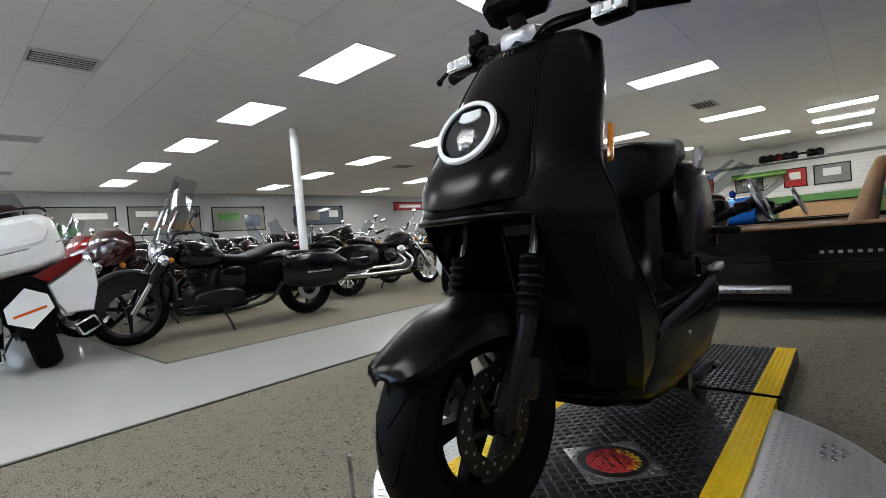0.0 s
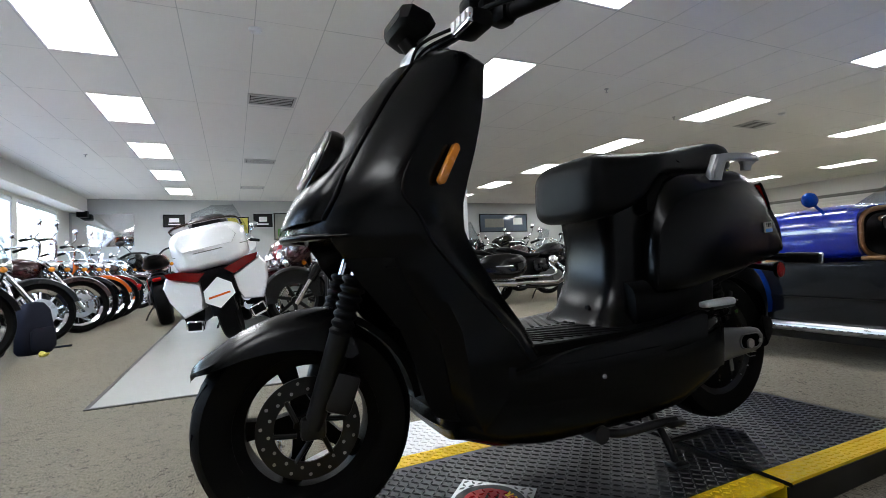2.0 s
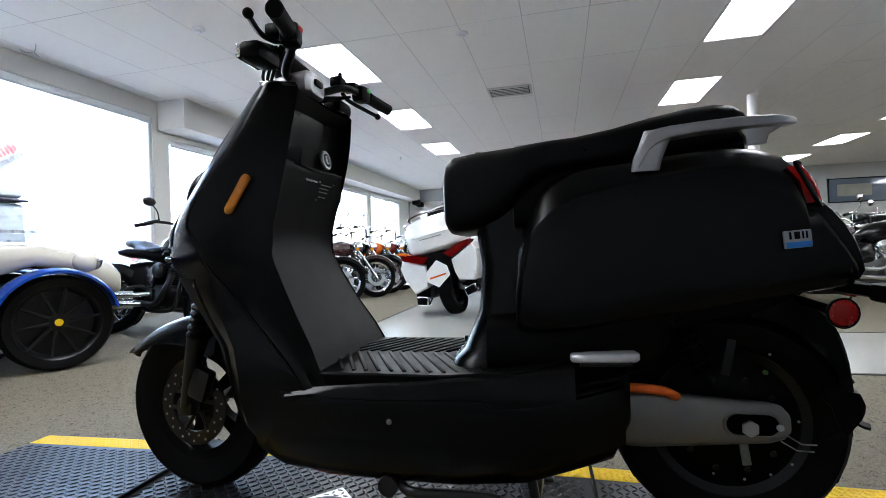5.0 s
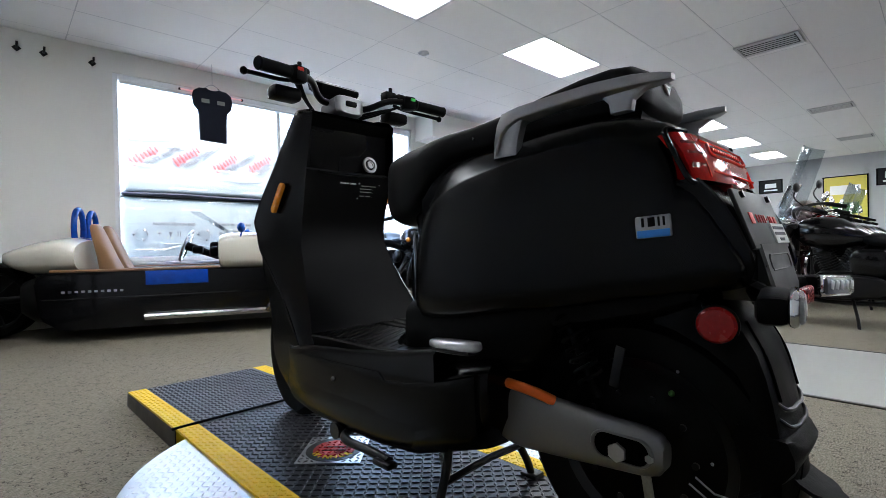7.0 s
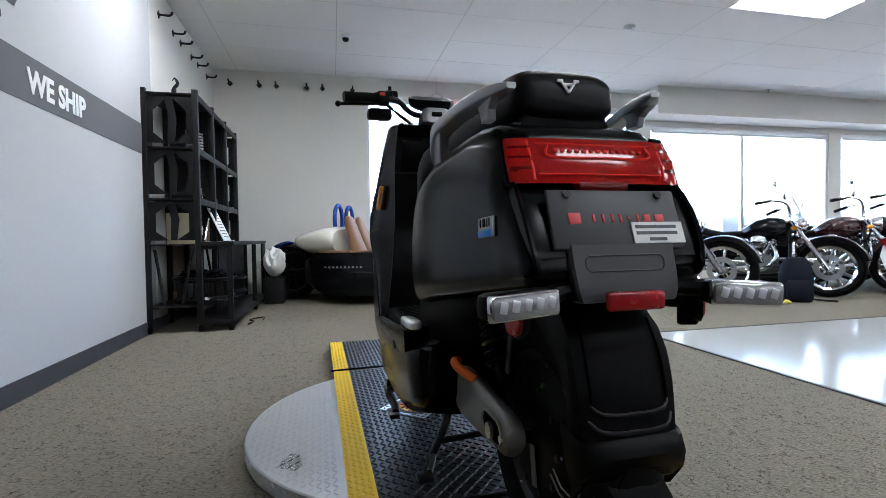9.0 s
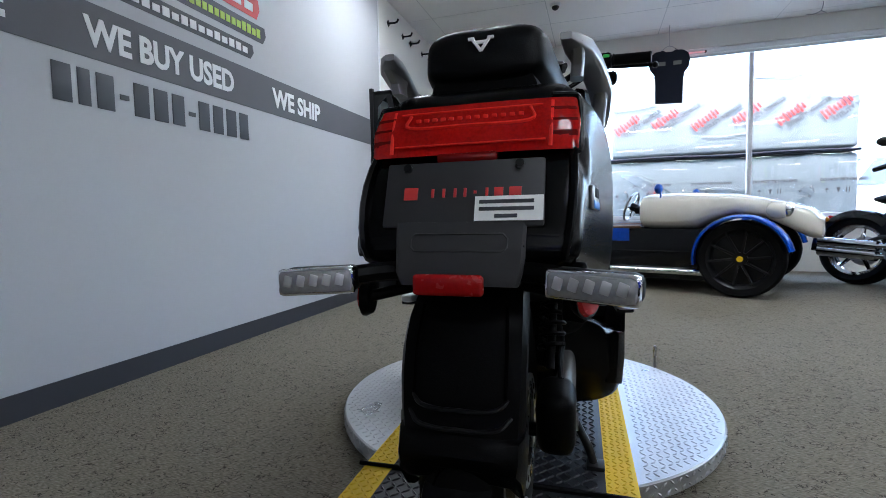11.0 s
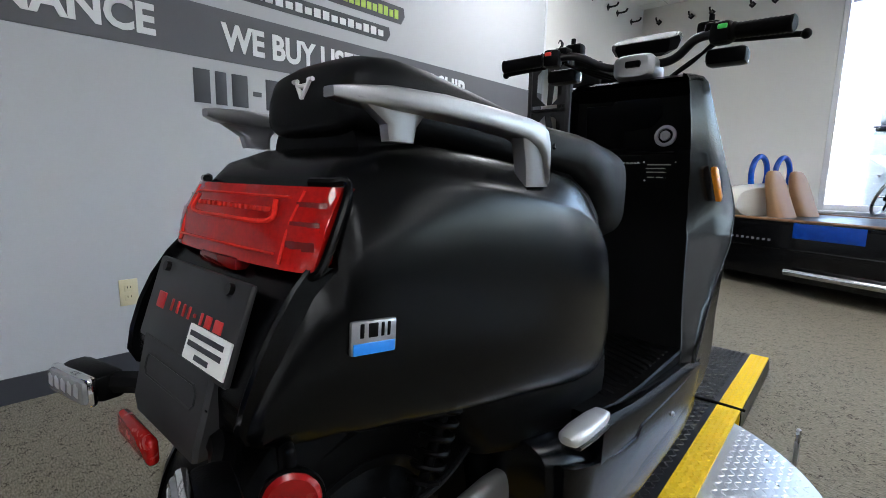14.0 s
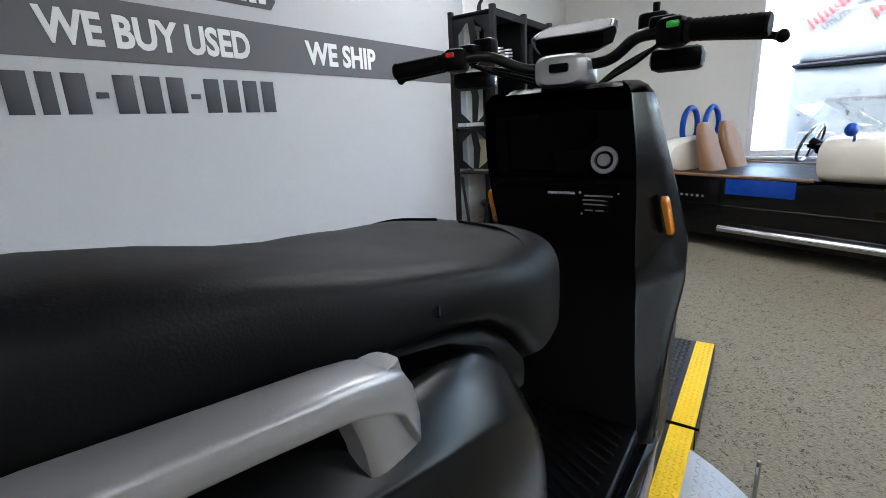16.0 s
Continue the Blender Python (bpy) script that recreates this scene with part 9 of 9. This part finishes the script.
def wrapped_crate(m, w, d, h, marks, seed, tilt_note=True):
    c = thing("wrapped_crate", m, "pale shrink-wrapped vehicle crate with red and grey print", "crate", "crates outside the window")
    r_ = random.Random(seed)
    b = bmesh.new()
    box(b, (w / 2, d / 2, h / 2), (w, d, h), 0.05, None, 3)
    bmesh.ops.subdivide_edges(b, edges=[e for e in b.edges if e.calc_length() > 0.3], cuts=7, use_grid_fill=True)
    for v in b.verts:
        v.co.y += 0.012 * math.sin(v.co.x * 9 + seed) * math.sin(v.co.z * 7 + seed * 2) + r_.uniform(-0.004, 0.004)
    part("wrap", b, M["wrapwhite"], c)
    for k in range(5):
        b = bmesh.new()
        x = w * (k + r_.uniform(0.2, 0.8)) / 5
        z = h * r_.uniform(0.1, 0.9)
        tube(b, [(x - 0.3, -0.012, z), (x, -0.02, z + r_.uniform(-0.04, 0.04)), (x + 0.3, -0.012, z + r_.uniform(-0.06, 0.06))], 0.006, 5, 4)
        part("wrap_fold", b, M["wrapwhite"], c)
    tilt = Matrix.Rotation(radians(-35), 4, "Y")
    for x, z, k in marks:
        for j in range(8):
            b = bmesh.new()
            box(b, (x + 0.038 * k * j * 0.82 - 0.13 * k, -0.026, z + 0.038 * k * j * 0.573 - 0.07 * k), (0.020 * k, 0.003, (0.105 if j in (0, 2, 6) else 0.07) * k), 0.002, tilt)
            part("brand_bar", b, M["letter_red"], c)
        b = bmesh.new()
        text_mesh(b, "UTILITY VEHICLE", 0.060 * k, Matrix.Translation((x - 0.035 * k, -0.026, z - 0.135 * k)) @ Matrix.Rotation(radians(-35), 4, "Y") @ Matrix.Rotation(math.pi / 2, 4, "X"), 0.001, bold=0.0025)
        part("print", b, M["letter_dark"], c, smooth=False)
    if tilt_note:
        for x in [w * (k + 0.5) / 4 for k in range(4)]:
            b = bmesh.new()
            recycle_mark(b, x - 0.2, -0.026, h * 0.62, 0.085)
            part("recycle_mark", b, M["letter_dark"], c)
            b = bmesh.new()
            text_mesh(b, "DO NOT TILT ON END", 0.052, Matrix.Translation((x - 0.05, -0.026, h * 0.72)) @ Matrix.Rotation(math.pi / 2, 4, "X"), 0.001, bold=0.003)
            part("print", b, M["letter_dark"], c, smooth=False)
            for q in range(3):
                b = bmesh.new()
                if q == 0:
                    prism(b, [(x, h * 0.63), (x + 0.03, h * 0.63 + 0.03), (x + 0.06, h * 0.63), (x + 0.033, h * 0.63), (x + 0.033, h * 0.63 - 0.04), (x + 0.027, h * 0.63 - 0.04), (x + 0.027, h * 0.63)], "y", -0.028, -0.025)
                elif q == 1:
                    prism(b, [(x + 0.14, h * 0.63 + 0.03), (x + 0.19, h * 0.63 + 0.03), (x + 0.18, h * 0.63), (x + 0.17, h * 0.63 - 0.04), (x + 0.16, h * 0.63 - 0.04), (x + 0.15, h * 0.63)], "y", -0.028, -0.025)
                else:
                    box(b, (x + 0.26, -0.0265, h * 0.63), (0.012, 0.003, 0.07))
                    box(b, (x + 0.29, -0.0265, h * 0.63), (0.012, 0.003, 0.07))
                part("handling_mark", b, M["letter_dark"], c)
    return c


CY = 6.3
wrapped_crate(pose(0.50, CY, 0.12), 3.25, 1.5, 1.38, [(0.35, 0.22, 0.9), (1.3, 0.20, 0.9), (2.3, 0.22, 0.9)], 1)
wrapped_crate(pose(0.55, CY + 0.02, 1.57), 3.2, 1.5, 1.22, [(0.25 + 0.54 * k, 0.50 + 0.05 * (k % 2), 1.35) for k in range(6)], 2, False)
bm = bmesh.new()
for z in (0.06, 1.535):
    box(bm, (1.62, 0.75, z), (3.2, 1.5, 0.05), 0.01)
solo("pallet_boards", bm, M["shelfblack"], pose(0.5, CY, 0), "dark pallet boards under and between the wrapped crates", "pallet", kind="stuff")
bm = bmesh.new()
tube(bm, [(0.0, 0, 0.0), (0.8, 0, 0.012), (1.6, 0, -0.004), (2.4, 0, 0.012), (3.25, 0, 0.0)], 0.03, 8, flat=0.7)
solo("strap", bm, M["fabric"], pose(0.5, CY - 0.02, 1.535), "dark strap between the stacked crates", "strap")
wrapped_crate(pose(5.6, 7.4, -0.1, rz=3), 3.0, 1.4, 1.45, [(0.9, 0.9, 1.1), (2.1, 0.9, 1.1)], 5, False)
wrapped_crate(pose(8.9, 7.2, -0.1, rz=-2), 3.2, 1.4, 1.25, [(1.2, 0.7, 1.1)], 6, False)
wrapped_crate(pose(12.4, 7.3, -0.1, rz=2), 2.9, 1.4, 1.4, [(0.8, 0.8, 1.1)], 7, False)


# ---- parked white vehicles outside ----
def van(m, label):
    v = thing("van", m, label, "vehicle")
    b = bmesh.new()
    loft(b, ovals([(-2.2, 0.80, 0.45, 1.2), (-2.15, 0.88, 0.40, 1.75), (-1.9, 0.90, 0.36, 1.95), (0.6, 0.90, 0.36, 1.98), (1.0, 0.88, 0.36, 1.75), (1.45, 0.88, 0.36, 1.25), (2.1, 0.84, 0.38, 1.10), (2.25, 0.76, 0.45, 0.90)], 28, 4.5))
    part("body", b, M["white"], v, angle=50)
    for s in (-1, 1):
        for x0, x1 in ((-1.8, -0.7), (-0.6, 0.4), (0.48, 1.15)):
            b = bmesh.new()
            prism(b, [(x0, 1.18), (x1, 1.18), (x1 - (0.30 if x1 > 1 else 0), 1.68), (x0, 1.68)], "y", s * 0.885, s * 0.915)
            part("side_window", b, M["bluegrey"], v)
        for x in (-1.4, 1.5):
            b = bmesh.new()
            t = Matrix.Translation((x, s * 0.84, 0.34)) @ Matrix.Rotation(math.pi / 2, 4, "X")
            lathe(b, [(0.20, -0.1), (0.31, -0.1), (0.34, -0.05), (0.34, 0.05), (0.31, 0.1), (0.20, 0.1)], t, 32, closed=True)
            wv = part("wheel", b, M["rubber"], v)
            b = bmesh.new()
            rod(b, t @ Vector((0, 0, -0.07)), t @ Vector((0, 0, 0.07)), 0.205, n=24)
            part("rim", b, M["silver"], wv)
    b = bmesh.new()
    prism(b, [(0.72, 1.70), (1.06, 1.70), (1.42, 1.24), (1.36, 1.24)], "y", -0.72, 0.72)
    part("windscreen", b, M["bluegrey"], v)
    return v


van(pose(6.3, 10.2, 0, rz=172), "white van parked outside the windows")
van(pose(-2.2, 8.2, 0, rz=5), "white vehicle parked beside the wrapped crates")

# ---- clutter by the window row ----
bag = thing("backpack", pose(4.40, 2.24, 0, rz=-30), "black backpack standing on the carpet beside a front wheel", "bag")
bm = bmesh.new()
loft(bm, [[Vector((v.x, v.z, z)) for v in sring(0, w, -d, d, 20, 3.2)] for z, w, d in ((0.0, 0.13, 0.07), (0.03, 0.15, 0.09), (0.25, 0.15, 0.085), (0.38, 0.13, 0.07), (0.45, 0.08, 0.045), (0.46, 0.04, 0.02))])
part("body", bm, M["fabric"], bag)
bm = bmesh.new()
loft(bm, [[Vector((v.x, v.z - 0.09, z)) for v in sring(0, w, -d, d, 16, 3)] for z, w, d in ((0.03, 0.09, 0.02), (0.06, 0.115, 0.035), (0.20, 0.115, 0.03), (0.23, 0.09, 0.015))])
part("pocket", bm, M["fabric"], bag)
for s in (-1, 1):
    bm = bmesh.new()
    tube(bm, [(s * 0.07, 0.07, 0.42), (s * 0.09, 0.13, 0.30), (s * 0.12, 0.16, 0.05), (s * 0.2, 0.12, 0.012), (s * 0.36, -0.02, 0.01)], 0.010, 6, flat=0.5)
    part("strap", bm, M["fabric"], bag)
bm = bmesh.new()
bmesh.ops.create_icosphere(bm, subdivisions=2, radius=0.035)
rng = random.Random(5)
for v in bm.verts:
    v.co = Vector((v.co.x * rng.uniform(0.8, 1.4), v.co.y * rng.uniform(0.8, 1.3), (v.co.z + 0.035) * rng.uniform(0.4, 0.8)))
solo("paper_scrap", bm, M["signyellow"], pose(4.13, 2.10, 0), "crumpled scrap of yellow paper on the carpet", "paper", angle=20)

# thin cables strapped across the turntable joints
for y in (YJ0, YJ1):
    bm = bmesh.new()
    tube(bm, [(MX0 - 0.015, y, 0.083), (-0.1, y - 0.001, 0.086), (0.3, y, 0.085), (MX1 + 0.015, y, 0.083)], 0.005, 6, 3)
    solo("cable_strap", bm, M["rubber"], ASKEW.copy(), "thin black cable strapped across the ramp joint", "cable")


# ---- signs on the far east wall ----
def wall_sign(m, w, h, mat, marks, label, name="wall_sign", rim="plastic"):
    """A framed flat sign facing local -y."""
    s_ = thing(name, m, label, "sign")
    b = bmesh.new()
    box(b, (0, 0.012, 0), (w, 0.020, h), 0.004)
    part("panel", b, M[mat], s_)
    for cx, cz, sx, sz in ((0, h / 2, w + 0.04, 0.03), (0, -h / 2, w + 0.04, 0.03), (w / 2, 0, 0.03, h), (-w / 2, 0, 0.03, h)):
        b = bmesh.new()
        box(b, (cx, 0.010, cz), (sx, 0.032, sz), 0.004)
        part("frame", b, M[rim], s_)
    for x, z, sx, sz, mt in marks:
        b = bmesh.new()
        box(b, (x * w, -0.001, z * h), (sx * w, 0.004, sz * h), 0.001)
        part("mark_bar", b, M[mt], s_)
    return s_


EW = X1 - 0.03
for y, z, w, h, mat, marks, lab in (
    (2.2, 2.25, 0.55, 0.36, "shelfblack", [(0, 0.05, 0.5, 0.35, "letter_white"), (0, -0.3, 0.6, 0.1, "letter_white")], "small black square sign with a white mark"),
    (-0.35, 2.25, 0.55, 0.4, "shelfblack", [(0, 0.1, 0.45, 0.4, "letter_white"), (0, -0.3, 0.6, 0.1, "letter_white")], "black sign with a white emblem"),
    (0.55, 1.75, 0.9, 1.2, "signyellow", [(0, 0.2, 0.7, 0.2, "paper"), (0, -0.2, 0.6, 0.25, "signgreen")], "tall pale yellow poster on the far wall"),
    (-1.7, 2.05, 2.0, 0.85, "signgrey", [(-0.2, -0.25, 0.5, 0.3, "signgreen"), (0.2, 0.2, 0.4, 0.2, "paper")], "wide grey-green landscape photo banner"),
    (-4.0, 2.05, 2.0, 0.85, "signgrey", [(0.1, -0.2, 0.6, 0.3, "wood"), (-0.25, 0.25, 0.3, 0.2, "paper")], "wide brown and grey photo banner"),
    (-6.3, 2.05, 1.8, 0.8, "signgrey", [(-0.2, 0.1, 0.4, 0.3, "signgreen"), (0.25, -0.1, 0.3, 0.5, "bluegrey")], "grey photo banner with a green patch on the far wall"),
    (-9.5, 2.1, 2.2, 0.7, "bluegrey", [(-0.2, 0.0, 0.4, 0.5, "signgrey"), (0.3, 0.1, 0.2, 0.4, "paper")], "blue-grey photo banner on the far wall"),
    (-14.5, 2.45, 2.0, 0.35, "signred", [(0, 0.0, 0.7, 0.4, "letter_white")], "long red sign high on the far wall"),
):
    wall_sign(pose(EW, y, z, rz=-90), w, h, mat, marks, lab)
# dark displays and clothing racks far along the east wall
for k, (y, h, mat) in enumerate(((-2.5, 1.35, "fabric"), (-4.0, 1.4, "signgrey"), (-5.5, 1.35, "fabric"), (-7.2, 1.4, "maroon"), (-9.0, 1.35, "fabric"))):
    rk = thing("clothing_rack", pose(14.4, y, 0), "chrome clothing rack full of dark jackets", "clothing rack", "clothing racks along the far wall")
    bm = bmesh.new()
    rod(bm, (0, -0.6, h), (0, 0.6, h), 0.015)
    part("rail", bm, M["chrome"], rk)
    for s in (-1, 1):
        bm = bmesh.new()
        rod(bm, (0, s * 0.6, 0), (0, s * 0.6, h), 0.015)
        box(bm, (0, s * 0.6, 0.015), (0.45, 0.04, 0.03), 0.01)
        part("upright", bm, M["chrome"], rk)
    rng = random.Random(k)
    for j in range(11):
        bm = bmesh.new()
        yy = -0.52 + 0.104 * j
        prism(bm, [(-0.06, h - 0.03), (-0.23, h - 0.10), (-0.27, h - 0.55), (-0.22, h - 0.56), (-0.2, h - 0.7 - 0.1 * rng.random()), (0.2, h - 0.72), (0.22, h - 0.56), (0.27, h - 0.55), (0.23, h - 0.10), (0.06, h - 0.03)], "y", yy - 0.03, yy + 0.03)
        part("jacket", bm, M[rng.choice(("fabric", "fabric", "shelfblack", mat))], rk)

# ---- banner stands and displays at the back of the showroom ----
def display_frame(m):
    bs = thing("display_frame", m, "silver-framed black banner with a white mark on a stand", "banner", "framed banners at the back")
    for s in (-1, 1):
        bm = bmesh.new()
        box(bm, (s * 0.42, 0, 1.2), (0.05, 0.03, 2.4), 0.006)
        box(bm, (s * 0.42, 0, 0.015), (0.06, 0.4, 0.03), 0.01)
        part("upright", bm, M["silver"], bs)
    bm = bmesh.new()
    box(bm, (0, 0, 2.39), (0.89, 0.03, 0.05), 0.006)
    part("top_bar", bm, M["silver"], bs)
    bm = bmesh.new()
    box(bm, (0, 0, 1.26), (0.79, 0.016, 2.20), 0.003)
    part("panel", bm, M["shelfblack"], bs)
    for side in (-1, 1):
        for k, (x, z, sx, sz, a) in enumerate(((-0.18, 2.12, 0.10, 0.30, 0), (0.0, 2.20, 0.28, 0.09, -28), (0.0, 2.05, 0.28, 0.09, 28), (0.0, 1.86, 0.56, 0.07, 0), (0.12, 1.42, 0.10, 0.16, 0), (0.12, 1.22, 0.10, 0.12, 0), (0.12, 1.02, 0.10, 0.16, 0), (0.12, 0.82, 0.10, 0.12, 0))):
            bm = bmesh.new()
            box(bm, (x, side * 0.0105, z), (sx, 0.004, sz), 0.001, Matrix.Rotation(radians(a), 4, "Y"))
            part("mark_bar", bm, M["letter_white"], bs)


def roll_banner(m):
    bn = thing("roll_banner", m, "tall black and lime green roll-up banner", "banner", "roll-up banners at the back")
    bm = bmesh.new()
    box(bm, (0, 0, 0.04), (0.66, 0.18, 0.08), 0.02)
    part("base", bm, M["silver"], bn)
    bm = bmesh.new()
    box(bm, (0, 0, 1.33), (0.60, 0.012, 2.50), 0.003)
    part("sheet", bm, M["shelfblack"], bn)
    for side in (-1, 1):
        bm = bmesh.new()
        box(bm, (side * -0.21, side * 0.0075, 1.33), (0.15, 0.003, 2.46), 0.001)
        part("lime_stripe", bm, M["letter_green"], bn)
        for k in range(6):
            bm = bmesh.new()
            box(bm, (side * 0.12, side * 0.0075, 2.36 - 0.17 * k), (0.15, 0.003, 0.13), 0.001)
            part("mark_bar", bm, M["letter_white"], bn)


display_frame(pose(8.05, -10.5, 0, rz=62))
display_frame(pose(9.10, -9.5, 0, rz=62))
roll_banner(pose(6.73, -10.1, 0, rz=62))
roll_banner(pose(8.60, -10.05, 0, rz=62))
rs = thing("hanging_sign", pose(8.60, -10.6, 2.20, rz=48), "red shop sign with a white marking on two cords", "sign")
bm = bmesh.new()
box(bm, (0, 0, 0), (1.0, 0.05, 0.40), 0.01)
part("panel", bm, M["signred"], rs)
for x in (-0.30, -0.12, 0.06, 0.24):
    bm = bmesh.new()
    box(bm, (x, 0.0275, -0.06), (0.12, 0.004, 0.13), 0.002)
    part("mark_bar", bm, M["letter_white"], rs)
for x in (-0.4, 0.4):
    bm = bmesh.new()
    rod(bm, (x, 0, 0.2), (x, 0, CEIL - 2.20), 0.004, n=6)
    part("cord", bm, M["steel"], rs)
rp = thing("partition_panel", pose(9.55, -10.3, 0, rz=48), "free-standing dark red partition panel with a black base", "partition")
bm = bmesh.new()
box(bm, (0, 0, 1.28), (1.1, 0.06, 2.30), 0.01)
part("panel", bm, M["maroon"], rp)
bm = bmesh.new()
box(bm, (0, 0, 0.065), (1.14, 0.30, 0.13), 0.02)
part("base", bm, M["shelfblack"], rp)
solo("column.001", (lambda b: (rod(b, (0, 0, 0), (0, 0, CEIL), 0.075, n=28), b)[1])(bmesh.new()), M["frame_white"], pose(7.22, -10.15, 0), kind="structure")

# ---- south wall: slatwall with helmets, pictures and counters ----
SWY = Y0 + 0.02
sl = thing("slatwall", pose(0, Y0, 0), "grey slatwall panelling with green header on the back wall", "wall panelling")
for k in range(10):
    bm = bmesh.new()
    box(bm, (4.5, 0.016, 1.27 + 0.118 * k), (12.4, 0.022, 0.108), 0.004)
    part("slat", bm, M["signgrey" if k > 8 else "whitewall"], sl)
bm = bmesh.new()
box(bm, (4.5, 0.02, 0.62), (12.4, 0.03, 1.1), 0.004)
part("lower_panel", bm, M["signgreen"], sl)


def helmet(m, mat):
    h = thing("helmet", m, "full-face motorcycle helmet on a wall shelf", "helmet", "helmets on the back wall")
    b = bmesh.new()
    loft(b, [[Vector((r * math.cos(a), r * 1.2 * math.sin(a), z)) for a in (2 * math.pi * k / 20 for k in range(20))] for z, r in ((0.0, 0.095), (0.05, 0.12), (0.12, 0.13), (0.19, 0.115), (0.235, 0.075), (0.25, 0.02))])
    part("shell", b, M[mat], h)
    b = bmesh.new()
    loft(b, [[Vector((r * math.cos(a), r * 1.2 * math.sin(a), z)) for a in (math.pi * (0.12 + 0.76 * k / 12) for k in range(13))] + [Vector((0.8 * r * math.cos(a), 0.8 * r * 1.2 * math.sin(a), z)) for a in (math.pi * (0.88 - 0.76 * k / 12) for k in range(13))] for z, r in ((0.095, 0.134), (0.165, 0.130))])
    part("visor", b, M["screenblack"], h)
    return h


ws_ = thing("wall_shelf", pose(0, Y0 + 0.16, 2.36), "long narrow shelf for helmets on the back wall", "shelf")
bm = bmesh.new()
box(bm, (1.38, 0, -0.012), (1.9, 0.26, 0.02), 0.003)
part("board", bm, M["frame_white"], ws_)
hs = {}
for k in range(8):
    mt = ("blackgloss", "blackgloss", "white", "blackgloss", "blackgloss", "redpaint")[k % 6]
    at = pose(0.62 + 0.215 * k, Y0 + 0.17, 2.36, rz=3 * (k % 4) - 5)
    if mt in hs:
        copy_thing(hs[mt], at)
    else:
        hs[mt] = helmet(at, mt)
gc = thing("green_canopy", pose(2.25, Y0 + 0.35, 1.96), "short green canopy panel over the back counter", "canopy")
bm = bmesh.new()
box(bm, (0, 0, 0), (1.5, 0.66, 0.16), 0.01)
part("panel", bm, M["signgreen"], gc)
bm = bmesh.new()
box(bm, (0, 0.332, -0.03), (1.5, 0.006, 0.03))
part("stripe", bm, M["letter_green"], gc)
for x, w, mat, lab in ((0.35, 0.9, "signgrey", "framed dark picture on the back wall"), (1.3, 0.6, "signred", "framed red poster on the back wall"), (2.6, 0.8, "signgrey", "framed landscape picture on the back wall"), (4.2, 1.0, "signred", "red panel with a white picture on the back wall"), (6.0, 1.2, "signyellow", "yellow poster on the back wall")):
    wall_sign(pose(x, Y0 + 0.06, 1.75, rz=180), w, 0.6, mat, [(0, 0.1, 0.5, 0.4, "letter_dark" if mat == "paper" else "paper")], lab, "poster")
for x in (0.5, 3.2, 5.9, 8.6):
    ct = thing("counter", pose(x, Y0 + 1.6, 0), "wooden shop counter with a dark top at the back", "counter", "counters at the back")
    bm = bmesh.new()
    box(bm, (0, 0, 0.44), (2.2, 0.6, 0.88), 0.01)
    part("body", bm, M["wood"], ct)
    bm = bmesh.new()
    box(bm, (0, 0, 0.90), (2.3, 0.68, 0.04), 0.008)
    part("top", bm, M["blackgloss"], ct)
    for k in range(3):
        bm = bmesh.new()
        box(bm, (-0.72 + 0.72 * k, 0.304, 0.45), (0.66, 0.012, 0.70), 0.004)
        part("front_panel", bm, M["wood"], ct)

# mirror panel and loudspeaker in the far window corner
mir = thing("mirror_panel", pose(X1 - 0.02, 4.0, 1.98), "large frameless mirror panel on the far wall", "mirror")
bm = bmesh.new()
box(bm, (0, 0, 0), (0.02, 1.5, 0.95), 0.003)
part("glass", bm, M["chrome"], mir)
spk = thing("loudspeaker", pose(X1 - 0.18, 4.45, 2.44), "small black loudspeaker under the soffit", "loudspeaker")
bm = bmesh.new()
box(bm, (0, 0, 0), (0.22, 0.26, 0.18), 0.015)
part("cabinet", bm, M["plastic"], spk)
bm = bmesh.new()
rod(bm, (0.10, 0, 0.02), (0.165, 0, 0.05), 0.015)
part("bracket", bm, M["steel"], spk)
